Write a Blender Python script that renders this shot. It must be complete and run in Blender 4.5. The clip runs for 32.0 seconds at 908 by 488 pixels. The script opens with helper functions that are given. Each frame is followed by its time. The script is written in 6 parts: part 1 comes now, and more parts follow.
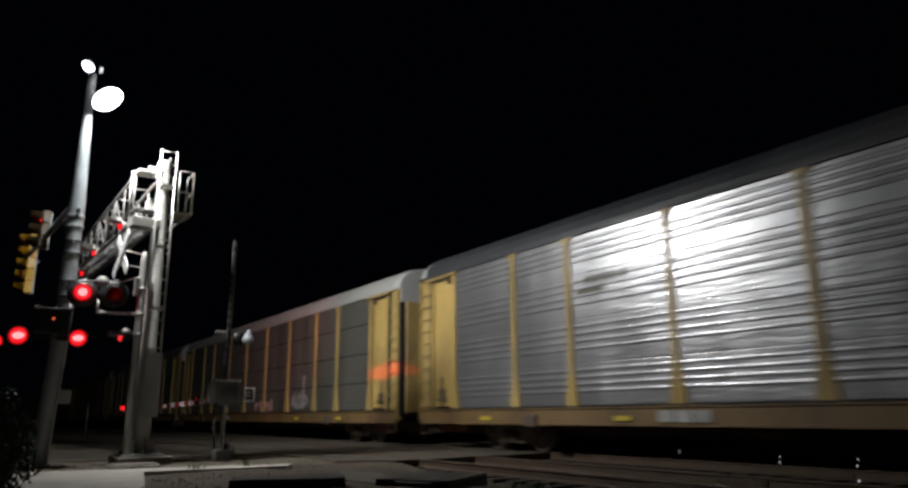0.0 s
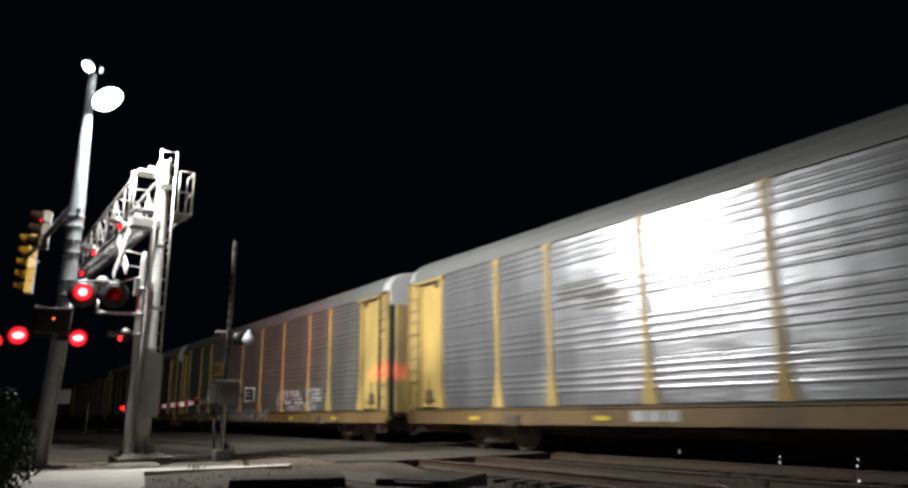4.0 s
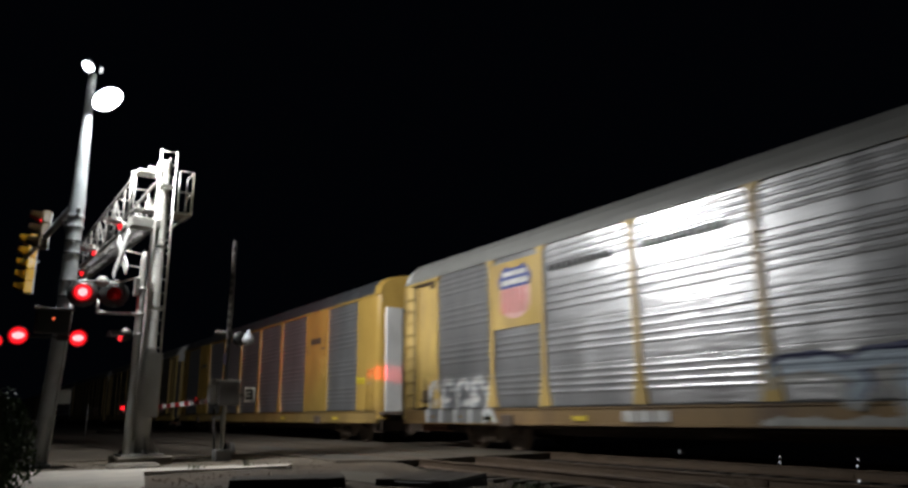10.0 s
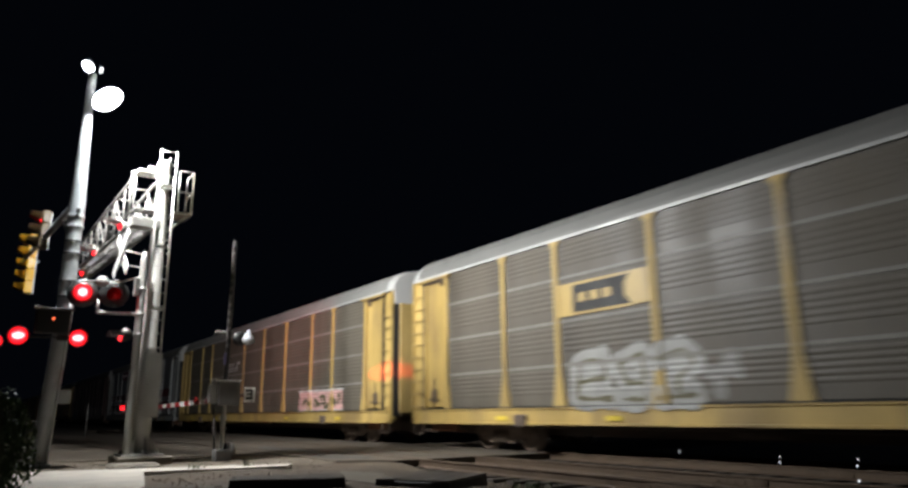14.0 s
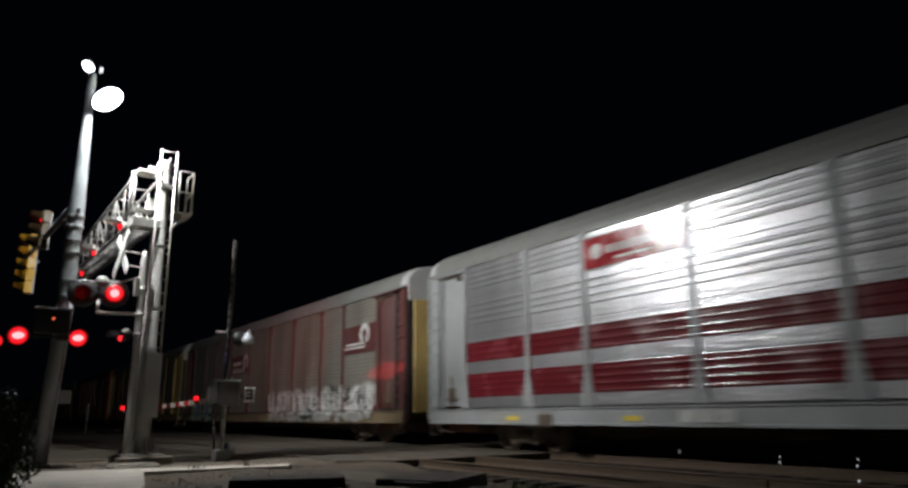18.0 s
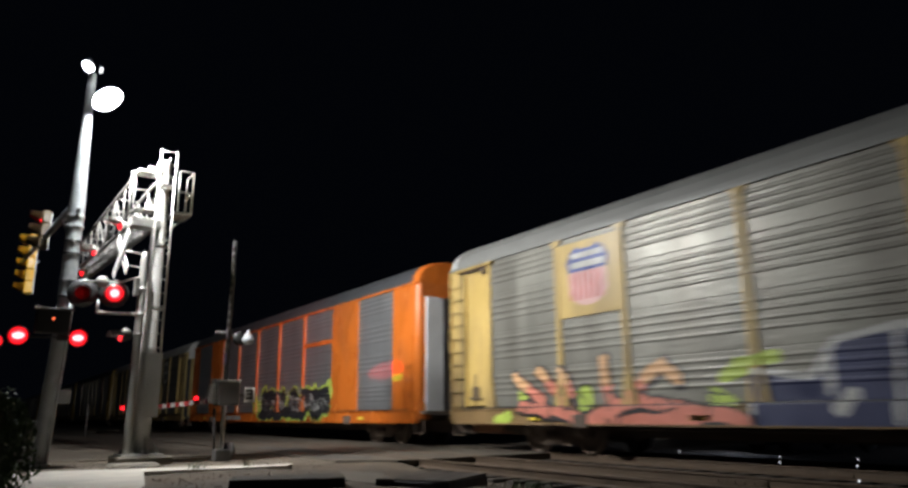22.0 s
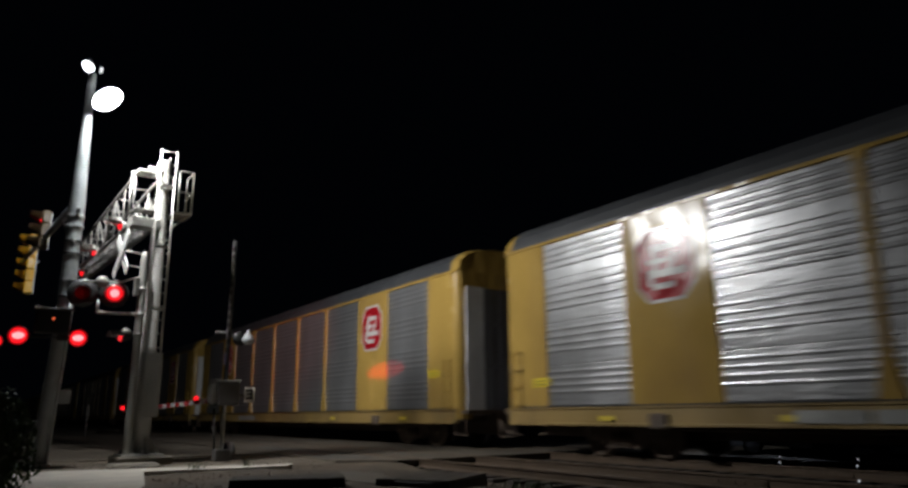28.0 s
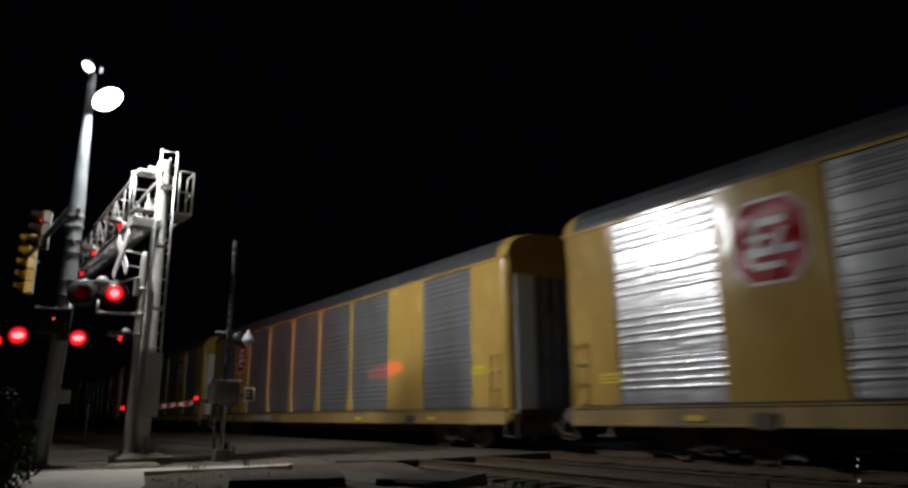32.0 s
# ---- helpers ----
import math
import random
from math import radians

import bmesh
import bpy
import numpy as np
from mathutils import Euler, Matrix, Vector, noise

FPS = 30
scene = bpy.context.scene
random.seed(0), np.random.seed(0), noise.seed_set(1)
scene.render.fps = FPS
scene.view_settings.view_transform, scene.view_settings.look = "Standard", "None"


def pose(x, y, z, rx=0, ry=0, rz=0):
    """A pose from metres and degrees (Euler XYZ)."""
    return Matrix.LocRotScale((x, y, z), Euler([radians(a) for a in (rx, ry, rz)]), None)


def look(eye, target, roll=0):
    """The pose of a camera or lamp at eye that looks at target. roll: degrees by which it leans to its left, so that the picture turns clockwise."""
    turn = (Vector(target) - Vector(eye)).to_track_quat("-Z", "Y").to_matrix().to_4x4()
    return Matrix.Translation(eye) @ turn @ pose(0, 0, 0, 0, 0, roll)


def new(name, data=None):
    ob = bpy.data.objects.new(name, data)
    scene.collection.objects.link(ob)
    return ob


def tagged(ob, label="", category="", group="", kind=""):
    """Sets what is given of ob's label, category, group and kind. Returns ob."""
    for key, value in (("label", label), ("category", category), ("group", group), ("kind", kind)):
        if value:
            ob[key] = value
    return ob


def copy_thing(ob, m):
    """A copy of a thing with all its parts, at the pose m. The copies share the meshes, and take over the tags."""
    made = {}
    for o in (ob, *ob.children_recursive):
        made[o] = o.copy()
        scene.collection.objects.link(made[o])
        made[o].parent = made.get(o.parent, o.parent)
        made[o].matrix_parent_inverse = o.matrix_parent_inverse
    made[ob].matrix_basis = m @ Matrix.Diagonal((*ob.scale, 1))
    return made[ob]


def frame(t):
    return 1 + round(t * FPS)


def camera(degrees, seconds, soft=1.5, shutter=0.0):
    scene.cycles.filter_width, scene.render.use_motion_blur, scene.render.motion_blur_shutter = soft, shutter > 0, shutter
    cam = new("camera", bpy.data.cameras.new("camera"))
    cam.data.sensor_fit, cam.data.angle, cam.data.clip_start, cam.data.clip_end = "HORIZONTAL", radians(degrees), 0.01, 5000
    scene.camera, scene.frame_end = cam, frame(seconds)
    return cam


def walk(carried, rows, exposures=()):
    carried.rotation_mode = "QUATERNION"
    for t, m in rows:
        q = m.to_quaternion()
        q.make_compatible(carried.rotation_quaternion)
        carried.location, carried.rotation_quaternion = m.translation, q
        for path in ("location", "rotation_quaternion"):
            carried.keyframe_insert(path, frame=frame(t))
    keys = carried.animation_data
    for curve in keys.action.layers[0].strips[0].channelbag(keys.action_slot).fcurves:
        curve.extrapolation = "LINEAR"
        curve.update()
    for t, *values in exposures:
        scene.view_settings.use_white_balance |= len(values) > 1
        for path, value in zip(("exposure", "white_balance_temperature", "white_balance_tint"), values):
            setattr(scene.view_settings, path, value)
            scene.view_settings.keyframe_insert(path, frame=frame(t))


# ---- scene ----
YAW, TILT, LEAN = 56.303, 13.429, -0.497
EYE = Vector((0.0, 0.0, 0.92))
AIM = Vector((-math.sin(radians(YAW)) * math.cos(radians(TILT)), math.cos(radians(YAW)) * math.cos(radians(TILT)), math.sin(radians(TILT))))
cam = camera(65.03, 32.0, 2.8, 0.5)
CAM_POSE = look(EYE, EYE + AIM * 10, LEAN)
EXPOSURES = [(0.0, -0.65), (1.0, 0.12), (2.0, 0.55), (3.0, 0.55), (5.5, 0.55), (7.0, 0.5), (8.0, 0.65), (9.0, 0.6), (10.0, -0.15), (11.0, 0.15), (12.0, -0.3), (13.0, 0.1), (14.0, 0.7), (17.0, 0.45), (18.0, -0.25), (19.0, 0.28), (20.0, 0.6), (21.0, 0.65), (22.0, 0.5), (23.0, 0.25), (24.0, -0.35), (25.0, 0.35), (26.0, 0.2), (28.0, -0.6), (29.0, -0.2), (30.0, -0.55), (31.0, -0.1), (32.0, -0.65)]
walk(cam, [(0.0, CAM_POSE), (32.0, CAM_POSE)], EXPOSURES)

# ---- night sky and lamps ----
world = bpy.data.worlds.new("night")
scene.world = world
world.use_nodes = True
WN = world.node_tree.nodes["Background"]
WN.inputs[0].default_value = (0.30, 0.42, 0.75, 1)
WN.inputs[1].default_value = 0.0018


def lamp(name, kind, eye, target, power, color, size=0.3, spot=None, blend=0.5, scale=None):
    d = bpy.data.lights.new(name, kind)
    d.energy, d.color = power, color
    if kind == "AREA":
        d.shape, d.size, d.spread = "DISK", size, radians(spot or 180)
    else:
        d.shadow_soft_size = size
    if kind == "SPOT":
        d.spot_size, d.spot_blend = radians(spot), blend
    ob = new(name, d)
    ob.matrix_world = look(eye, target)
    if scale:
        ob.scale = scale
    return ob


POLE = Vector((-16.91, 1.43, 0.0))
LAMP_A = Vector((-16.20, 1.80, 7.78))
LAMP_B = Vector((-16.35, 1.33, 8.42))
COOL = (0.97, 0.97, 0.96)
lamp("floodlight_beam", "AREA", LAMP_A + Vector((0.0, 0.0, -0.27)), (-16.6, 11.0, 2.6), 960, COOL, 0.36, 148)
lamp("upper_floodlight_beam", "SPOT", (POLE.x - 0.32, POLE.y + 0.05, LAMP_B.z), (-28.0, 9.75, 4.0), 4300, COOL, 0.12, 112, 1.0)
RED = (1.0, 0.02, 0.03)
lamp("crossing_lamp_beam", "SPOT", (-16.75, 2.0, 3.5), (-20.7, 11.1, 2.32), 9000, RED, 0.08, 14, 0.35, (1.0, 0.22, 1.0))
lamp("crossing_lamp_glow", "SPOT", (-17.4, 3.3, 3.9), (-29.5, 11.15, 4.5), 2600, RED, 0.1, 34, 1.0)

# ---- materials ----
def nodes_of(name):
    m = bpy.data.materials.new(name)
    m.use_nodes = True
    return m, m.node_tree.nodes, m.node_tree.links, m.node_tree.nodes["Principled BSDF"]


def surface(name, color, rough=0.6, metal=0.0, var=0.25, scale=1.5, grain=30.0, bump=0.15, stretch=(1, 1, 1), dirt=None, dirt_amount=0.45, rough_var=0.15, dent=0.0, spec=0.5, rolled=0.0):
    """Two scales of noise over one base colour, optional dirt patches, grain and relief."""
    m, n, l, p = nodes_of(name)
    tc = n.new("ShaderNodeTexCoord")
    mp = n.new("ShaderNodeMapping")
    mp.inputs["Scale"].default_value = stretch
    l.new(tc.outputs["Object"], mp.inputs[0])
    info = n.new("ShaderNodeObjectInfo")
    off = n.new("ShaderNodeVectorMath")
    off.operation = "MULTIPLY_ADD"
    l.new(info.outputs["Random"], off.inputs[0])
    off.inputs[1].default_value = (37, 51, 23)
    l.new(mp.outputs[0], off.inputs[2])
    a = n.new("ShaderNodeTexNoise")
    a.inputs["Scale"].default_value, a.inputs["Detail"].default_value = scale, 6
    b = n.new("ShaderNodeTexNoise")
    b.inputs["Scale"].default_value, b.inputs["Detail"].default_value = grain, 3
    l.new(off.outputs[0], a.inputs["Vector"])
    l.new(off.outputs[0], b.inputs["Vector"])
    add = n.new("ShaderNodeMath")
    add.operation = "MULTIPLY_ADD"
    l.new(b.outputs["Fac"], add.inputs[0])
    add.inputs[1].default_value = 0.35
    l.new(a.outputs["Fac"], add.inputs[2])
    ramp = n.new("ShaderNodeMapRange")
    ramp.inputs["From Min"].default_value, ramp.inputs["From Max"].default_value = 0.4, 0.95
    ramp.inputs["To Min"].default_value, ramp.inputs["To Max"].default_value = 1 - var, 1 + var
    l.new(add.outputs[0], ramp.inputs["Value"])
    mul = n.new("ShaderNodeVectorMath")
    mul.operation = "SCALE"
    mul.inputs[0].default_value = color
    l.new(ramp.outputs[0], mul.inputs["Scale"])
    out = mul.outputs[0]
    if dirt:
        d = n.new("ShaderNodeTexNoise")
        d.inputs["Scale"].default_value, d.inputs["Detail"].default_value = scale * 0.6, 8
        l.new(off.outputs[0], d.inputs["Vector"])
        dr = n.new("ShaderNodeMapRange")
        dr.inputs["From Min"].default_value, dr.inputs["From Max"].default_value = 0.5, 0.72
        dr.inputs["To Max"].default_value = dirt_amount
        l.new(d.outputs["Fac"], dr.inputs["Value"])
        mix = n.new("ShaderNodeMix")
        mix.data_type = "RGBA"
        l.new(dr.outputs[0], mix.inputs["Factor"])
        l.new(out, mix.inputs["A"])
        mix.inputs["B"].default_value = (*dirt, 1)
        out = mix.outputs["Result"]
    l.new(out, p.inputs["Base Color"])
    rr = n.new("ShaderNodeMapRange")
    rr.inputs["From Min"].default_value, rr.inputs["From Max"].default_value = 0.3, 0.7
    rr.inputs["To Min"].default_value, rr.inputs["To Max"].default_value = max(0.03, rough - rough_var), min(1, rough + rough_var)
    l.new(a.outputs["Fac"], rr.inputs["Value"])
    l.new(rr.outputs[0], p.inputs["Roughness"])
    p.inputs["Metallic"].default_value = metal
    p.inputs["Specular IOR Level"].default_value = spec
    if bump:
        bm_ = n.new("ShaderNodeBump")
        bm_.inputs["Strength"].default_value, bm_.inputs["Distance"].default_value = bump, 0.02
        l.new(add.outputs[0], bm_.inputs["Height"])
        l.new(bm_.outputs[0], p.inputs["Normal"])
        if dent:
            # slow buckling of thin sheet
            w = n.new("ShaderNodeTexNoise")
            w.inputs["Scale"].default_value, w.inputs["Detail"].default_value = 1.7, 1
            l.new(off.outputs[0], w.inputs["Vector"])
            wb = n.new("ShaderNodeBump")
            wb.inputs["Strength"].default_value, wb.inputs["Distance"].default_value = 1.0, dent
            l.new(w.outputs["Fac"], wb.inputs["Height"])
            l.new(wb.outputs[0], bm_.inputs["Normal"])
        if rolled:
            # long shallow waves left by rolling, and buckles between the ribs
            mq = n.new("ShaderNodeMapping")
            mq.inputs["Scale"].default_value = (0.35, 1, 9)
            l.new(off.outputs[0], mq.inputs[0])
            w = n.new("ShaderNodeTexNoise")
            w.inputs["Scale"].default_value, w.inputs["Detail"].default_value = 2.6, 3
            l.new(mq.outputs[0], w.inputs["Vector"])
            wb = n.new("ShaderNodeBump")
            wb.inputs["Strength"].default_value, wb.inputs["Distance"].default_value = 1.0, rolled
            l.new(w.outputs["Fac"], wb.inputs["Height"])
            l.new(wb.outputs[0], bm_.inputs["Normal"])
    return m


def glowing(name, color, strength, base=(0.02, 0.02, 0.02)):
    m, n, l, p = nodes_of(name)
    p.inputs["Base Color"].default_value = (*base, 1)
    p.inputs["Emission Color"].default_value = (*color, 1)
    p.inputs["Emission Strength"].default_value = strength
    p.inputs["Roughness"].default_value = 0.3
    return m


GALV = surface("galvanized_steel", (0.46, 0.465, 0.475), 0.33, 0.80, 0.16, 0.8, 14, 0.012, (1.6, 1, 0.5), (0.40, 0.40, 0.39), 0.35, 0.05, rolled=0.010)
GALV_DULL = surface("weathered_steel", (0.185, 0.180, 0.155), 0.47, 0.42, 0.25, 0.8, 14, 0.05, (2.2, 1, 0.4), (0.14, 0.125, 0.105), 0.55, 0.08, rolled=0.008)
GREY = surface("weathered_grey_paint", (0.118, 0.112, 0.096), 0.5, 0.2, 0.30, 0.7, 10, 0.05, (2.0, 1, 0.3), (0.10, 0.09, 0.08), 0.55)
BROWN = surface("grimy_brown_grey_paint", (0.092, 0.080, 0.062), 0.6, 0.0, 0.30, 0.7, 10, 0.08, (1.8, 1, 0.35), (0.13, 0.115, 0.09), 0.5)
YELLOW = surface("weathered_yellow_paint", (0.46, 0.325, 0.105), 0.45, 0.0, 0.22, 1.2, 18, 0.10, (1, 1, 0.5), (0.24, 0.17, 0.09), 0.65, dent=0.015)
DIRTY_SILL = surface("sooty_yellow_sill", (0.26, 0.175, 0.06), 0.5, 0.0, 0.25, 1.2, 18, 0.10, (1, 1, 0.5), (0.12, 0.08, 0.045), 0.75)
BRIGHT_YELLOW = surface("bright_yellow_paint", (0.37, 0.24, 0.062), 0.22, 0.0, 0.14, 0.9, 12, 0.08, (1, 1, 0.6), (0.20, 0.125, 0.05), 0.6, 0.08, dent=0.04)
ORANGE = surface("orange_paint", (0.46, 0.115, 0.016), 0.27, 0.0, 0.15, 0.9, 12, 0.08, (1, 1, 0.6), (0.22, 0.07, 0.03), 0.6, 0.08, dent=0.03)
RUSTY_STEEL = surface("rust_filmed_steel", (0.19, 0.178, 0.152), 0.5, 0.3, 0.28, 0.8, 14, 0.05, (2.2, 1, 0.4), (0.11, 0.075, 0.055), 0.6, 0.08)
MAROON = surface("oxide_red_paint", (0.075, 0.024, 0.022), 0.5, 0.0, 0.25, 1.0, 14, 0.1, (1, 1, 0.5), (0.12, 0.09, 0.085), 0.5)
WHITEPAINT = surface("silver_white_paint", (0.27, 0.28, 0.28), 0.42, 0.1, 0.18, 1.0, 14, 0.1, (1, 1, 0.5), (0.25, 0.24, 0.23), 0.5)
ROOF_LIGHT = surface("galvanized_roof", (0.21, 0.21, 0.20), 0.6, 0.1, 0.05, 0.8, 12, 0.04)
ROOF_DARK = surface("dark_roof", (0.042, 0.044, 0.048), 0.55, 0.1, 0.07, 0.8, 12, 0.04)
UNDER = surface("grimy_underframe", (0.085, 0.060, 0.044), 0.75, 0.0, 0.35, 2.0, 20, 0.3, dirt=(0.07, 0.055, 0.04))
WHEEL = surface("brake_dusted_steel", (0.17, 0.13, 0.10), 0.7, 0.1, 0.3, 3.0, 25, 0.2, dirt=(0.22, 0.17, 0.13))
# near-black for seams and label print, also painted as shade in slots and gaps
SEAM = surface("dark_seam", (0.015, 0.015, 0.015), 0.7, 0.0, 0.2, 3, 20, 0.1)
PALE_SEAM = surface("pale_seam", (0.19, 0.18, 0.16), 0.6, 0.0, 0.25, 3, 20, 0.1)
ENDDARK = surface("end_door_steel", (0.16, 0.12, 0.065), 0.6, 0.1, 0.3, 1.5, 14, 0.15)
ENDGREY = surface("end_door_galvanized", (0.16, 0.16, 0.165), 0.5, 0.5, 0.2, 1.5, 14, 0.1)
STEEL_PAINT = surface("aluminium_paint", (0.31, 0.305, 0.285), 0.5, 0.2, 0.14, 2.0, 25, 0.1, dirt=(0.30, 0.29, 0.27), dirt_amount=0.3)
POLE_GREY = surface("galvanized_pole", (0.42, 0.44, 0.45), 0.55, 0.3, 0.15, 2.0, 25, 0.1, dirt=(0.24, 0.24, 0.23), dirt_amount=0.35)
# darker than the aluminium paint: the truss's dim light is put into the colour
TRUSS_GREY = surface("darkened_aluminium", (0.14, 0.135, 0.13), 0.6, 0.3, 0.2, 3.0, 25, 0.1)
BLACK = surface("black_housing", (0.02, 0.02, 0.02), 0.5, 0.0, 0.3, 4, 30, 0.1)
SIGNAL_YELLOW = surface("signal_yellow_paint", (0.80, 0.46, 0.03), 0.45, 0.0, 0.12, 4, 30, 0.08)
WHITE = surface("white_sheeting", (0.74, 0.74, 0.72), 0.5, 0.0, 0.1, 4, 30, 0.05)
RED_SHEET = surface("red_sheeting", (0.45, 0.025, 0.02), 0.5, 0.0, 0.12, 4, 30, 0.05)
ASPHALT = surface("asphalt", (0.072, 0.058, 0.043), 0.85, 0.0, 0.5, 0.7, 60, 0.5, dirt=(0.105, 0.088, 0.068), dirt_amount=0.6)
OLD_CONCRETE = surface("stained_concrete", (0.17, 0.15, 0.12), 0.9, 0.0, 0.35, 2.5, 50, 0.4, dirt=(0.10, 0.085, 0.065), dirt_amount=0.6)
CONCRETE = surface("concrete", (0.44, 0.405, 0.35), 0.85, 0.0, 0.22, 1.5, 50, 0.3, dirt=(0.25, 0.23, 0.20), dirt_amount=0.5)
DIRT = surface("gravelly_dirt", (0.080, 0.066, 0.050), 0.95, 0.0, 0.45, 1.2, 45, 0.8, dirt=(0.13, 0.115, 0.09), dirt_amount=0.7)
EARTH = surface("pale_gravelly_earth", (0.10, 0.080, 0.058), 0.95, 0.0, 0.45, 1.2, 45, 0.8, dirt=(0.15, 0.125, 0.095), dirt_amount=0.7)
BROWN_SILL = surface("brown_grimed_sill", (0.155, 0.115, 0.068), 0.6, 0.0, 0.3, 1.2, 18, 0.10, (1, 1, 0.5), (0.08, 0.06, 0.045), 0.7)
GRIMY_YELLOW = surface("grimy_yellow_sill", (0.185, 0.115, 0.045), 0.6, 0.0, 0.25, 1.2, 18, 0.10, (1, 1, 0.5), (0.09, 0.055, 0.033), 0.85)
GRAVEL = surface("ballast_stone", (0.070, 0.056, 0.044), 0.95, 0.0, 0.45, 3, 25, 0.6)
TIMBER = surface("creosoted_timber", (0.040, 0.031, 0.024), 0.95, 0.0, 0.3, 2, 25, 0.4, (0.4, 3, 3))
RAIL = surface("rusty_rail_steel", (0.085, 0.058, 0.038), 0.6, 0.4, 0.25, 3, 25, 0.2)
RAILTOP = surface("polished_rail_head", (0.26, 0.215, 0.17), 0.42, 1.0, 0.1, 3, 25, 0.03)
RUBBER = surface("black_rubber", (0.018, 0.017, 0.017), 0.75, 0.0, 0.3, 3, 30, 0.3)
FOLIAGE = surface("dark_leaves", (0.065, 0.10, 0.03), 0.55, 0.0, 0.45, 3, 20, 0.1)
BARK = surface("shrub_stem", (0.07, 0.05, 0.035), 0.9, 0.0, 0.3, 5, 30, 0.4)
GRASS = surface("dark_grass", (0.045, 0.07, 0.022), 0.8, 0.0, 0.4, 2, 20, 0.1)
LAMP_GLOW = glowing("floodlight_glow", (0.93, 0.98, 1.0), 315)
CAP_GLOW = glowing("bright_cap_glow", (0.95, 0.98, 1.0), 1.2)
LAMP_GLOW_SMALL = glowing("small_floodlight_glow", (0.95, 0.98, 1.0), 9)
RED_GLOW = glowing("red_lamp_glow", (1.0, 0.010, 0.018), 2.2)
RED_CORE = glowing("red_lamp_core", (1.0, 0.40, 0.42), 1.9)
RED_RIM = glowing("deep_red_rim_glow", (1.0, 0.004, 0.010), 0.45)
RED_FAINT = glowing("dim_red_glow", (1.0, 0.03, 0.04), 1.6)
AMBER_FAINT = glowing("dim_amber_glow", (1.0, 0.16, 0.06), 1.0)
WHITE_GLOW = glowing("distant_headlight_glow", (0.72, 0.80, 1.0), 40)
RED_LENS = surface("unlit_red_lens", (0.10, 0.008, 0.008), 0.2, 0.0, 0.1, 4, 30, 0.03)


# ---- mesh tools ----
def part(name, bm, material, parent=None, label="", smooth=False, at=None):
    me = bpy.data.meshes.new(name)
    bm.normal_update()
    bm.to_mesh(me)
    bm.free()
    for mm in material if isinstance(material, (list, tuple)) else [material]:
        me.materials.append(mm)
    if smooth:
        me.shade_smooth()
    ob = new(name, me)
    if parent:
        ob.parent = parent
    if at is not None:
        ob.matrix_basis = at
    if label:
        ob["label"] = label
    return ob


def thing(name, m, label, category, group="", kind=""):
    ob = new(name)
    ob.empty_display_size = 0.2
    ob.matrix_basis = m
    return tagged(ob, label, category, group, kind)


def box(bm, lo, hi, bevel=0.0, mi=0):
    vs = [bm.verts.new((x, y, z)) for x in (lo[0], hi[0]) for y in (lo[1], hi[1]) for z in (lo[2], hi[2])]
    fs = [bm.faces.new([vs[i] for i in f]) for f in ((0, 1, 3, 2), (4, 6, 7, 5), (0, 4, 5, 1), (2, 3, 7, 6), (0, 2, 6, 4), (1, 5, 7, 3))]
    for f in fs:
        f.material_index = mi
    if bevel:
        es = list({e for f in fs for e in f.edges})
        bmesh.ops.bevel(bm, geom=es, offset=bevel, segments=1, affect="EDGES")
    return bm


def boxes(*items, bevel=0.0):
    bm = bmesh.new()
    for lo, hi in items:
        box(bm, lo, hi, bevel)
    return bm


def tube(bm, a, b, r0, r1=None, seg=10, caps=True, mi=0):
    a, b = Vector(a), Vector(b)
    r1 = r0 if r1 is None else r1
    d = (b - a).normalized()
    u = d.orthogonal().normalized()
    v = d.cross(u)
    rings = []
    for c, r in ((a, r0), (b, r1)):
        rings.append([bm.verts.new(c + (u * math.cos(2 * math.pi * i / seg) + v * math.sin(2 * math.pi * i / seg)) * r) for i in range(seg)])
    for i in range(seg):
        f = bm.faces.new((rings[0][i], rings[0][(i + 1) % seg], rings[1][(i + 1) % seg], rings[1][i]))
        f.smooth, f.material_index = True, mi
    if caps:
        bm.faces.new(rings[0][::-1]).material_index = mi
        bm.faces.new(rings[1]).material_index = mi
    return bm


def tubes(*items, seg=10):
    bm = bmesh.new()
    for it in items:
        tube(bm, *it, seg=seg)
    return bm


def lathe(bm, profile, m=None, seg=20, mi=0):
    """Turns (r, z) pairs round the z axis of m."""
    m = m or Matrix()
    rings = []
    for r, z in profile:
        if r < 1e-5:
            rings.append([bm.verts.new(m @ Vector((0, 0, z)))] * seg)
        else:
            rings.append([bm.verts.new(m @ Vector((r * math.cos(2 * math.pi * i / seg), r * math.sin(2 * math.pi * i / seg), z))) for i in range(seg)])
    for a, b in zip(rings, rings[1:]):
        for i in range(seg):
            vs = []
            for v in (a[i], a[(i + 1) % seg], b[(i + 1) % seg], b[i]):
                if v not in vs:
                    vs.append(v)
            if len(vs) > 2:
                f = bm.faces.new(vs)
                f.smooth, f.material_index = True, mi
    return bm


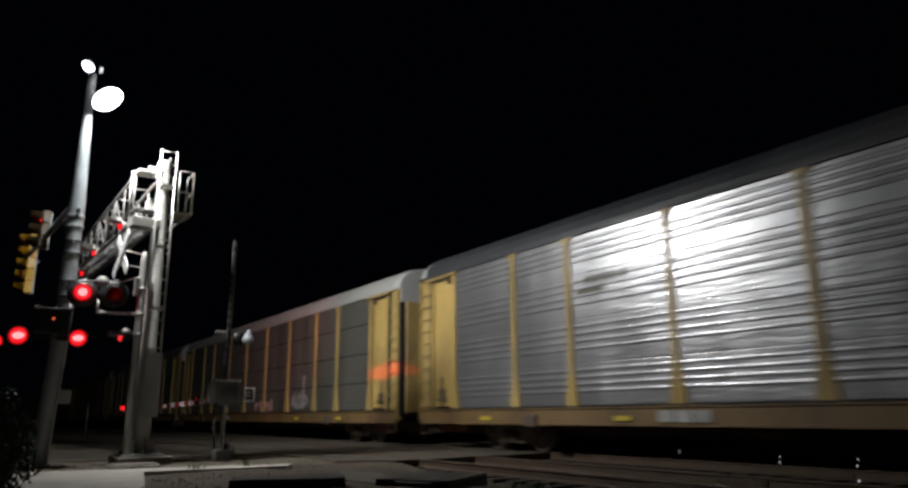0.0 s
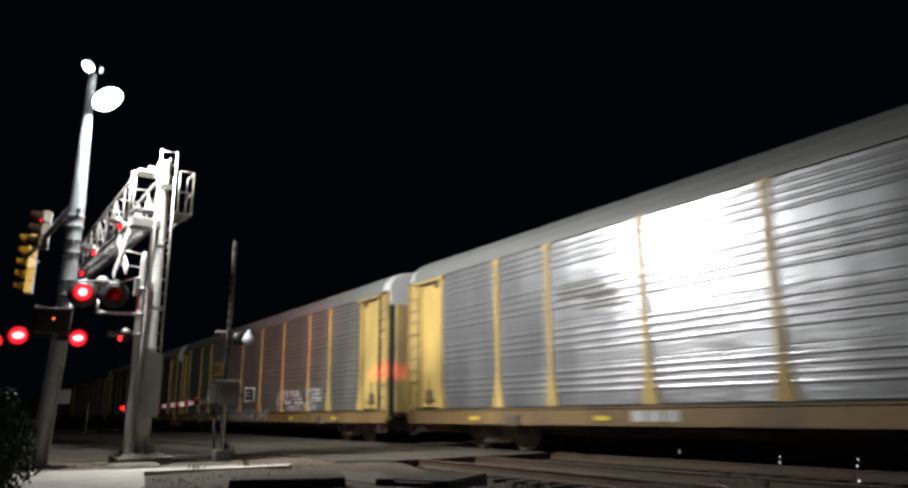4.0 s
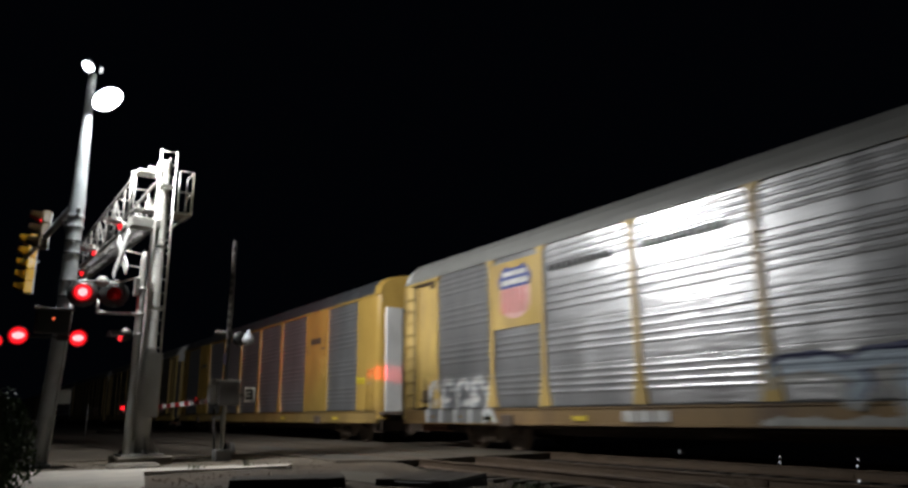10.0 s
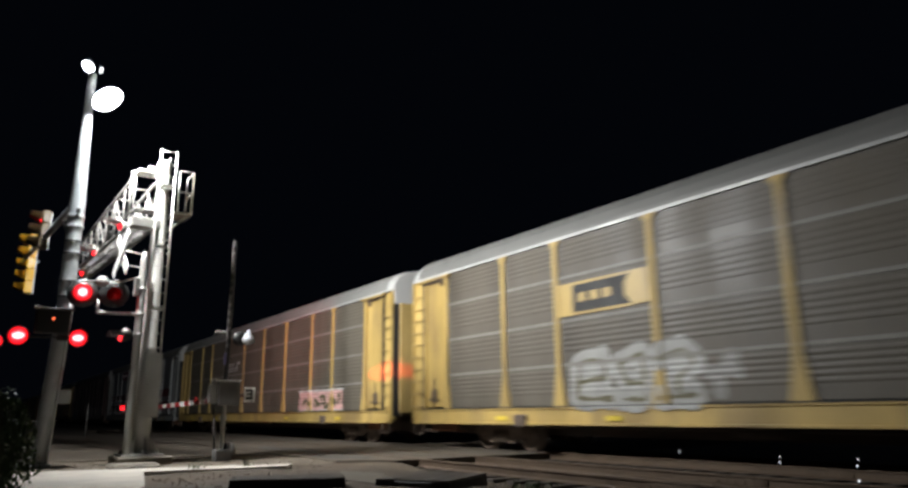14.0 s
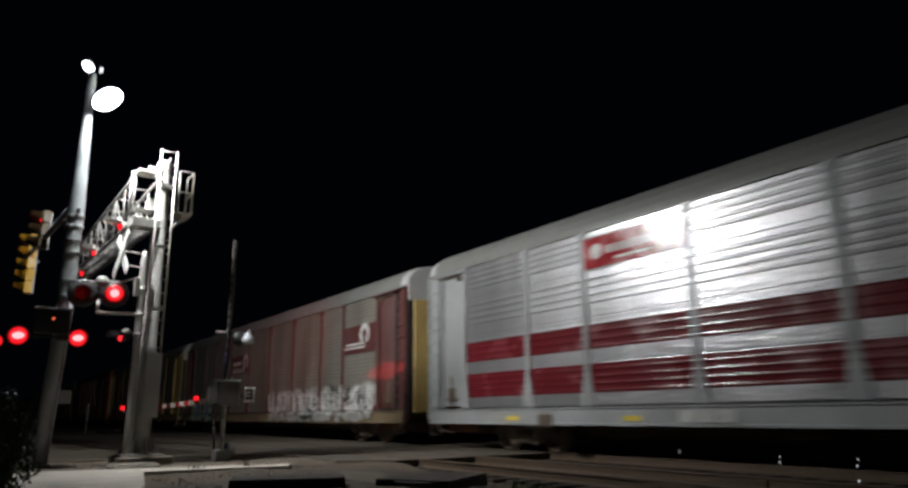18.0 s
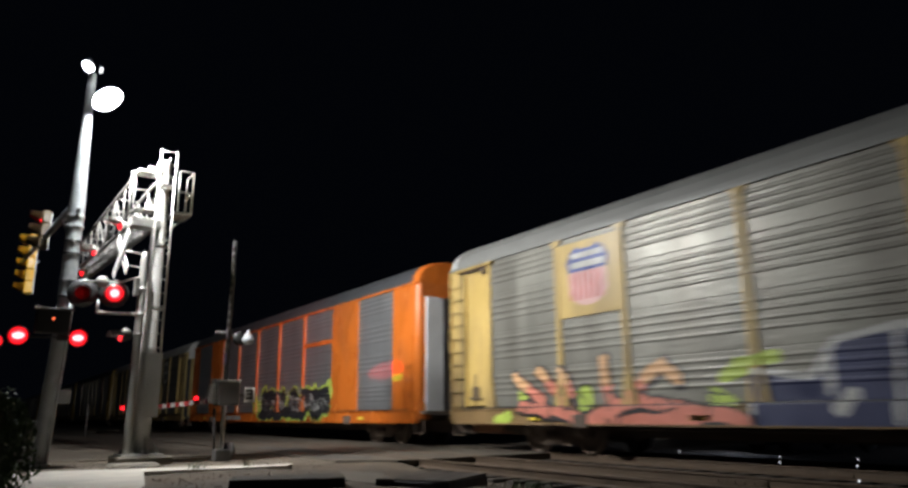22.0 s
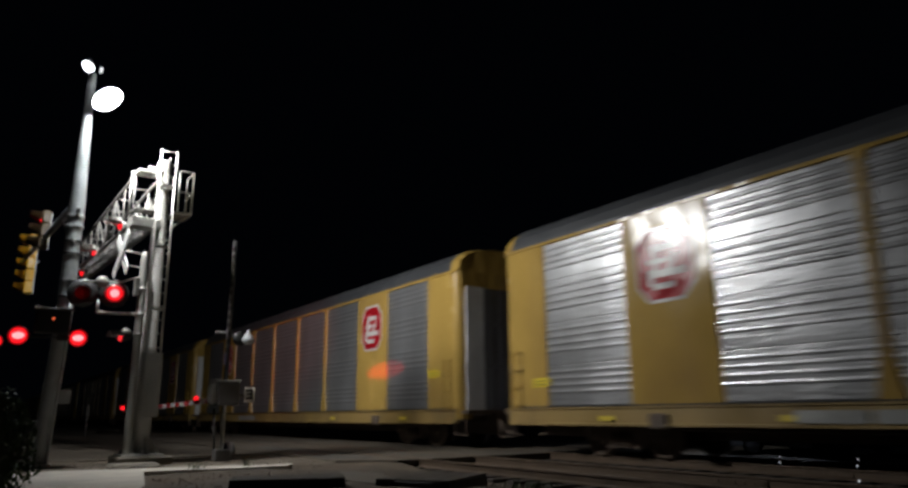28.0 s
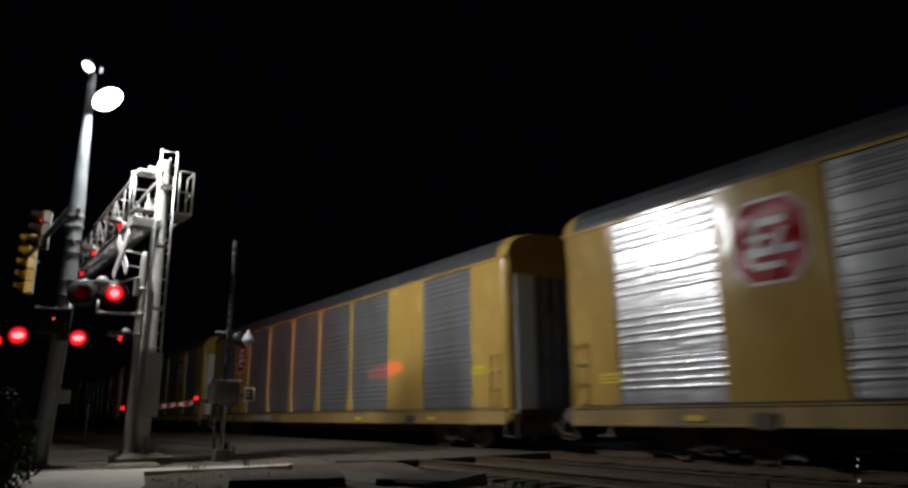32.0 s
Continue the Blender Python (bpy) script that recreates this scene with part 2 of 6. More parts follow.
def extrude_x(bm, outline, x0, x1, closed=True, smooth=False, mi=0):
    """A (y, z) outline drawn along x."""
    a = [bm.verts.new((x0, y, z)) for y, z in outline]
    b = [bm.verts.new((x1, y, z)) for y, z in outline]
    n = len(outline)
    for i in range(n if closed else n - 1):
        f = bm.faces.new((a[i], b[i], b[(i + 1) % n], a[(i + 1) % n]))
        f.smooth, f.material_index = smooth, mi
    if closed:
        bm.faces.new(a).material_index = mi
        bm.faces.new(b[::-1]).material_index = mi
    return bm
# ---- the train ----
PITCH, HALF, SIDE = 28.93, 13.78, -1.60
TRACK_Y = 12.725
POSTS = (-11.88, -9.2, -7.18, -4.29, -1.43, 1.43, 4.29, 7.18, 9.2, 11.88)
Z_SILL, Z_FLOOR, Z_EAVE = 0.67, 1.08, 4.88
SEAMS = (1.98, 2.96, 3.97)
# the place of wagon 0 along the track, second by second; the train gathers speed from 14.3 to 15.1 m/s
TRAVEL = [(0.0, -33.71), (2.0, -5.15), (4.0, 23.46), (6.0, 52.18), (8.0, 81.03), (10.0, 110.02), (12.0, 139.14), (14.0, 168.39), (16.0, 197.74), (18.0, 227.16), (20.0, 256.65), (22.0, 286.19), (24.0, 315.82), (26.0, 345.43), (28.0, 375.13), (30.0, 405.11), (32.0, 435.24)]
HALF_NEW = 13.36


def rib_profile(beads, depth, width):
    """The (y, z) line of a ribbed side sheet: rounded beads in the upper part of each course, a flat below them."""
    out = []
    cuts = (Z_FLOOR, *SEAMS, Z_EAVE)
    for z0, z1 in zip(cuts, cuts[1:]):
        k1 = (z1 - z0) / 0.98
        out += [(0.010, z0 + 0.003), (0.0, z0 + 0.012), (0.0, z0 + 0.02)]
        for k in range(beads):
            c = z0 + k1 * (0.335 + 0.49 * k / (beads - 1))
            out.append((0.0, c - width - 0.004))
            for i in range(9):
                a = math.pi * i / 8
                out.append((-depth * math.sin(a), c - width * math.cos(a)))
            out.append((0.0, c + width + 0.004))
        out += [(0.0, z1 - 0.02), (0.0, z1 - 0.012), (0.010, z1 - 0.003)]
    return out


RIBS = rib_profile(4, 0.020, 0.042)
RIBS_FINE = rib_profile(5, 0.009, 0.040)
FLAT_SHEET = rib_profile(5, 0.005, 0.040)


def panel_bmesh(width, ribs):
    bm = bmesh.new()
    extrude_x(bm, ribs, -width / 2, width / 2, closed=False, smooth=True)
    return bm


ROOF_LINE = [(-1.62, 4.90), (-1.60, 5.04), (-1.53, 5.24), (-1.34, 5.45), (-1.0, 5.60), (-0.5, 5.70), (0.0, 5.73)]
ROOF_SHEETS = 19


def roof_bmesh(H):
    """One roof sheet with a standing seam at its edge."""
    line = ROOF_LINE + [(-y, z) for y, z in reversed(ROOF_LINE[:-1])]
    w = (2 * H - 0.7) / ROOF_SHEETS
    bm = bmesh.new()
    rows = []
    for x, up in ((-w / 2, 0.008), (-w / 2 + 0.05, 0.008), (-w / 2 + 0.055, 0.0), (w / 2, 0.0)):
        rows.append([bm.verts.new((x, y * (1 + up * 0.3), z + up)) for y, z in line])
    for a, b in zip(rows, rows[1:]):
        for i in range(len(line) - 1):
            bm.faces.new((a[i], b[i], b[i + 1], a[i + 1]))
    return bm


def roof_end_bmesh(sign, H=HALF):
    line = [(-1.62, 4.90), (-1.60, 5.04), (-1.53, 5.24), (-1.34, 5.45), (-1.0, 5.60), (-0.5, 5.70), (0.0, 5.73)]
    line = line + [(-y, z) for y, z in reversed(line[:-1])]
    bm = bmesh.new()
    x0, x1 = sign * (H - 0.36), sign * (H + 0.02)
    a = [bm.verts.new((x0, y, z)) for y, z in line]
    b = [bm.verts.new((x1, y * 0.97, 4.9 + (z - 4.9) * 0.90)) for y, z in line]
    for i in range(len(line) - 1):
        bm.faces.new((a[i], a[i + 1], b[i + 1], b[i]))
    bm.faces.new(b)
    return bm


def share(name, bm, mats, smooth=False):
    me = bpy.data.meshes.new(name)
    bm.normal_update()
    bm.to_mesh(me)
    bm.free()
    for mm in mats if isinstance(mats, (list, tuple)) else [mats]:
        me.materials.append(mm)
    if smooth:
        me.shade_smooth()
    return me


MESHES = {}


def shared(key, make, mats):
    if key not in MESHES:
        MESHES[key] = share(key[0], make(), mats)
    return MESHES[key]


def add(name, me, parent, m=None, label=""):
    o = new(name, me)
    o.parent = parent
    if m is not None:
        o.matrix_basis = m
    if label:
        o["label"] = label
    return o


def post_bmesh():
    bm = bmesh.new()
    w = 0.075
    box(bm, (-w, SIDE - 0.05, Z_FLOOR - 0.02), (w, SIDE + 0.05, Z_EAVE))
    # flared head and foot gussets
    for z0, z1, w0, w1 in ((Z_EAVE - 0.16, Z_EAVE, w, 0.19), (Z_FLOOR + 0.75, Z_FLOOR - 0.02, w, 0.21)):
        ys = (SIDE - 0.055, SIDE + 0.01)
        vs = [bm.verts.new((s * ww, y, z)) for y in ys for z, ww in ((z0, w0), (z1, w1)) for s in (-1, 1)]
        for f in ((0, 1, 3, 2), (4, 6, 7, 5), (0, 2, 6, 4), (1, 5, 7, 3), (0, 4, 5, 1), (2, 3, 7, 6)):
            bm.faces.new([vs[i] for i in f])
    return bm


def sill_bmesh(H):
    """A channel-shaped side sill in one extrusion."""
    y = SIDE
    prof = [(y - 0.07, Z_FLOOR - 0.02), (y + 0.10, Z_FLOOR - 0.02), (y + 0.10, Z_SILL - 0.012), (y - 0.07, Z_SILL - 0.012), (y - 0.07, Z_SILL + 0.03), (y - 0.035, Z_SILL + 0.04), (y - 0.035, Z_FLOOR - 0.09), (y - 0.07, Z_FLOOR - 0.07)]
    bm = bmesh.new()
    extrude_x(bm, prof, -H + 0.1, H - 0.1)
    bmesh.ops.recalc_face_normals(bm, faces=bm.faces)
    return bm


def door_bmesh(sign):
    """The folded end door behind its post: a plain leaf with two stiffeners."""
    bm = bmesh.new()
    a, b = sorted((sign * 11.98, sign * 13.10))
    box(bm, (a, SIDE + 0.05, Z_FLOOR + 0.05), (b, SIDE + 0.10, Z_EAVE - 0.16))
    c = sign * 13.05
    box(bm, (c - 0.05, SIDE - 0.02, Z_FLOOR), (c + 0.05, SIDE + 0.10, Z_EAVE - 0.10))
    for z in (2.05, 3.05):
        box(bm, (a, SIDE + 0.035, z), (b, SIDE + 0.06, z + 0.05))
    return bm


def end_post_bmesh(sign):
    bm = bmesh.new()
    a, b = sorted((sign * 13.24, sign * HALF))
    box(bm, (a, SIDE + 0.03, Z_SILL + 0.1), (b, SIDE + 0.16, Z_EAVE))
    c = sign * (HALF - 0.03)
    box(bm, (c - 0.03, SIDE - 0.03, Z_SILL + 0.1), (c + 0.03, SIDE + 0.1, Z_EAVE))
    return bm


def rung_bmesh(sign):
    a, b = sorted((sign * 13.27, sign * 13.74))
    bm = bmesh.new()
    tube(bm, (a, SIDE - 0.045, 0), (b, SIDE - 0.045, 0), 0.016, seg=6)
    for x in (a, b):
        tube(bm, (x, SIDE - 0.045, 0), (x, SIDE + 0.04, 0), 0.016, seg=6)
    return bm


def flush_end_bmesh(sign):
    """The flush end bay of a newer car, with a rounded outer corner."""
    bm = bmesh.new()
    a = sign * 11.80
    pts = [(a, SIDE - 0.03)]
    for i in range(6):
        t = math.pi / 2 * i / 5
        pts.append((sign * (HALF_NEW - 0.22 + 0.22 * math.sin(t)), SIDE - 0.03 + 0.22 - 0.22 * math.cos(t)))
    pts.append((sign * HALF_NEW, SIDE + 0.45))
    lo = [bm.verts.new((x, y, Z_SILL + 0.1)) for x, y in pts]
    hi = [bm.verts.new((x, y, Z_EAVE + 0.03)) for x, y in pts]
    for i in range(len(pts) - 1):
        f = bm.faces.new((lo[i], lo[i + 1], hi[i + 1], hi[i]))
        f.smooth = True
    return bm


def end_wall_bmesh(sign, inset=0.0):
    """A corrugated end wall in one sheet."""
    x = sign * (HALF - 0.04 - inset)
    bm = bmesh.new()
    ys = [-1.15 + i * 0.1 for i in range(24)] if inset else [-1.45 + i * 0.1 for i in range(30)]
    z1 = 4.9 if inset else 4.95
    lo = [bm.verts.new((x + sign * (0.05 if (i // 2) % 2 else 0.0), y, Z_SILL + 0.2)) for i, y in enumerate(ys)]
    hi = [bm.verts.new((x + sign * (0.05 if (i // 2) % 2 else 0.0), y, z1)) for i, y in enumerate(ys)]
    for i in range(len(ys) - 1):
        bm.faces.new((lo[i], lo[i + 1], hi[i + 1], hi[i]))
    return bm


def end_fold_bmesh(sign, inset=0.0):
    """The folded leaf of the end door beside the corner."""
    x = sign * (HALF + 0.03 - inset)
    return boxes(((x - 0.05, -1.34, Z_SILL + 0.3), (x + 0.05, -0.70, 4.48)), bevel=0.02)


def corner_gap_shade_bmesh(sign):
    """A near-black plate for the shade in the slot beside the corner post where the end door folds in."""
    x = sign * (HALF + 0.022)
    return boxes(((x - 0.02, -1.56, Z_SILL + 0.2), (x + 0.02, -1.36, 4.46)))


def gable_bmesh(sign, H):
    """The plain sheet that closes the end under the roof."""
    x = sign * (H - 0.01)
    return boxes(((x - 0.03, -1.52, 4.46), (x + 0.03, 1.52, 4.93)), bevel=0.01)


def end_box_bmesh(sign):
    x = sign * (HALF + 0.06)
    return boxes(((x - 0.10, -0.55, 3.02), (x + 0.06, 0.35, 3.20)), bevel=0.015)


def grab_rail_bmesh(sign):
    """The two uprights that carry the grab irons on a flush end bay."""
    bm = bmesh.new()
    for x in (sign * 12.72, sign * 13.08):
        tube(bm, (x, SIDE - 0.085, 1.02), (x, SIDE - 0.085, 2.42), 0.016, seg=6)
    return bm


def grab_iron_bmesh(sign):
    a, b = sorted((sign * 12.72, sign * 13.08))
    bm = bmesh.new()
    tube(bm, (a, SIDE - 0.085, 0), (b, SIDE - 0.085, 0), 0.016, seg=6)
    for x in (a, b):
        tube(bm, (x, SIDE - 0.085, 0), (x, SIDE - 0.02, 0), 0.014, seg=6)
    return bm


def end_beam_bmesh(sign, inset=0.0):
    x = sign * (HALF - 0.0 - inset)
    return boxes(((x - 0.06, -1.4, 0), (x + 0.06, 1.4, 0.1)))


def far_side_bmesh():
    bm = bmesh.new()
    box(bm, (-HALF + 0.1, 1.5, Z_SILL), (HALF - 0.1, 1.6, Z_EAVE + 0.05))
    for x in POSTS:
        box(bm, (x - 0.07, 1.6, Z_FLOOR), (x + 0.07, 1.66, Z_EAVE))
    return bm


def underframe_bmesh():
    bm = bmesh.new()
    box(bm, (-HALF + 0.3, -0.35, 0.37), (HALF - 0.3, 0.35, 1.0))
    box(bm, (-HALF + 0.15, -1.5, 0.92), (HALF - 0.15, 1.5, 1.02))
    for i in range(17):
        x = -12.8 + i * 1.6
        box(bm, (x - 0.05, -1.5, 0.72), (x + 0.05, 1.5, 0.95))
    return bm


def brake_gear_bmesh():
    bm = bmesh.new()
    tube(bm, (-3.2, -0.85, 0.60), (-2.2, -0.85, 0.60), 0.17, seg=10)
    box(bm, (1.0, -1.2, 0.45), (1.7, -0.7, 0.75))
    tube(bm, (-9, -0.95, 0.58), (9, -0.95, 0.58), 0.03, seg=6)
    return bm


def sideframe_bmesh(y):
    bm = bmesh.new()
    pts = [(-1.15, 0.42), (-1.15, 0.58), (-0.55, 0.74), (0.55, 0.74), (1.15, 0.58), (1.15, 0.42), (0.75, 0.46), (0.48, 0.20), (-0.48, 0.20), (-0.75, 0.46)]
    a = [bm.verts.new((x, y - 0.06, z)) for x, z in pts]
    b = [bm.verts.new((x, y + 0.06, z)) for x, z in pts]
    n = len(pts)
    for i in range(n):
        bm.faces.new((a[i], a[(i + 1) % n], b[(i + 1) % n], b[i]))
    bm.faces.new(a[::-1])
    bm.faces.new(b)
    for x in (-0.9, 0.9):
        tube(bm, (x, y - 0.14, 0.46), (x, y + 0.05, 0.46), 0.12, seg=10)
    for x in (-0.2, 0.0, 0.2):
        tube(bm, (x, y - 0.10, 0.24), (x, y - 0.10, 0.50), 0.075, seg=8)
    return bm


def wheel_bmesh():
    """A railway wheel about the y axis with tread, flange and dished web."""
    bm = bmesh.new()
    prof = [(0.0, -0.09), (0.10, -0.09), (0.11, -0.03), (0.34, -0.02), (0.37, -0.065), (0.455, -0.065), (0.46, 0.06), (0.485, 0.07), (0.485, 0.085), (0.36, 0.08), (0.34, 0.02), (0.1, 0.05), (0.0, 0.05)]
    lathe(bm, prof, Matrix.Rotation(radians(-90), 4, "X"), 22)
    for i in range(6):
        a = 2 * math.pi * i / 6
        tube(bm, (0.2 * math.cos(a), -0.05, 0.2 * math.sin(a)), (0.2 * math.cos(a), -0.02, 0.2 * math.sin(a)), 0.04, seg=6)
    return bm


def coupler_bmesh():
    bm = bmesh.new()
    box(bm, (HALF - 0.2, -0.09, 0.70), (HALF + 0.42, 0.09, 0.92))
    box(bm, (HALF + 0.40, -0.17, 0.66), (HALF + 0.68, 0.15, 0.98), 0.03)
    return bm


def air_hose_bmesh():
    bm = bmesh.new()
    pts = [Vector((HALF - 0.1, -0.45, 0.72)), Vector((HALF + 0.15, -0.42, 0.45)), Vector((HALF + 0.55, -0.2, 0.36))]
    for a, b in zip(pts, pts[1:]):
        tube(bm, a, b, 0.03, seg=6)
    return bm


def door_track_bmesh(sign):
    """The hanger track over the end door, with a roller bracket at its end."""
    a, b = sorted((sign * 11.95, sign * 13.05))
    c = sign * 12.15
    bm = boxes(((a, SIDE - 0.045, Z_EAVE - 0.155), (b, SIDE + 0.05, Z_EAVE - 0.095)))
    box(bm, (c - 0.05, SIDE - 0.05, Z_EAVE - 0.30), (c + 0.05, SIDE + 0.04, Z_EAVE - 0.14))
    return bm


def door_hood_bmesh(sign):
    """The rain hood over the end door's track, sloping outwards."""
    a, b = sorted((sign * 11.70, sign * 13.36))
    bm = bmesh.new()
    extrude_x(bm, [(SIDE + 0.02, Z_EAVE - 0.01), (SIDE - 0.13, Z_EAVE - 0.05), (SIDE - 0.13, Z_EAVE - 0.10), (SIDE + 0.02, Z_EAVE - 0.085)], a, b)
    bmesh.ops.recalc_face_normals(bm, faces=bm.faces)
    return bm


def door_slot_shade_bmesh(sign):
    """A solid near-black strip for the shadow line between the door's edge and the ladder bay."""
    c = sign * 13.17
    return boxes(((c - 0.055, SIDE + 0.0, Z_FLOOR - 0.02), (c + 0.055, SIDE + 0.14, Z_EAVE - 0.1)))


def door_latch_bmesh(sign):
    """The lock box and cam rod low on the end door."""
    c = sign * 12.62
    bm = boxes(((c - 0.16, SIDE + 0.0, 1.25), (c + 0.16, SIDE + 0.06, 1.62)), bevel=0.02)
    tube(bm, (c, SIDE + 0.02, 1.12), (c, SIDE + 0.02, 1.95), 0.022, seg=6)
    tube(bm, (c - 0.3, SIDE + 0.0, 1.33), (c + 0.34, SIDE + 0.0, 1.30), 0.02, seg=6)
    return bm


def draft_plate_bmesh(sign):
    """The rusty end plate hanging under the sill behind the corner step."""
    a, b = sorted((sign * 11.75, sign * 13.15))
    bm = boxes(((a, SIDE + 0.25, 0.44), (b, SIDE + 0.30, 0.66)), bevel=0.01)
    box(bm, (a, SIDE + 0.30, 0.44), (b, SIDE + 0.55, 0.47))
    return bm


def step_bmesh(sign):
    bm = bmesh.new()
    a, b = sorted((sign * 13.2, sign * 13.65))
    for x in (a, b):
        box(bm, (x - 0.015, SIDE - 0.02, 0.36), (x + 0.015, SIDE + 0.03, 0.8))
    box(bm, (a, SIDE - 0.03, 0.36), (b, SIDE + 0.08, 0.385))
    return bm


# ---- paint sprayed on the ribbed sides ----
def near_stroke(px, pz, seg):
    x0, z0, x1, z1 = seg
    dx, dz = x1 - x0, z1 - z0
    L = dx * dx + dz * dz
    t = np.clip(((px - x0) * dx + (pz - z0) * dz) / max(L, 1e-9), 0, 1)
    return np.hypot(px - x0 - t * dx, pz - z0 - t * dz)


def spray_bmesh(x0, x1, z0, z1, ribs, layers, step=0.045):
    """Paint laid over ribs: layers of (strokes, radius, wobble, material index), later ones on top."""
    zs = [Z_SILL + 0.02, 0.75, 0.85, 0.95, 1.06] if z0 < 1.0 else []
    ys = [SIDE - 0.078] * len(zs)
    for y, z in ribs:
        if z0 <= z <= z1:
            zs.append(z)
            ys.append(SIDE + y - 0.004)
    zs, ys = np.array(zs), np.array(ys)
    order = np.argsort(zs, kind="stable")
    zs, ys = zs[order], ys[order]
    fine = sorted(set(np.round(zs, 5)) | {float(z) for a, b in zip(zs, zs[1:]) if b - a > 0.05 for z in np.linspace(a, b, int((b - a) / 0.035) + 2)[1:-1]})
    ys = np.interp(fine, zs, ys)
    zs = np.array(fine)
    xs = np.arange(x0, x1, step)
    cx = (xs[:-1] + xs[1:]) / 2
    cz = (zs[:-1] + zs[1:]) / 2
    PX, PZ = np.meshgrid(cx, cz, indexing="ij")
    ids = np.full(PX.shape, -1)
    wob = np.sin(PX * 9.1 + PZ * 5.3) * 0.5 + np.sin(PX * 4.3 - PZ * 11.7) * 0.5
    for strokes, radius, wobble, mi in layers:
        d = np.full(PX.shape, 9.0)
        for s in strokes:
            d = np.minimum(d, near_stroke(PX, PZ, s))
        ids[d + wob * wobble < radius] = mi
    bm = bmesh.new()
    grid = {}

    def vert(i, j):
        if (i, j) not in grid:
            near_post = min(abs(xs[i] - p) for p in POSTS) < 0.085
            grid[i, j] = bm.verts.new((xs[i], SIDE - 0.06 if near_post and zs[j] > 1.06 else ys[j], zs[j]))
        return grid[i, j]

    for i in range(len(cx)):
        for j in range(len(cz)):
            if ids[i, j] >= 0:
                f = bm.faces.new((vert(i, j), vert(i + 1, j), vert(i + 1, j + 1), vert(i, j + 1)))
                f.material_index, f.smooth = int(ids[i, j]), True
    return bm


LETTERS = {
    "N": ((0, 0, 0, 1), (0, 1, .6, 0), (.6, 0, .6, 1)), "A": ((0, 0, .3, 1), (.3, 1, .6, 0), (.12, .4, .48, .4)), "V": ((0, 1, .3, 0), (.3, 0, .6, 1)),
    "E": ((0, 0, 0, 1), (0, 1, .55, 1), (0, .5, .45, .5), (0, 0, .55, 0)), "M": ((0, 0, .05, 1), (.05, 1, .3, .4), (.3, .4, .55, 1), (.55, 1, .6, 0)),
    "P": ((0, 0, 0, 1), (0, 1, .5, .9), (.5, .9, .5, .55), (.5, .55, 0, .5)), "S": ((.55, .9, .1, 1), (.1, 1, .05, .6), (.05, .6, .5, .45), (.5, .45, .5, .05), (.5, .05, 0, 0)),
    "K": ((0, 0, 0, 1), (.55, 1, 0, .5), (0, .5, .6, 0)), "O": ((.1, 0, .1, 1), (.1, 1, .5, 1), (.5, 1, .5, 0), (.5, 0, .1, 0)), "L": ((0, 1, 0, 0), (0, 0, .55, 0)),
    "I": ((.3, 0, .3, 1),), "T": ((0, 1, .6, 1), (.3, 1, .3, 0)), "R": ((0, 0, 0, 1), (0, 1, .5, .9), (.5, .9, .5, .55), (.5, .55, 0, .5), (.15, .5, .6, 0)), "H": ((0, 0, 0, 1), (.55, 0, .55, 1), (0, .5, .55, .5)),
}


def letters(text, x, z, w, h, lean=0.0):
    out = []
    for k, ch in enumerate(text):
        for a, b, c, d in LETTERS[ch]:
            out.append((x + (k + a) * w + lean * b * h, z + b * h, x + (k + c) * w + lean * d * h, z + d * h))
    return out


def scrawl(seed, x0, x1, z0, z1, n):
    """Interlocking wild strokes, seeded."""
    r = random.Random(seed)
    out = []
    for k in range(n):
        x = x0 + (x1 - x0) * (k + r.random() * 0.8) / n
        a = r.uniform(z0, z0 + (z1 - z0) * 0.35)
        b = r.uniform(z0 + (z1 - z0) * 0.6, z1)
        out.append((x, a, x + r.uniform(-0.25, 0.25), b))
        if r.random() < 0.7:
            out.append((x, b, x + r.uniform(0.15, 0.45), r.uniform(a, b)))
        if r.random() < 0.5:
            out.append((x, a, x + r.uniform(0.2, 0.5), a + r.uniform(-0.05, 0.15)))
    return out


def paint(name, color, rough=0.45):
    return surface("sprayed_" + name + "_paint", color, rough, 0.0, 0.25, 2.5, 18, 0.05)


SP_WHITE, SP_BLACK, SP_RED = paint("white", (0.46, 0.46, 0.445)), paint("black", (0.02, 0.02, 0.022)), paint("red", (0.52, 0.11, 0.075))
SP_GREEN, SP_BLUE, SP_TEAL = paint("lime", (0.36, 0.46, 0.08)), paint("navy", (0.030, 0.036, 0.09)), paint("teal", (0.13, 0.26, 0.19))
SP_PALE, SP_PINK, SP_GREY = paint("pale_blue", (0.30, 0.36, 0.42)), paint("pink", (0.55, 0.33, 0.31)), paint("pale_grey", (0.29, 0.29, 0.275))
SP_YEL, SP_OLIVE = paint("yellow", (0.6, 0.45, 0.05)), paint("olive", (0.10, 0.09, 0.05))
SIGN_RED, SIGN_BLUE, SIGN_BLACK, SIGN_WHITE = paint("sign_red", (0.30, 0.010, 0.016), 0.2), paint("sign_blue", (0.05, 0.07, 0.22), 0.35), paint("sign_black", (0.03, 0.03, 0.03), 0.7), paint("sign_white", (0.52, 0.52, 0.50), 0.22)
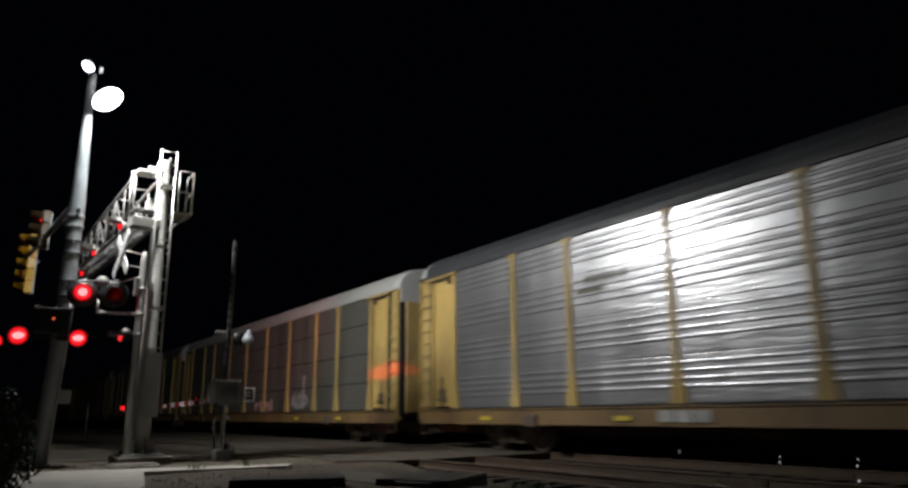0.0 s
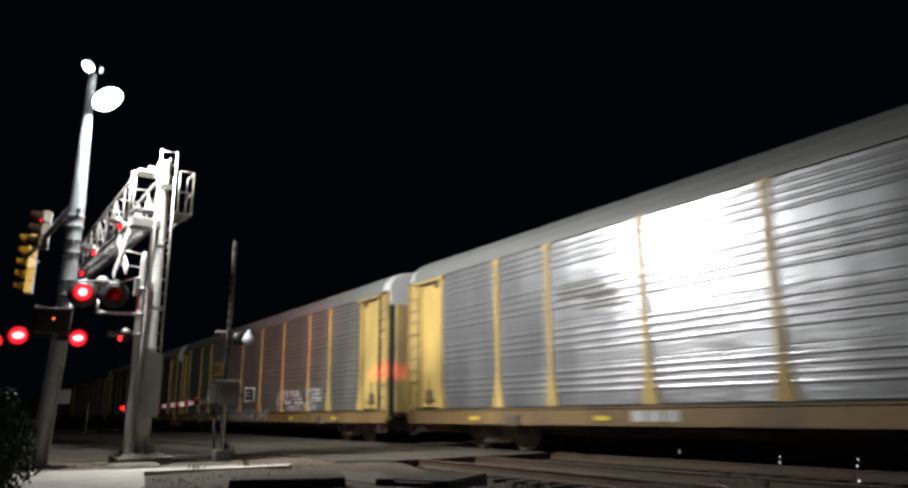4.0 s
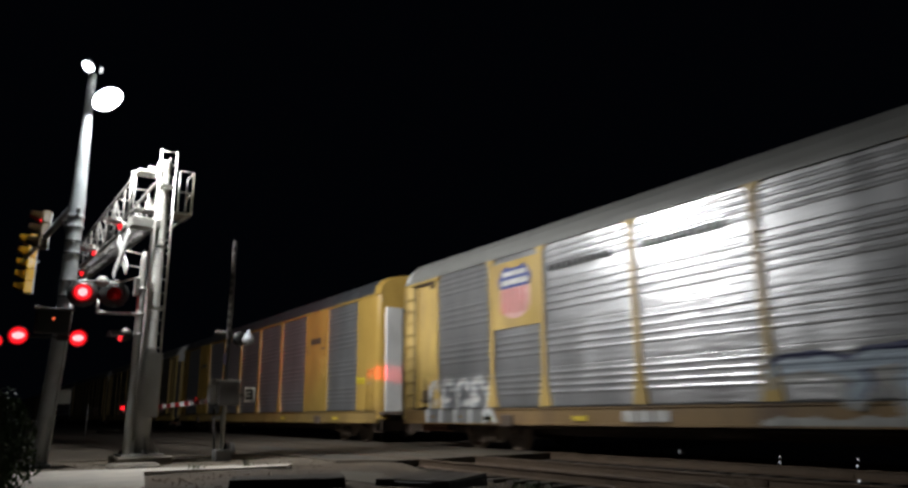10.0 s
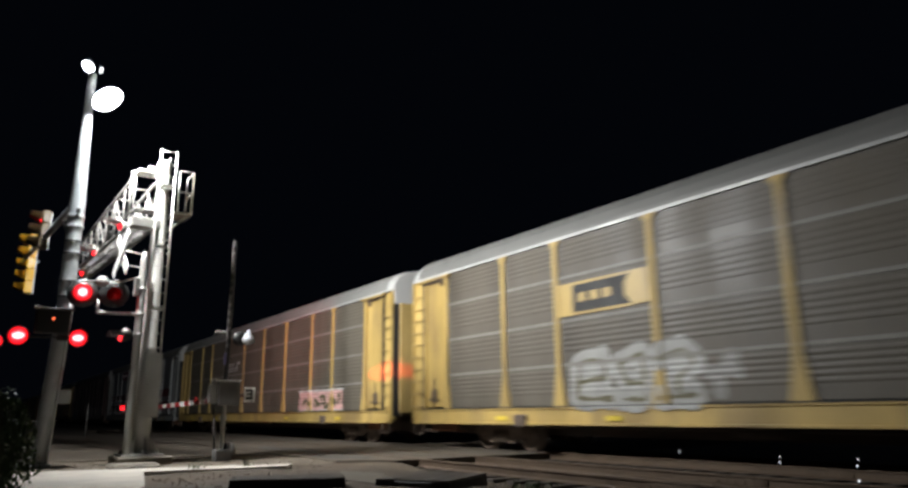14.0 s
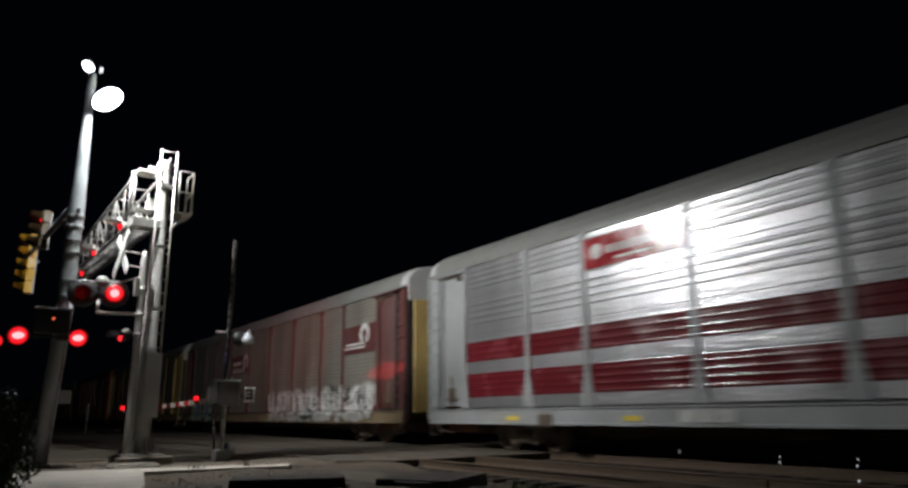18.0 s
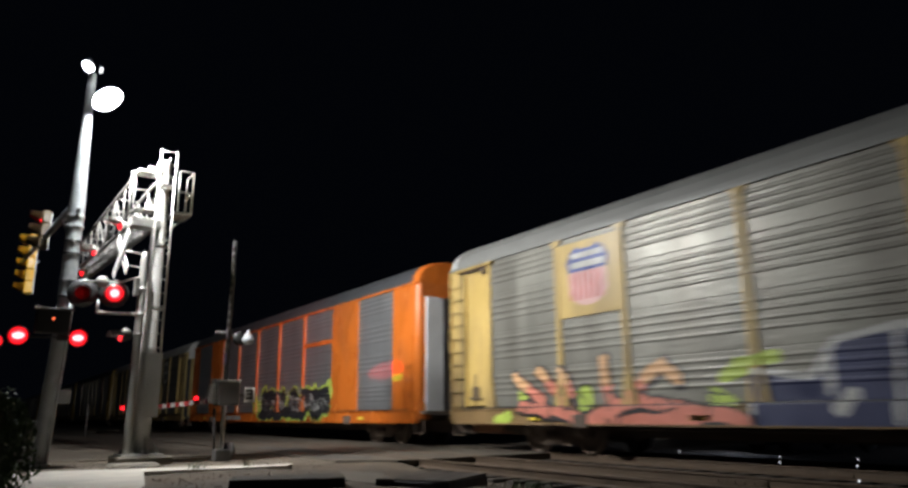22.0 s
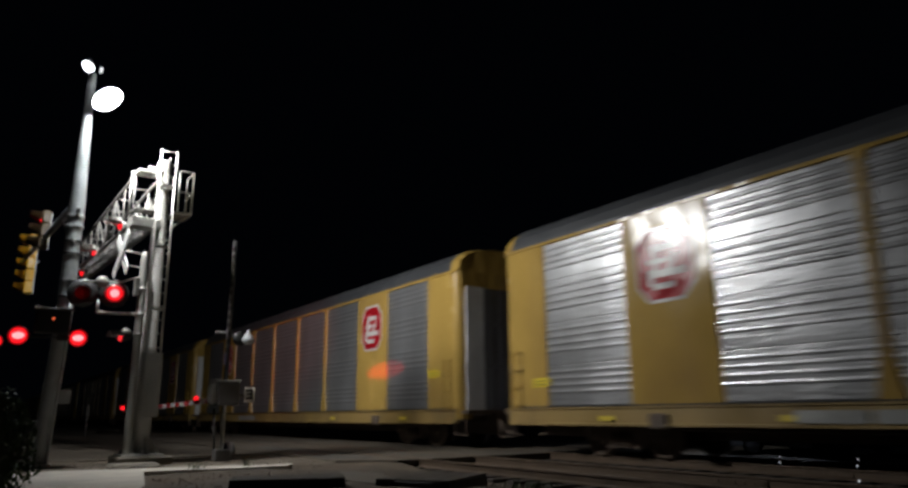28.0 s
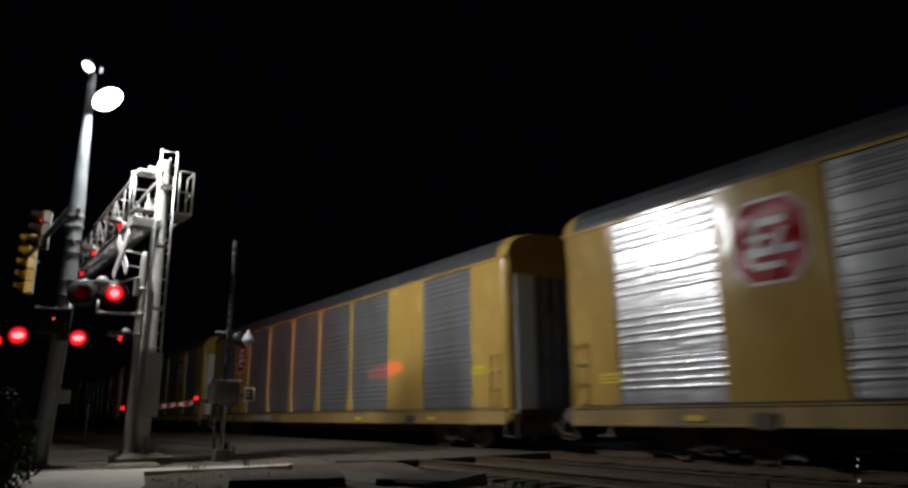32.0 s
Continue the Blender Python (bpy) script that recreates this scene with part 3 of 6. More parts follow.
STRIPE_RED = surface("striped_red_metal", (0.115, 0.011, 0.016), 0.24, 0.0, 0.15, 1.0, 14, 0.02, spec=0.9)


def plate(bm, pts, y, mi, thick=0.006):
    """A thin flat sheet with the given (x, z) outline, facing -y."""
    a = [bm.verts.new((x, y, z)) for x, z in pts]
    b = [bm.verts.new((x, y + thick, z)) for x, z in pts]
    bm.faces.new(a).material_index = mi
    n = len(pts)
    for i in range(n):
        bm.faces.new((a[i], b[i], b[(i + 1) % n], a[(i + 1) % n])).material_index = mi
    return bm


def rect(x0, x1, z0, z1):
    return [(x0, z0), (x1, z0), (x1, z1), (x0, z1)]


def disc(x, z, r, n=24, sq=1.0):
    return [(x + r * math.cos(2 * math.pi * i / n), z + r * sq * math.sin(2 * math.pi * i / n)) for i in range(n)]
ROOF_MID = surface("weathered_roof", (0.155, 0.155, 0.147), 0.6, 0.1, 0.06, 0.8, 12, 0.04)
ENDWHITE = surface("galvanized_end_leaf", (0.62, 0.62, 0.61), 0.45, 0.3, 0.12, 1.5, 14, 0.05)
LADDER_BAY = surface("rusty_yellow_paint", (0.36, 0.255, 0.09), 0.55, 0.0, 0.3, 1.2, 18, 0.1, (1, 1, 0.4), (0.12, 0.075, 0.045), 0.8)
LABEL_YELLOW = surface("label_yellow", (0.62, 0.47, 0.02), 0.5, 0.0, 0.1, 4, 30, 0.03)
GRIMY = surface("grimy_hardware", (0.09, 0.065, 0.04), 0.6, 0.1, 0.3, 3.0, 25, 0.2)
RUST_PLATE = surface("rust_orange_plate", (0.26, 0.12, 0.065), 0.75, 0.0, 0.35, 2.5, 25, 0.2, dirt=(0.10, 0.06, 0.04))
ROOF_PALE = surface("pale_roof", (0.36, 0.355, 0.335), 0.6, 0.1, 0.05, 0.8, 12, 0.04)
ROOF_CAP = surface("aluminium_roof_cap", (0.43, 0.43, 0.42), 0.5, 0.2, 0.06, 0.8, 12, 0.04)
DIRTY_CREAM = surface("dirty_cream_paint", (0.40, 0.28, 0.09), 0.55, 0.0, 0.3, 1.2, 18, 0.1, (1, 1, 0.4), (0.13, 0.09, 0.06), 0.7)
STYLES = {
    # panel sheet, ribs, posts/doors, sill, roof, eave trim, seam, end wall, label
    "silver": dict(panel=GALV, ribs=RIBS, frame=YELLOW, sill=GRIMY_YELLOW, roof=ROOF_LIGHT, seam=None, end=ENDDARK, label="enclosed car-carrier wagon with shiny ribbed steel sides and yellow posts"),
    "grey": dict(panel=GREY, ribs=FLAT_SHEET, frame=DIRTY_CREAM, sill=GRIMY_YELLOW, roof=ROOF_PALE, seam=SEAM, end=ENDDARK, label="enclosed car-carrier wagon with dull grey panels and yellow posts"),
    "dull": dict(panel=GALV_DULL, ribs=RIBS, frame=DIRTY_CREAM, door=YELLOW, sill=GRIMY_YELLOW, roof=ROOF_LIGHT, seam=None, end=ENDDARK, label="enclosed car-carrier wagon with weathered ribbed steel sides and yellow posts"),
    "brown": dict(panel=BROWN, ribs=RIBS_FINE, frame=DIRTY_CREAM, sill=DIRTY_CREAM, roof=ROOF_LIGHT, seam=PALE_SEAM, end=ENDDARK, label="enclosed car-carrier wagon with grimy brown-grey panels and yellow posts"),
    "white": dict(panel=GALV, ribs=RIBS, frame=WHITEPAINT, sill=WHITEPAINT, roof=ROOF_LIGHT, seam=None, end=ENDDARK, label="enclosed car-carrier wagon with silver sides, white posts and red stripes"),
    "maroon": dict(panel=RUSTY_STEEL, ribs=RIBS_FINE, frame=MAROON, sill=BROWN_SILL, roof=ROOF_LIGHT, seam=None, end=ENDDARK, label="enclosed car-carrier wagon with grey ribbed sides and dark red posts"),
    "yellow": dict(panel=GALV, ribs=RIBS, frame=BRIGHT_YELLOW, sill=DIRTY_SILL, roof=ROOF_DARK, seam=None, end=ENDGREY, flush=True, label="newer enclosed car-carrier wagon, bright yellow with shiny ribbed steel panels"),
    "orange": dict(panel=GALV, ribs=RIBS, frame=ORANGE, sill=ORANGE, roof=ROOF_DARK, seam=None, end=ENDGREY, flush=True, label="newer enclosed car-carrier wagon, orange with shiny ribbed steel panels"),
}
TRUCK_X = 10.1


WHEELS = []


def car(style_name, n):
    st = dict(STYLES[style_name])
    roofs = {-1: ROOF_DARK, 1: ROOF_MID, 4: ROOF_MID, 6: ROOF_MID, 8: ROOF_MID, 9: ROOF_MID, 10: ROOF_MID, 2: ROOF_MID}
    st["roof"] = roofs.get(n, st["roof"])
    root = thing("autorack_wagon", pose(0, TRACK_Y, 0), st["label"], "railway wagon", "wagons of the passing train")
    fr = st["frame"]
    flush = st.get("flush", False)
    sid = style_name
    bays = list(zip(POSTS, POSTS[1:]))
    for i, (a, b) in enumerate(bays):
        w = round(b - a, 2)
        c = (a + b) / 2
        if flush and i in (1, 7):
            def blank(w=w):
                bm = bmesh.new()
                box(bm, (-w / 2 - 0.07, -0.045, Z_FLOOR - 0.02), (w / 2 + 0.07, 0.03, Z_EAVE))
                return bm
            add("blank_panel", shared(("blank_panel", sid, w), blank, fr), root, pose(c, SIDE, 0))
            continue
        add("side_panel", shared(("side_panel", sid, w), lambda w=w: panel_bmesh(w, st["ribs"]), st["panel"]), root, pose(c, SIDE, 0))
        if st["seam"]:
            for z in SEAMS:
                def strip(w=w):
                    bm = bmesh.new()
                    hw = 0.016 if st["seam"] is SEAM else 0.035
                    box(bm, (-w / 2 + 0.08, -0.016, -hw), (w / 2 - 0.08, 0.0, hw))
                    return bm
                add("seam_strip", shared(("seam_strip", sid, w), strip, st["seam"]), root, pose(c, SIDE, z))
    skip = (-9.2, -7.18, 7.18, 9.2) if flush else ()
    for x in POSTS:
        if x in skip or (flush and abs(x) > 11):
            continue
        add("side_post", shared(("side_post", sid), post_bmesh, fr), root, pose(x, 0, 0))
    H = HALF_NEW if flush else HALF
    add("side_sill", shared(("side_sill", sid), lambda: sill_bmesh(H), st["sill"]), root)
    # solid near-black bar: the shade of the gap over the sill, drawn as colour
    add("floor_gap", shared(("floor_gap", H), lambda: boxes(((-H + 0.6, SIDE - 0.085, Z_FLOOR - 0.028), (H - 0.6, SIDE - 0.01, Z_FLOOR - 0.004))), SEAM), root)
    w = (2 * H - 0.7) / ROOF_SHEETS
    for k in range(ROOF_SHEETS):
        add("roof_panel", shared(("roof_panel", sid, st["roof"].name), lambda: roof_bmesh(H), st["roof"]), root, pose(-H + 0.35 + w * (k + 0.5), 0, 0))

    def trim():
        bm = bmesh.new()
        box(bm, (-H + 0.05, SIDE - 0.06, Z_EAVE - 0.01), (H - 0.05, SIDE + 0.05, Z_EAVE + 0.055))
        return bm
    add("eave_rail", shared(("eave_rail", sid, st["roof"].name), trim, fr if flush else (ROOF_CAP if style_name == "brown" else st["roof"])), root)
    add("far_side", shared(("far_side", sid), far_side_bmesh, st["panel"]), root)
    add("underframe", shared(("underframe",), underframe_bmesh, UNDER), root)
    add("brake_gear", shared(("brake_gear",), brake_gear_bmesh, UNDER), root)
    for s in (-1, 1):
        add("roof_end", shared(("roof_end", sid, s, st["roof"].name), lambda s=s: roof_end_bmesh(s, H), fr if flush else ROOF_CAP), root)
        add("end_fold", shared(("end_fold", sid, s), lambda s=s: end_fold_bmesh(s, 0.46 if flush else 0), ENDWHITE if flush else LADDER_BAY), root, label="galvanized end door leaf" if flush else "")
        add("end_wall", shared(("end_wall", sid, s), lambda s=s: end_wall_bmesh(s, 0.55 if flush else 0), st["end"]), root)
        for z in (2.2, 3.4):
            add("end_beam", shared(("end_beam", sid, s), lambda s=s: end_beam_bmesh(s, 0.55 if flush else 0), st["end"]), root, pose(0, 0, z))
        add("coupler", shared(("coupler",), coupler_bmesh, UNDER), root, pose(0, 0, 0, 0, 0, 0 if s > 0 else 180))
        add("air_hose", shared(("air_hose",), air_hose_bmesh, UNDER), root, pose(0, 0, 0, 0, 0, 0 if s > 0 else 180))
        if flush:
            add("end_bay", shared(("end_bay", sid, s), lambda s=s: flush_end_bmesh(s), fr), root)
        else:
            add("end_door", shared(("end_door", sid, s), lambda s=s: door_bmesh(s), st.get("door", fr)), root)
            add("corner_post", shared(("corner_post", sid, s), lambda s=s: end_post_bmesh(s), LADDER_BAY if st["sill"] is GRIMY_YELLOW and fr is not MAROON else fr), root)
            add("door_track", shared(("door_track", s), lambda s=s: door_track_bmesh(s), UNDER), root, label="dark door hanger track")
            add("door_hood", shared(("door_hood", sid, s), lambda s=s: door_hood_bmesh(s), fr), root)
            add("door_slot", shared(("door_slot", s), lambda s=s: door_slot_shade_bmesh(s), SEAM), root)
            add("door_latch", shared(("door_latch", s), lambda s=s: door_latch_bmesh(s), GRIMY), root, label="grimy door lock with rods")
            add("draft_plate", shared(("draft_plate", s), lambda s=s: draft_plate_bmesh(s), RUST_PLATE), root, label="rust-orange plate under the sill")
        add("end_gable", shared(("end_gable", sid, s), lambda s=s: gable_bmesh(s, H), fr if flush else ROOF_CAP), root)
        if flush:
            add("grab_rail", shared(("grab_rail", sid, s), lambda s=s: grab_rail_bmesh(s), fr), root)
            for k in range(4):
                add("grab_iron", shared(("grab_iron", sid, s), lambda s=s: grab_iron_bmesh(s), fr), root, pose(0, 0, 1.10 + 0.42 * k))
            label_x, label_z = (-12.05, 1.62) if s < 0 else (12.12, 2.05)
            plate_ob = add("caution_label", shared(("caution_label",), lambda: boxes(((-0.30, SIDE - 0.036, -0.10), (0.30, SIDE - 0.028, 0.10))), LABEL_YELLOW), root, pose(label_x, 0, label_z), "small bright yellow caution label")
            for dz in (-0.04, 0.03):
                add("label_bar", shared(("label_bar",), lambda: boxes(((-0.24, SIDE - 0.040, -0.012), (0.24, SIDE - 0.034, 0.012))), SEAM), plate_ob, pose(0, 0, dz))
        else:
            add("corner_gap", shared(("corner_gap", s), lambda s=s: corner_gap_shade_bmesh(s), SEAM), root)
            add("end_box", shared(("end_box", s), lambda s=s: end_box_bmesh(s), UNDER), root, label="black box on the end door")
            for k in range(10):
                add("ladder_rung", shared(("ladder_rung", sid, s), lambda s=s: rung_bmesh(s), LADDER_BAY if fr in (YELLOW, DIRTY_CREAM) else fr), root, pose(0, 0, 1.15 + 0.36 * k))
        add("corner_step", shared(("corner_step", sid, s), lambda s=s: step_bmesh(s), UNDER), root)
        truck = add("truck", shared(("truck_bolster",), lambda: boxes(((-0.2, -1.0, 0.3), (0.2, 1.0, 0.6))), UNDER), root, pose(s * TRUCK_X, 0, 0))
        for y in (-1.02, 1.02):
            add("side_frame", shared(("side_frame", y), lambda y=y: sideframe_bmesh(y), WHEEL), truck)
        for x in (-0.9, 0.9):
            for y, turn in ((-0.80, 0), (0.80, 180)):
                WHEELS.append((n, turn, add("wheel", shared(("wheel",), wheel_bmesh, WHEEL), truck, pose(x, y, 0.46, 0, 0, turn))))
    return root


ORDER = {-2: "silver", -1: "silver", 0: "grey", 1: "silver", 2: "dull", 3: "grey", 4: "silver", 5: "yellow", 6: "brown", 7: "brown", 8: "white", 9: "maroon", 10: "dull", 11: "orange", 12: "grey",
         13: "yellow", 14: "yellow", 15: "yellow", 16: "yellow", 17: "yellow", 18: "yellow", 19: "grey", 20: "silver", 21: "grey", 22: "brown"}


def along(n):
    """The distance of wagon n's middle behind that of wagon 0."""
    return PITCH * n


CARS = {n: car(s, n) for n, s in ORDER.items()}

# ---- signs and sprayed paint on the wagons ----
FLAT = SIDE - 0.034
BLANK = SIDE - 0.052


def signs(n, name, label, mats, shapes, y=FLAT):
    """Flat painted shapes: (outline, material index, height above the one below)."""
    base = None
    for k, (pts, mi, lift) in enumerate(shapes):
        bm = bmesh.new()
        plate(bm, pts, y - lift * 0.004, 0, 0.003)
        o = part(name if k == 0 else "sign_shape", bm, mats[mi], base or CARS[n], label if k == 0 else "")
        base = base or o
    return base


def islands(bm, least=60):
    """Sets of joined faces; small flecks go with the largest set."""
    seen, sets = set(), []
    bm.faces.index_update()
    bm.verts.index_update()
    for f in bm.faces:
        if f.index in seen:
            continue
        seen.add(f.index)
        todo, group = [f], []
        while todo:
            g = todo.pop()
            group.append(g)
            for v in g.verts:
                for h in v.link_faces:
                    if h.index not in seen:
                        seen.add(h.index)
                        todo.append(h)
        sets.append(group)
    sets.sort(key=len, reverse=True)
    big = [g for g in sets if len(g) >= least] or sets[:1]
    return big


def spray(n, label, x0, x1, z0, z1, mats, layers, sheet_line=None):
    bm = spray_bmesh(x0, x1, z0, z1, sheet_line or STYLES[ORDER[n]]["ribs"], layers)
    for group in islands(bm):
        piece, made = bmesh.new(), {}
        for f in group:
            vs = []
            for v in f.verts:
                if v.index not in made:
                    made[v.index] = piece.verts.new(v.co)
                vs.append(made[v.index])
            nf = piece.faces.new(vs)
            nf.material_index, nf.smooth = f.material_index, f.smooth
        part("graffiti", piece, mats, CARS[n], label)
    bm.free()


def bubble(seed, x0, x1, z0, z1, n):
    """Strokes of n overlapping swollen swirls side by side, each an open turned arc."""
    rr = random.Random(seed)
    out, w = [], (x1 - x0) / n
    for k in range(n):
        cx, cz = x0 + w * (k + 0.5), (z0 + z1) / 2 + rr.uniform(-0.08, 0.08)
        rx, rz = w * rr.uniform(0.7, 1.0), (z1 - z0) / 2 * rr.uniform(0.75, 1.1)
        a0, sweep, grow = rr.uniform(0, 6.28), rr.choice((-1, 1)) * rr.uniform(2.2, 3.6), rr.uniform(0.15, 0.5)
        pts = []
        for i in range(9):
            a, g = a0 + sweep * i / 8, 1 - grow * i / 8
            pts.append((cx + rx * g * math.cos(a), min(z1 + 0.1, max(z0, cz + rz * g * math.sin(a)))))
        out += [(a[0], a[1], b[0], b[1]) for a, b in zip(pts, pts[1:])]
        if rr.random() < 0.6:
            x, t = cx + rr.uniform(-0.3, 0.3) * w, rr.uniform(-0.5, 0.5) * w
            out.append((x - t, z0, x + t, z1))
    return out


def moved(strokes, dx, dz):
    return [(a + dx, b + dz, c + dx, d + dz) for a, b, c, d in strokes]


def rows_of_bars(x0, x1, z0, z1, n, fill=0.62):
    w = (x1 - x0) / n
    return [rect(x0 + w * k, x0 + w * (k + fill), z0, z1) for k in range(n)]


def oct_pts(x, z, w, h, c=0.42):
    return [(x - w, z - h * (1 - c)), (x - w * (1 - c), z - h), (x + w * (1 - c), z - h), (x + w, z - h * (1 - c)), (x + w, z + h * (1 - c)), (x + w * (1 - c), z + h), (x - w * (1 - c), z + h), (x - w, z + h * (1 - c))]


# wagon 0: faint old paint
spray(0, "faint washed-out pale graffiti", -1.0, 6.6, 1.1, 2.5, [SP_GREY, SP_PINK], [(scrawl(3, 4.8, 6.3, 1.25, 1.75, 6), 0.09, 0.05, 0), ([(5.9, 1.3, 6.1, 2.4), (5.6, 1.3, 6.2, 1.35)], 0.11, 0.05, 0), (scrawl(4, 0.2, 2.6, 1.15, 1.5, 5), 0.10, 0.06, 1)])
for n in (0, 1, 3):
    for x0, x1, z0, z1 in ((-6.9, -5.1, 3.46, 3.80), (-6.05, -4.65, 3.14, 3.40)):
        signs(n, "stencil_line", "rows of dark unreadable stencil marks", [SP_OLIVE], [(rect(a + (x1 - x0) * 0.03, a + (x1 - x0) * 0.12, z, z + 0.05), 0, 0) for k in range(3) for z in (z0 + 0.115 * k,) for a in (x0 + (x1 - x0) * q / 8 for q in range(8 - k))])
signs(-1, "stencil_bar", "grey unreadable stencil marks", [SP_OLIVE], [(p, 0, 0) for p in rows_of_bars(-6.6, -5.3, 3.72, 3.88, 5) + [rect(-6.9, -6.1, 3.50, 3.60)]])

# wagon 2: yellow plate with a black emblem, white and black paint
signs(2, "emblem_plate", "yellow plate with plain black block shapes", [YELLOW, SIGN_BLACK], [
    (rect(-7.12, -4.36, 3.03, 3.78), 0, 0), (rect(-6.58, -5.86, 3.50, 3.60), 1, 1), (rect(-6.58, -6.46, 3.30, 3.52), 1, 1), (rect(-5.98, -5.86, 3.30, 3.52), 1, 1), (rect(-6.58, -5.86, 3.22, 3.32), 1, 1),
    (rect(-5.74, -5.62, 3.22, 3.60), 1, 1), (rect(-5.46, -5.34, 3.22, 3.60), 1, 1), (rect(-5.18, -5.06, 3.22, 3.60), 1, 1)])
spray(2, "white and black graffiti over the ribs", 3.3, 8.6, 1.0, 2.1, [SP_GREY, SP_BLACK, SP_WHITE], [
    (scrawl(21, 3.9, 8.2, 1.15, 1.85, 15), 0.17, 0.06, 0), (scrawl(22, 4.0, 8.1, 1.2, 1.75, 13), 0.055, 0.02, 1), (scrawl(23, 4.4, 8.2, 1.25, 1.95, 9), 0.045, 0.02, 2)])
spray(2, "white graffiti along the sill", -10.3, 3.0, 0.6, 1.4, [SP_GREY, SP_OLIVE], [(scrawl(24, -10.2, -7.4, 0.72, 1.25, 9) + scrawl(25, -3.2, 2.6, 0.70, 1.25, 13), 0.08, 0.05, 0), (scrawl(26, -10.0, -7.6, 0.75, 1.15, 7), 0.04, 0.02, 1)])

CLIP = paint("clip_cream", (0.50, 0.44, 0.30))
for x in POSTS[1:-1]:
    for z in SEAMS:
        add("post_clip", shared(("post_clip",), lambda: boxes(((-0.13, SIDE - 0.062, -0.05), (0.13, SIDE - 0.046, 0.05))), CLIP), CARS[3], pose(x, 0, z))
# wagon 3: a tag that can be read
NAVE = [(-4.0, 1.95, -3.6, 0.80), (-4.0, 1.95, -2.95, 0.86), (-3.35, 1.90, -2.95, 0.86), (-2.45, 0.84, -2.30, 1.78), (-2.30, 1.78, -1.62, 0.84), (-2.40, 1.20, -1.80, 1.20), (-1.62, 1.86, -1.00, 0.82), (-1.00, 0.82, -0.62, 1.90),
        (-0.38, 1.86, -0.10, 0.84), (-0.38, 1.86, 0.62, 1.92), (-0.25, 1.36, 0.52, 1.40), (-0.10, 0.84, 0.78, 0.86)]
GOLD = paint("dull_gold", (0.42, 0.34, 0.11))
spray(3, "black NAVE tag with a teal and yellow glow", -5.2, 2.4, 0.6, 2.4, [SP_TEAL, GOLD, SP_BLACK], [
    ([(-4.9, 0.80, -4.2, 1.25), (-4.4, 0.75, -3.9, 0.80), (0.6, 1.9, 1.3, 1.5), (0.9, 1.3, 1.6, 1.0), (-3.3, 2.05, -2.4, 2.0), (-0.4, 2.05, 0.7, 2.1)], 0.17, 0.10, 0),
    ([(-3.7, 0.95, 0.9, 0.95), (-3.6, 1.25, 0.8, 1.25), (-3.3, 1.55, 0.6, 1.6)], 0.17, 0.06, 1), (moved(NAVE, 0.05, -0.03), 0.13, 0.02, 2)])
spray(3, "grey and black tag low on the side", -11.4, -8.2, 0.6, 1.6, [SP_GREY, SP_BLACK], [(scrawl(31, -11.0, -8.6, 0.8, 1.3, 10), 0.17, 0.05, 0), (scrawl(32, -11.0, -8.6, 0.8, 1.3, 9), 0.05, 0.02, 1)])

STRIPE_ROSE = paint("rose", (0.42, 0.10, 0.10))
# wagon 4: shield plate, pale blue paint
for nn in (4, 10):
    wide = lambda pts: [(-8.2 + (x + 8.2) * 1.28, z) for x, z in pts]
    outline = wide([(-8.66, 3.55), (-8.58, 3.38), (-8.40, 3.27), (-8.20, 3.23), (-8.0, 3.27), (-7.82, 3.38), (-7.74, 3.55), (-7.74, 4.02), (-8.66, 4.02)])
    crown = wide([(-8.66, 4.02), (-7.74, 4.02), (-7.68, 4.25), (-7.78, 4.46), (-7.92, 4.60), (-8.06, 4.53), (-8.34, 4.53), (-8.48, 4.60), (-8.62, 4.46), (-8.72, 4.25)])
    signs(nn, "shield_plate", "yellow-cream plate with a blue, white and red-striped shield", [YELLOW, SIGN_BLUE, SP_PINK, SIGN_WHITE, STRIPE_ROSE], [
        (rect(-9.14, -7.24, 3.02, 4.72), 0, 0), (outline, 2, 1), (crown, 1, 1), (wide(rect(-8.58, -7.82, 4.33, 4.45)), 3, 2), (wide(rect(-8.62, -7.78, 4.10, 4.24)), 3, 2)]
        + [(wide(p), 4, 2) for p in rows_of_bars(-8.60, -7.80, 3.38, 4.00, 6, 0.42)])
for xs in (-6.9, -4.05):
    signs(4, "stencil_mark", "row of black unreadable stencil marks", [SIGN_BLACK], [(p, 0, 0) for p in rows_of_bars(xs, xs + 2.1, 4.20, 4.36, 11, 0.7)])
P4 = bubble(41, -1.5, 4.7, 0.9, 1.85, 5)
spray(4, "pale blue and white graffiti with dark outlines", -2.2, 5.6, 0.6, 2.4, [SP_PALE, SP_BLUE, SP_WHITE, SP_GREY, SP_OLIVE], [
    (P4, 0.25, 0.07, 3), (moved(P4, 0.05, 0.06), 0.15, 0.03, 1), (P4, 0.115, 0.03, 0), ([(-1.6, 0.72, 5.2, 0.78)], 0.08, 0.05, 3)])
ARCHES = []
for k in range(4):
    x = -12.35 + 0.72 * k
    ARCHES += [(x, 0.75, x + 0.08, 1.62), (x + 0.08, 1.62, x + 0.22, 1.80), (x + 0.22, 1.80, x + 0.46, 1.80), (x + 0.46, 1.80, x + 0.56, 1.55)]
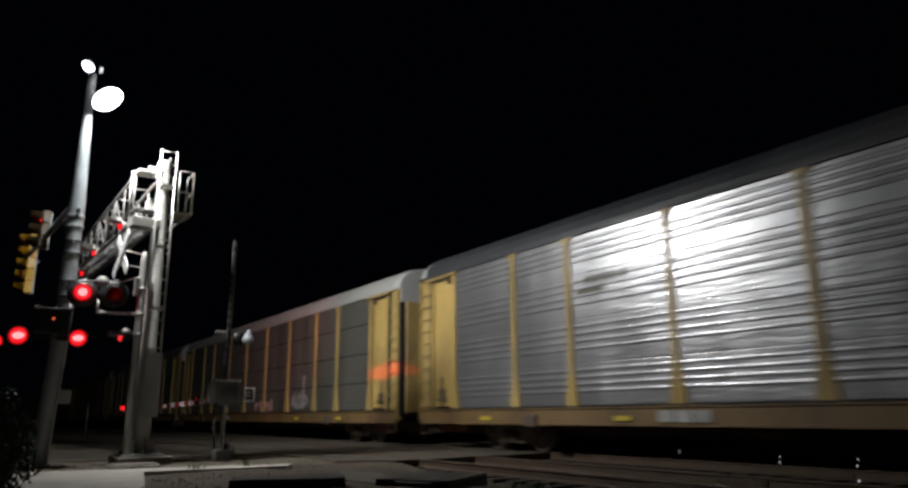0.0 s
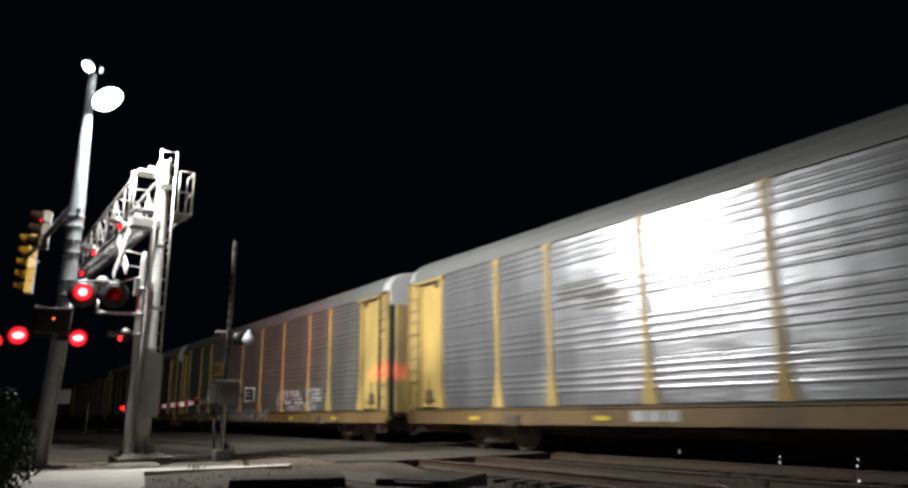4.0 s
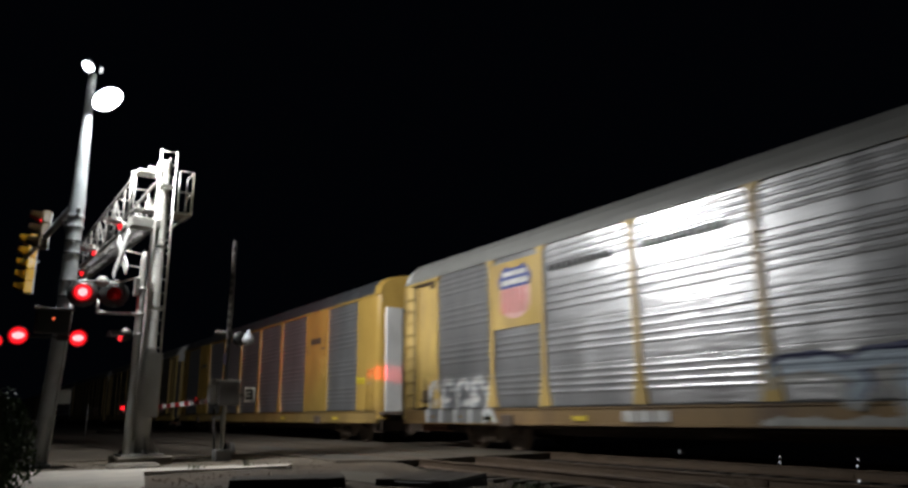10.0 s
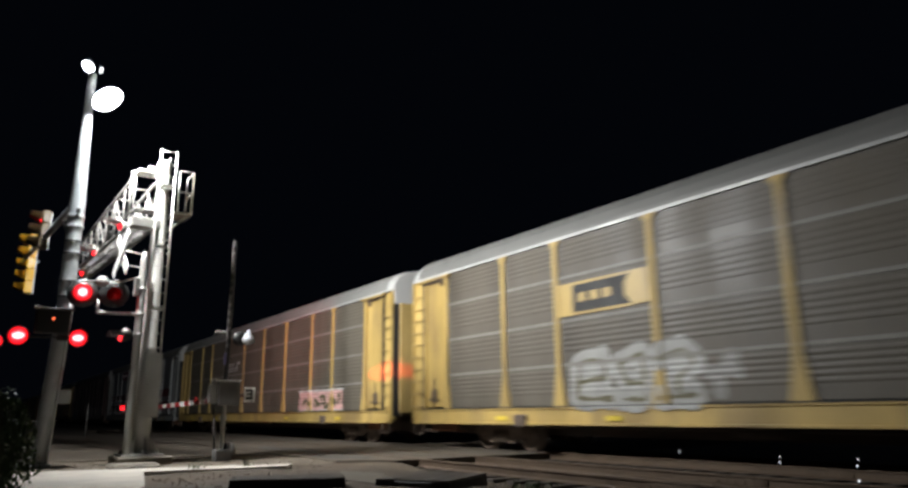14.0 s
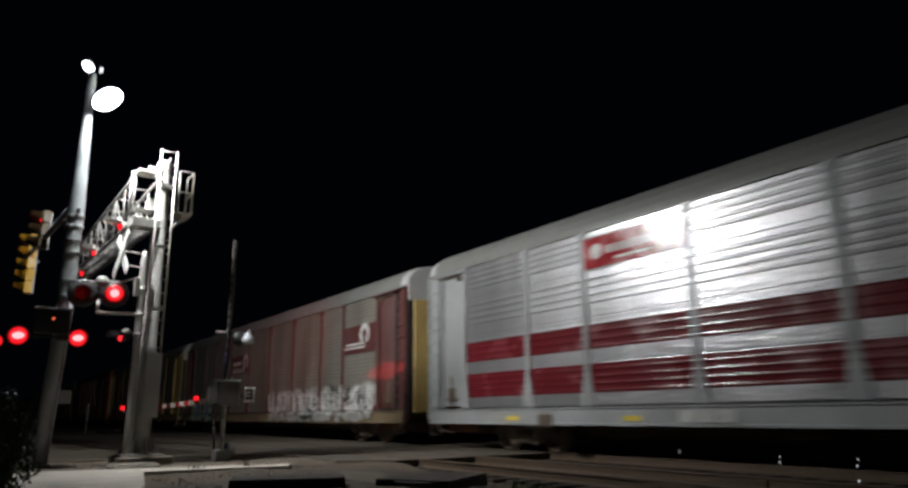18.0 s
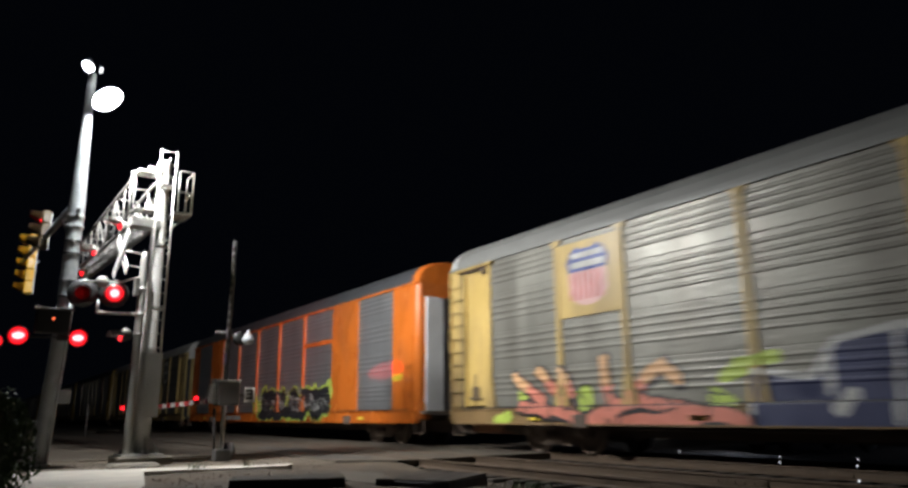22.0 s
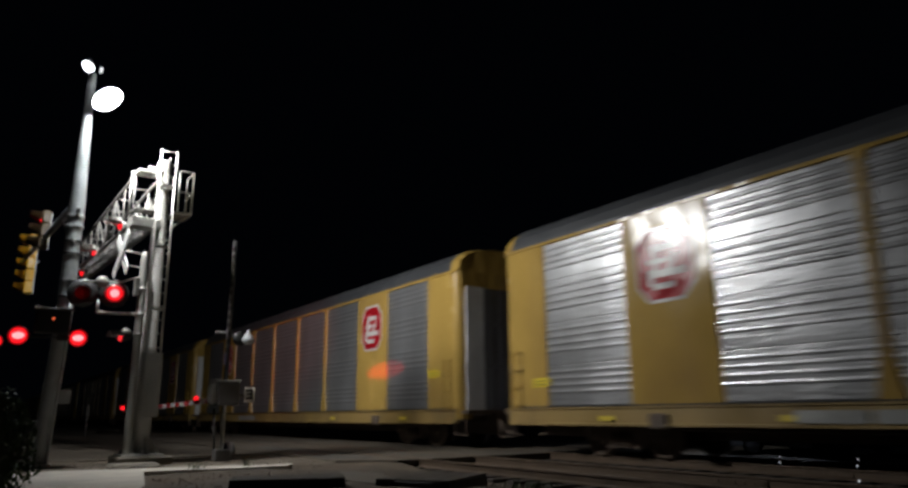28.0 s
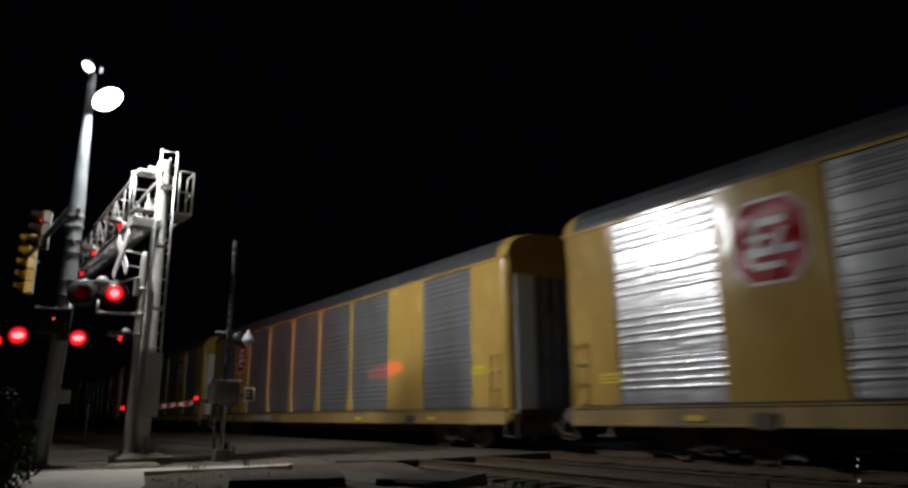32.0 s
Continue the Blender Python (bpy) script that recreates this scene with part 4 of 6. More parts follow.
ARCHES += [(-9.55, 0.72, -9.45, 1.55), (-9.45, 1.20, -9.15, 0.75), (-11.9, 1.25, -11.3, 1.3), (-10.5, 1.2, -9.9, 1.3)]
spray(4, "row of white painted arches with grey between them", -13.0, -8.8, 0.6, 2.1, [SP_WHITE, paint("smoke", (0.13, 0.13, 0.125)), paint("slate", (0.15, 0.17, 0.19))], [([(-12.2, 0.76, -9.3, 0.78), (-12.1, 0.95, -9.6, 0.95)], 0.13, 0.08, 1), (moved(ARCHES, 0.06, -0.04), 0.09, 0.02, 2), (ARCHES, 0.075, 0.02, 0)])

# wagon 5: black marks on the blank panels
for s in (-1, 1):
    signs(5, "black_marking", "black block marking between corner brackets", [SIGN_BLACK], [(p, 0, 0) for p in rows_of_bars(s * 8.19 - 0.5, s * 8.19 + 0.5, 3.62, 3.86, 3, 0.8)] + [
        (rect(s * 8.19 - 0.85, s * 8.19 - 0.80, 3.35, 3.75), 0, 0), (rect(s * 8.19 - 0.85, s * 8.19 - 0.65, 3.30, 3.35), 0, 0), (rect(s * 8.19 + 0.80, s * 8.19 + 0.85, 3.60, 3.95), 0, 0), (rect(s * 8.19 + 0.5, s * 8.19 + 0.85, 3.40, 3.45), 0, 0)], BLANK)

# wagon 6: plate and many-coloured paint
signs(6, "emblem_plate", "yellow-edged plate with dark block marks", [SIGN_BLACK, YELLOW], [([(-7.1, 3.1), (-4.4, 3.1), (-4.4, 3.78), (-7.1, 3.78)], 0, 0), (rect(-7.1, -6.62, 3.06, 3.80), 1, 1), ([(-5.05, 3.30), (-4.85, 3.08), (-4.4, 3.08), (-4.4, 3.80), (-4.85, 3.80), (-5.05, 3.58)], 1, 1), (rect(-6.62, -4.85, 3.06, 3.12), 1, 1), (rect(-6.62, -4.85, 3.74, 3.80), 1, 1)] + [(p, 1, 1) for p in rows_of_bars(-6.45, -5.3, 3.34, 3.54, 3, 0.6)])
ASH = paint("faded_ash", (0.19, 0.185, 0.175))
BUB6 = [(-6.65, 1.25, -6.55, 2.0), (-6.55, 2.0, -5.85, 2.05), (-5.85, 2.05, -5.75, 1.65), (-5.75, 1.65, -6.6, 1.6), (-6.65, 1.25, -5.65, 1.22), (-5.35, 1.9, -5.2, 1.55), (-5.2, 1.55, -4.75, 1.5), (-5.3, 1.95, -4.75, 2.08), (-4.75, 2.08, -4.75, 1.2), (-4.75, 1.2, -5.3, 1.2),
        (-4.35, 1.95, -3.8, 2.12), (-3.8, 2.12, -3.5, 1.85), (-3.5, 1.85, -3.95, 1.55), (-3.95, 1.55, -3.9, 1.2), (-4.3, 1.2, -3.5, 1.25)]
spray(6, "chalky white block graffiti with dark inner lines", -7.2, -2.4, 0.6, 2.45, [SP_GREY, SP_OLIVE, ASH], [(BUB6, 0.25, 0.05, 0), (moved(BUB6, 0.03, -0.02), 0.045, 0.03, 1), ([(-3.1, 1.6, -2.6, 1.6), (-3.0, 1.3, -2.7, 1.9)], 0.13, 0.07, 2)])
RB = paint("rust_brown", (0.26, 0.10, 0.075))
spray(6, "red-brown, green and pink graffiti", 3.8, 11.6, 1.0, 2.35, [RB, SP_TEAL, SP_PINK, SP_BLACK, SP_WHITE], [
    (scrawl(64, 4.6, 7.6, 1.15, 1.85, 14), 0.20, 0.06, 0), ([(4.4, 1.95, 5.0, 2.05), (5.0, 2.05, 5.6, 1.92), (5.6, 1.92, 6.3, 2.08), (6.3, 2.08, 7.2, 1.95)], 0.055, 0.03, 1),
    (scrawl(65, 7.6, 10.9, 1.2, 1.85, 12), 0.14, 0.05, 2), (scrawl(66, 7.4, 9.2, 1.25, 2.1, 7), 0.05, 0.02, 3), (scrawl(67, 8.0, 11.0, 1.3, 1.9, 9), 0.045, 0.02, 4)])

# wagon 7: thin white emblem and pink paint
signs(7, "emblem_line", "thin white line emblem", [SIGN_WHITE], [(rect(-4.1, -2.5, 3.14, 3.20), 0, 0), (rect(-4.1, -2.5, 3.26, 3.32), 0, 0), (rect(-2.5, -2.38, 3.14, 3.60), 0, 0), (rect(-2.38, -2.05, 3.46, 3.60), 0, 0)] + [(p, 0, 0) for p in rows_of_bars(-4.0, -3.0, 3.42, 3.54, 5)])
spray(7, "pink block graffiti with dark stars", 5.6, 10.6, 1.0, 2.0, [SP_PINK, SP_WHITE, SP_OLIVE], [([(6.2, 1.2, 10.0, 1.2), (6.2, 1.5, 10.0, 1.5), (6.2, 1.7, 10.0, 1.7)], 0.15, 0.05, 0), ([(6.0, 1.08, 10.2, 1.08), (6.0, 1.84, 10.2, 1.84)], 0.035, 0.02, 1), (scrawl(71, 6.3, 10.0, 1.2, 1.7, 7), 0.06, 0.03, 2)])

# wagon 8: red stripes and plate
def stripe_bmesh(w, z0, z1):
    bm = bmesh.new()
    extrude_x(bm, [(y - 0.004, z) for y, z in RIBS if z0 <= z <= z1], -w / 2 + 0.08, w / 2 - 0.08, closed=False, smooth=True)
    return bm


for a, b in zip(POSTS, POSTS[1:]):
    for z0, z1 in ((2.20, 2.80), (1.24, 1.96)):
        add("red_stripe", shared(("red_stripe", round(b - a, 2), z0), lambda: stripe_bmesh(b - a, z0, z1), STRIPE_RED), CARS[8], pose((a + b) / 2, SIDE, 0), "red painted stripe")
signs(8, "emblem_plate", "red plate with a white disc and bars", [SIGN_RED, SIGN_WHITE], [(rect(-7.1, -4.4, 4.02, 4.70), 0, 0), (disc(-6.72, 4.38, 0.17), 1, 1)] + [(p, 1, 1) for p in rows_of_bars(-6.4, -4.75, 4.28, 4.46, 7, 0.7)] + [(rect(-6.2, -5.2, 4.13, 4.18), 1, 1)])

# wagon 9: dark red plates with white emblem, white graffiti
def wheel_emblem(x0, x1, z0, h, cx):
    out = [(rect(x0, x1, z0, z0 + 0.07 * h), 1, 1), (rect(x0 + 0.1, x1, z0 + 0.14 * h, z0 + 0.21 * h), 1, 1)]
    for k in range(10):
        a0, a1 = radians(-60 + 30 * k), radians(-60 + 30 * (k + 1))
        R0, R1 = 0.20 * h, 0.42 * h
        zc = z0 + 0.52 * h
        out.append(([(cx + R0 * math.cos(a0), zc + R0 * math.sin(a0)), (cx + R1 * math.cos(a0), zc + R1 * math.sin(a0)), (cx + R1 * math.cos(a1), zc + R1 * math.sin(a1)), (cx + R0 * math.cos(a1), zc + R0 * math.sin(a1))], 1, 1))
    return out


signs(9, "emblem_plate", "dark red plate with white bars and a curl", [MAROON, SIGN_WHITE], [(rect(-4.22, -1.50, 2.98, 3.86), 0, 0)] + wheel_emblem(-4.1, -2.1, 3.04, 0.9, -2.0) + [(p, 1, 1) for p in rows_of_bars(-4.0, -2.7, 3.38, 3.56, 7, 0.75)])
signs(9, "emblem_plate", "dark red plate with a large white wheel emblem", [MAROON, SP_WHITE], [(rect(9.27, 11.80, 3.02, 3.98), 0, 0)] + wheel_emblem(9.4, 11.0, 3.18, 0.9, 10.95), FLAT)
LONG9 = bubble(91, 1.7, 11.5, 0.95, 1.75, 19)
spray(9, "long white and black graffiti low on the side", 1.2, 12.0, 0.6, 2.3, [paint("chalk", (0.27, 0.265, 0.245)), SP_BLACK, SP_WHITE], [
    (LONG9, 0.23, 0.08, 0), (moved(LONG9, 0.06, -0.05), 0.05, 0.03, 1), (LONG9, 0.055, 0.03, 2), (scrawl(93, 1.7, 11.4, 1.0, 1.9, 30), 0.05, 0.03, 2), (scrawl(92, 1.6, 11.4, 1.1, 2.0, 16), 0.035, 0.02, 1), ([(1.8, 0.80, 11.0, 0.80)], 0.08, 0.06, 0)])
MIST = paint("mist_green", (0.30, 0.36, 0.31))
DENIM = paint("denim", (0.10, 0.16, 0.27))
BLOCKS9 = [(-11.5, 0.95, -11.2, 1.55), (-11.2, 1.55, -10.4, 1.72), (-10.9, 1.2, -9.8, 1.15), (-11.3, 0.85, -9.6, 0.85), (-10.0, 1.6, -9.8, 1.0), (-9.05, 1.0, -8.9, 1.6), (-8.9, 1.6, -7.5, 1.72), (-8.6, 1.2, -7.6, 1.2), (-8.8, 0.85, -7.5, 0.88), (-7.6, 1.7, -7.55, 1.0)]
spray(9, "pale green block graffiti filled with blue", -12.2, -6.8, 0.6, 2.2, [MIST, DENIM, SP_BLACK, SP_TEAL], [
    (moved(BLOCKS9, 0.06, -0.05), 0.20, 0.05, 3), (BLOCKS9, 0.17, 0.05, 0), ([(-10.45, 1.6, -10.5, 0.95), (-10.2, 1.65, -10.3, 0.95), (-8.75, 1.5, -8.75, 0.9), (-8.45, 1.55, -8.5, 0.95)], 0.15, 0.03, 1),
    ([(-11.12, 1.27, -11.05, 1.25), (-9.75, 1.10, -9.7, 1.05), (-7.85, 1.50, -7.78, 1.48), (-9.42, 1.22, -9.40, 1.30), (-7.9, 1.0, -7.6, 0.95)], 0.07, 0.04, 2)])

# wagon 10: three large pieces
SALMON = paint("salmon", (0.50, 0.17, 0.12))
TAN = paint("tan_orange", (0.55, 0.33, 0.17))
BRANCH = [(-10.88, 1.78, -9.93, 1.21), (-10.0, 1.9, -9.38, 1.33), (-9.38, 1.33, -8.79, 0.81), (-9.23, 1.85, -8.93, 1.35), (-7.9, 2.01, -7.79, 1.31), (-7.79, 1.31, -7.64, 0.80), (-7.13, 1.18, -6.79, 1.6), (-6.79, 1.6, -6.35, 1.84), (-6.35, 1.84, -5.99, 1.53),
          (-10.69, 1.09, -9.44, 0.94), (-9.44, 0.94, -7.92, 0.74), (-7.01, 1.17, -5.63, 0.94), (-5.63, 0.94, -4.55, 0.78), (-8.71, 0.72, -6.85, 1.17), (-7.64, 1.07, -6.85, 1.17), (-7.3, 0.76, -5.6, 0.78)]
spray(10, "salmon and tan branching graffiti with dark edges", -12.4, -4.2, 0.6, 2.6, [SP_BLACK, SALMON, TAN, SP_GREEN], [
    ([(-11.5, 0.78, -11.2, 0.8), (-10.7, 1.25, -10.4, 1.25), (-5.9, 0.80, -5.4, 0.82), (-5.2, 1.15, -4.9, 1.1), (-4.85, 1.55, -4.6, 1.7)], 0.16, 0.09, 3), (moved(BRANCH, 0.04, -0.03), 0.185, 0.04, 0), (BRANCH, 0.125, 0.03, 1),
    ([(-10.88, 1.78, -10.5, 1.55), (-10.0, 1.9, -9.75, 1.7), (-9.23, 1.85, -9.1, 1.65), (-7.9, 2.01, -7.84, 1.6), (-6.79, 1.6, -6.35, 1.84), (-6.35, 1.84, -5.99, 1.53)], 0.125, 0.03, 2), ([(-8.45, 1.15, -8.45, 1.3)], 0.27, 0.03, 0), ([(-8.45, 1.15, -8.45, 1.3)], 0.21, 0.03, 3), (scrawl(107, -10.6, -5.0, 0.8, 1.4, 9), 0.022, 0.01, 0)])
CREST = [(-4.4, 1.6), (-3.3, 1.45), (-2.9, 2.0), (-1.9, 2.15), (-0.9, 2.0), (0.4, 2.15), (0.7, 2.35), (1.6, 2.45), (1.8, 1.75), (2.6, 1.60), (3.9, 1.80)]
crest_strokes = [(a[0], a[1], b[0], b[1]) for a, b in zip(CREST, CREST[1:])]
fill = [(x, 0.72, x, z - 0.12) for x, z in ((x, float(np.interp(x, [c[0] for c in CREST], [c[1] for c in CREST]))) for x in np.arange(-4.3, 3.9, 0.22))]
spray(10, "tall navy block graffiti with white edges", -4.9, 4.5, 0.6, 2.7, [SP_BLUE, SP_WHITE, SP_GREEN, SP_RED, SP_BLACK], [
    ([(-4.6, 1.75, -3.9, 1.8)], 0.10, 0.05, 2), (fill, 0.15, 0.01, 0), (crest_strokes, 0.055, 0.01, 1),
    ([(-4.4, 0.72, -4.4, 1.55), (-3.05, 1.2, -3.0, 1.9), (-2.05, 0.75, -1.95, 2.1), (-1.15, 0.75, -1.05, 2.0), (0.35, 0.72, 0.55, 2.2), (1.55, 1.0, 1.75, 2.4), (3.75, 0.72, 3.85, 1.7), (-0.5, 1.6, 0.3, 1.6), (-0.5, 1.1, -0.45, 1.6)], 0.05, 0.01, 1),
    ([(-2.9, 0.95, -2.7, 1.15), (-0.4, 0.95, -0.1, 1.1), (1.9, 0.95, 2.3, 1.2)], 0.12, 0.02, 1), ([(2.5, 1.1, 3.2, 1.1)], 0.10, 0.05, 4)])
RUST = paint("rust_ground", (0.20, 0.10, 0.055))
CORAL = bubble(131, 4.7, 10.1, 1.12, 1.92, 10)
spray(10, "coral red bubble letters with dark and white edges", 4.0, 12.2, 0.6, 2.6, [SP_BLACK, SP_RED, SP_GREEN, SP_WHITE, SP_TEAL, RUST], [
    ([(4.5, 0.9, 10.6, 0.85)], 0.15, 0.08, 5), (bubble(103, 4.4, 9.0, 1.4, 2.15, 4), 0.07, 0.06, 2), (moved(CORAL, 0.07, -0.06), 0.165, 0.03, 0), (CORAL, 0.12, 0.03, 1),
    (moved(CORAL, -0.03, 0.05), 0.025, 0.01, 3), (bubble(104, 4.5, 9.8, 0.78, 1.1, 7), 0.06, 0.03, 4), ([(3.9, 0.8, 4.25, 1.3)], 0.12, 0.05, 2)])

# wagon 11: lime and black
WILD = bubble(112, -0.7, 6.7, 0.95, 1.75, 8) + scrawl(111, -0.8, 6.8, 0.85, 1.9, 9)
spray(11, "black wild graffiti edged in lime green", -2.2, 8.6, 0.6, 2.6, [SP_GREEN, SP_BLACK, SP_GREY, SP_WHITE], [
    (WILD + [(6.6, 1.2, 7.0, 1.9), (-1.5, 1.4, -0.9, 1.2)], 0.34, 0.12, 0), (WILD, 0.25, 0.05, 1), (scrawl(113, -0.6, 6.6, 1.0, 1.8, 16), 0.03, 0.01, 2)])
spray(11, "dark blue scribble", -7.2, -4.4, 1.0, 2.3, [SP_BLUE], [(scrawl(115, -6.6, -5.2, 1.35, 1.85, 6), 0.06, 0.04, 0)])
spray(11, "dark scribbled tag on orange", -9.2, -7.0, 1.2, 2.6, [SP_BLUE, SP_BLACK], [(scrawl(118, -8.9, -7.4, 1.6, 2.2, 7), 0.09, 0.05, 0), (scrawl(116, -8.8, -7.3, 1.6, 2.35, 6), 0.04, 0.01, 1)], [(-0.046, 1.1 + 0.045 * k) for k in range(40)])
signs(11, "orange_strip", "orange strip across the ribbed panel", [ORANGE], [(rect(4.38, 7.1, 3.56, 3.72), 0, 0)])

# wagon 12: round white emblem on a dark square, two tags
ring = [(disc(8.19, 3.88, 0.79, 36), 1, 1), (disc(8.19, 3.88, 0.60, 30), 2, 2), (rect(7.52, 8.86, 3.78, 3.98), 1, 3), (rect(8.09, 8.29, 3.26, 4.50), 1, 3)]
for sx in (-1, 1):
    for sz in (-1, 1):
        ring.append((rect(8.19 + sx * 0.24 - 0.07, 8.19 + sx * 0.24 + 0.07, 3.88 + sz * 0.27 - 0.13, 3.88 + sz * 0.27 + 0.13), 0, 4))
signs(12, "round_emblem", "round off-white cross emblem on a dark square", [paint("square_black", (0.03, 0.03, 0.03), 0.75), paint("off_white", (0.34, 0.34, 0.32), 0.75), paint("drab", (0.05, 0.048, 0.045), 0.75)], [(rect(7.27, 9.11, 3.04, 4.72), 0, 0)] + ring)
MP = letters("MPSK", -4.25, 0.80, 1.22, 1.05, 0.08)
spray(12, "white block tag with black shading", -4.9, 1.4, 0.6, 2.3, [SP_BLACK, SP_GREY, SP_PALE], [([(a + .10, b + .06, c + .10, d + .06) for a, b, c, d in MP], 0.17, 0.03, 0), (MP, 0.15, 0.03, 1), ([(-0.4, 0.9, 0.6, 1.0)], 0.15, 0.05, 2)])
SECOND = scrawl(121, 1.7, 5.9, 0.85, 2.05, 11)
spray(12, "dark grey and white wild tag", 1.0, 7.0, 0.6, 2.5, [SP_OLIVE, SP_GREY, SP_BLACK], [(SECOND, 0.24, 0.03, 1), (scrawl(122, 1.6, 5.8, 0.8, 2.1, 9), 0.15, 0.03, 0), (SECOND, 0.04, 0.01, 2), (scrawl(123, 1.8, 6.0, 1.4, 2.2, 6), 0.06, 0.02, 1)])

# yellow wagons: red octagonal emblems
for n in range(13, 19):
    for s in (-1, 1):
        if n == 16 and s == 1:
            continue
        x, z = s * 8.19, 3.78
        sh = [(oct_pts(x, z, 0.72, 0.76), 1, 0), (oct_pts(x, z, 0.67, 0.70), 0, 1), (rect(x - 0.30, x + 0.34, z + 0.26, z + 0.40), 1, 2), (rect(x - 0.30, x - 0.16, z - 0.12, z + 0.40), 1, 2), (rect(x - 0.42, x + 0.10, z + 0.02, z + 0.12), 1, 2),
              (rect(x - 0.44, x + 0.50, z - 0.26, z - 0.12), 1, 2), (rect(x - 0.44, x - 0.30, z - 0.42, z - 0.10), 1, 2), (rect(x - 0.30, x + 0.22, z - 0.50, z - 0.38), 1, 2), ([(x + 0.06, z - 0.12), (x + 0.2, z - 0.12), (x + 0.36, z + 0.18), (x + 0.24, z + 0.18)], 1, 2)]
        signs(n, "octagon_emblem", "red octagonal emblem with a white border", [SIGN_RED, SIGN_WHITE], sh, BLANK)

# sill marks on all wagons
for n, root in CARS.items():
    st = STYLES[ORDER[n]]
    rr = random.Random(n + 50)
    ysill = SIDE - 0.074
    for x in (-9.9, -5.6, 5.4, 9.9):
        add("reflector_tag", shared(("reflector_tag",), lambda: boxes(((-0.22, ysill - 0.004, 0.76), (0.22, ysill + 0.002, 0.86))), SP_YEL), root, pose(x + rr.uniform(-0.6, 0.6), 0, 0), "yellow reflective tag")
    for x in (-8.6, 8.6):
        add("jacking_pad", shared(("jacking_pad",), lambda: boxes(((-0.22, SIDE - 0.12, 0.60), (0.22, SIDE + 0.05, 0.90)), bevel=0.03), UNDER), root, pose(x, 0, 0), "dark jacking pad")
    x0 = 5.6 if n in (3, 6, 9, 10) else -4.6
    if st.get("flush"):
        for k in (0, 1):
            add("data_plate", shared(("data_plate",), lambda: boxes(((-0.60, ysill - 0.005, 0.73), (0.55, ysill + 0.002, 0.93))), SP_GREY), root, pose(-5.2 + k * 1.25, 0, 0), "pale grey data plate")
    else:
        for k in range(3):
            add("reporting_bar", shared(("reporting_bar",), lambda: boxes(((-0.17, ysill - 0.004, 0.74), (0.17, ysill + 0.002, 0.95))), SP_WHITE), root, pose(x0 + k * 0.42, 0, 0), "white unreadable reporting mark")
ASPHALT_DARK = surface("tar_patch", (0.045, 0.042, 0.038), 0.8, 0.0, 0.3, 0.9, 60, 0.4)
ASPHALT_PALE = surface("pale_asphalt", (0.075, 0.063, 0.048), 0.9, 0.0, 0.3, 0.9, 60, 0.4)
# ---- ground, road, tracks ----
def sheet(name, pts, z0, z1, material, label, category="ground"):
    """A slab with the plan pts between two heights."""
    bm = bmesh.new()
    a = [bm.verts.new((x, y, z0)) for x, y in pts]
    b = [bm.verts.new((x, y, z1)) for x, y in pts]
    n = len(pts)
    bm.faces.new(b)
    for i in range(n):
        bm.faces.new((a[i], a[(i + 1) % n], b[(i + 1) % n], b[i]))
    bmesh.ops.recalc_face_normals(bm, faces=bm.faces)
    return tagged(part(name, bm, material), label, category, kind="structure")


def rolling(name, x0, x1, y0, y1, nx, ny, z, rough, material, label, seed, fall=None):
    bm = bmesh.new()
    g = []
    for i in range(nx + 1):
        row = []
        for j in range(ny + 1):
            x, y = x0 + (x1 - x0) * i / nx, y0 + (y1 - y0) * j / ny
            zz = z + rough * (noise.noise((x * 0.9, y * 0.9, seed)) + 0.5 * noise.noise((x * 2.7, y * 2.7, seed + 5)))
            if fall:
                zz += fall(x, y)
            row.append(bm.verts.new((x, y, zz)))
        g.append(row)
    for i in range(nx):
        for j in range(ny):
            bm.faces.new((g[i][j], g[i + 1][j], g[i + 1][j + 1], g[i][j + 1])).smooth = True
    return tagged(part(name, bm, material), label, "ground", kind="structure")


sheet("ground", [(-900, -900), (900, -900), (900, 900), (-900, 900)], -1.2, -0.30, DIRT, "dark bare earth round the crossing")
EARTH2 = surface("gravelly_verge", (0.056, 0.040, 0.026), 0.95, 0.0, 0.55, 0.9, 40, 0.9, dirt=(0.115, 0.090, 0.060), dirt_amount=0.8)
rolling("verge", -15.2, 8, -4, 7.6, 90, 46, -0.07, 0.035, EARTH2, "gravelly dirt verge beside the tracks", 2.0, lambda x, y: -0.17 * min(1.0, max(0.0, (y - 6.1) / 1.1)) * min(1.0, max(0.0, (x + 13.4) / 2.2)))
rolling("island", -18.6, -14.4, 0.2, 6.6, 40, 60, -0.05, 0.03, EARTH, "patchy dirt round the signal masts", 9.0)
sheet("road", [(-46, 6.6), (-14.5, 6.6), (-13.6, 7.6), (-13.9, 14.6), (-17.2, 15.6), (-20, 60), (-46, 60)], -0.4, -0.012, ASPHALT, "worn asphalt road over the level crossing", "road")
sheet("road_approach", [(-60, -40), (-18.6, -40), (-18.6, 6.6), (-60, 6.6)], -0.4, -0.03, ASPHALT, "worn asphalt road before the crossing", "road")
sheet("road_far", [(-300, -40), (-60, -40), (-60, 60), (-300, 60)], -0.4, -0.05, DIRT, "dark ground across the road")
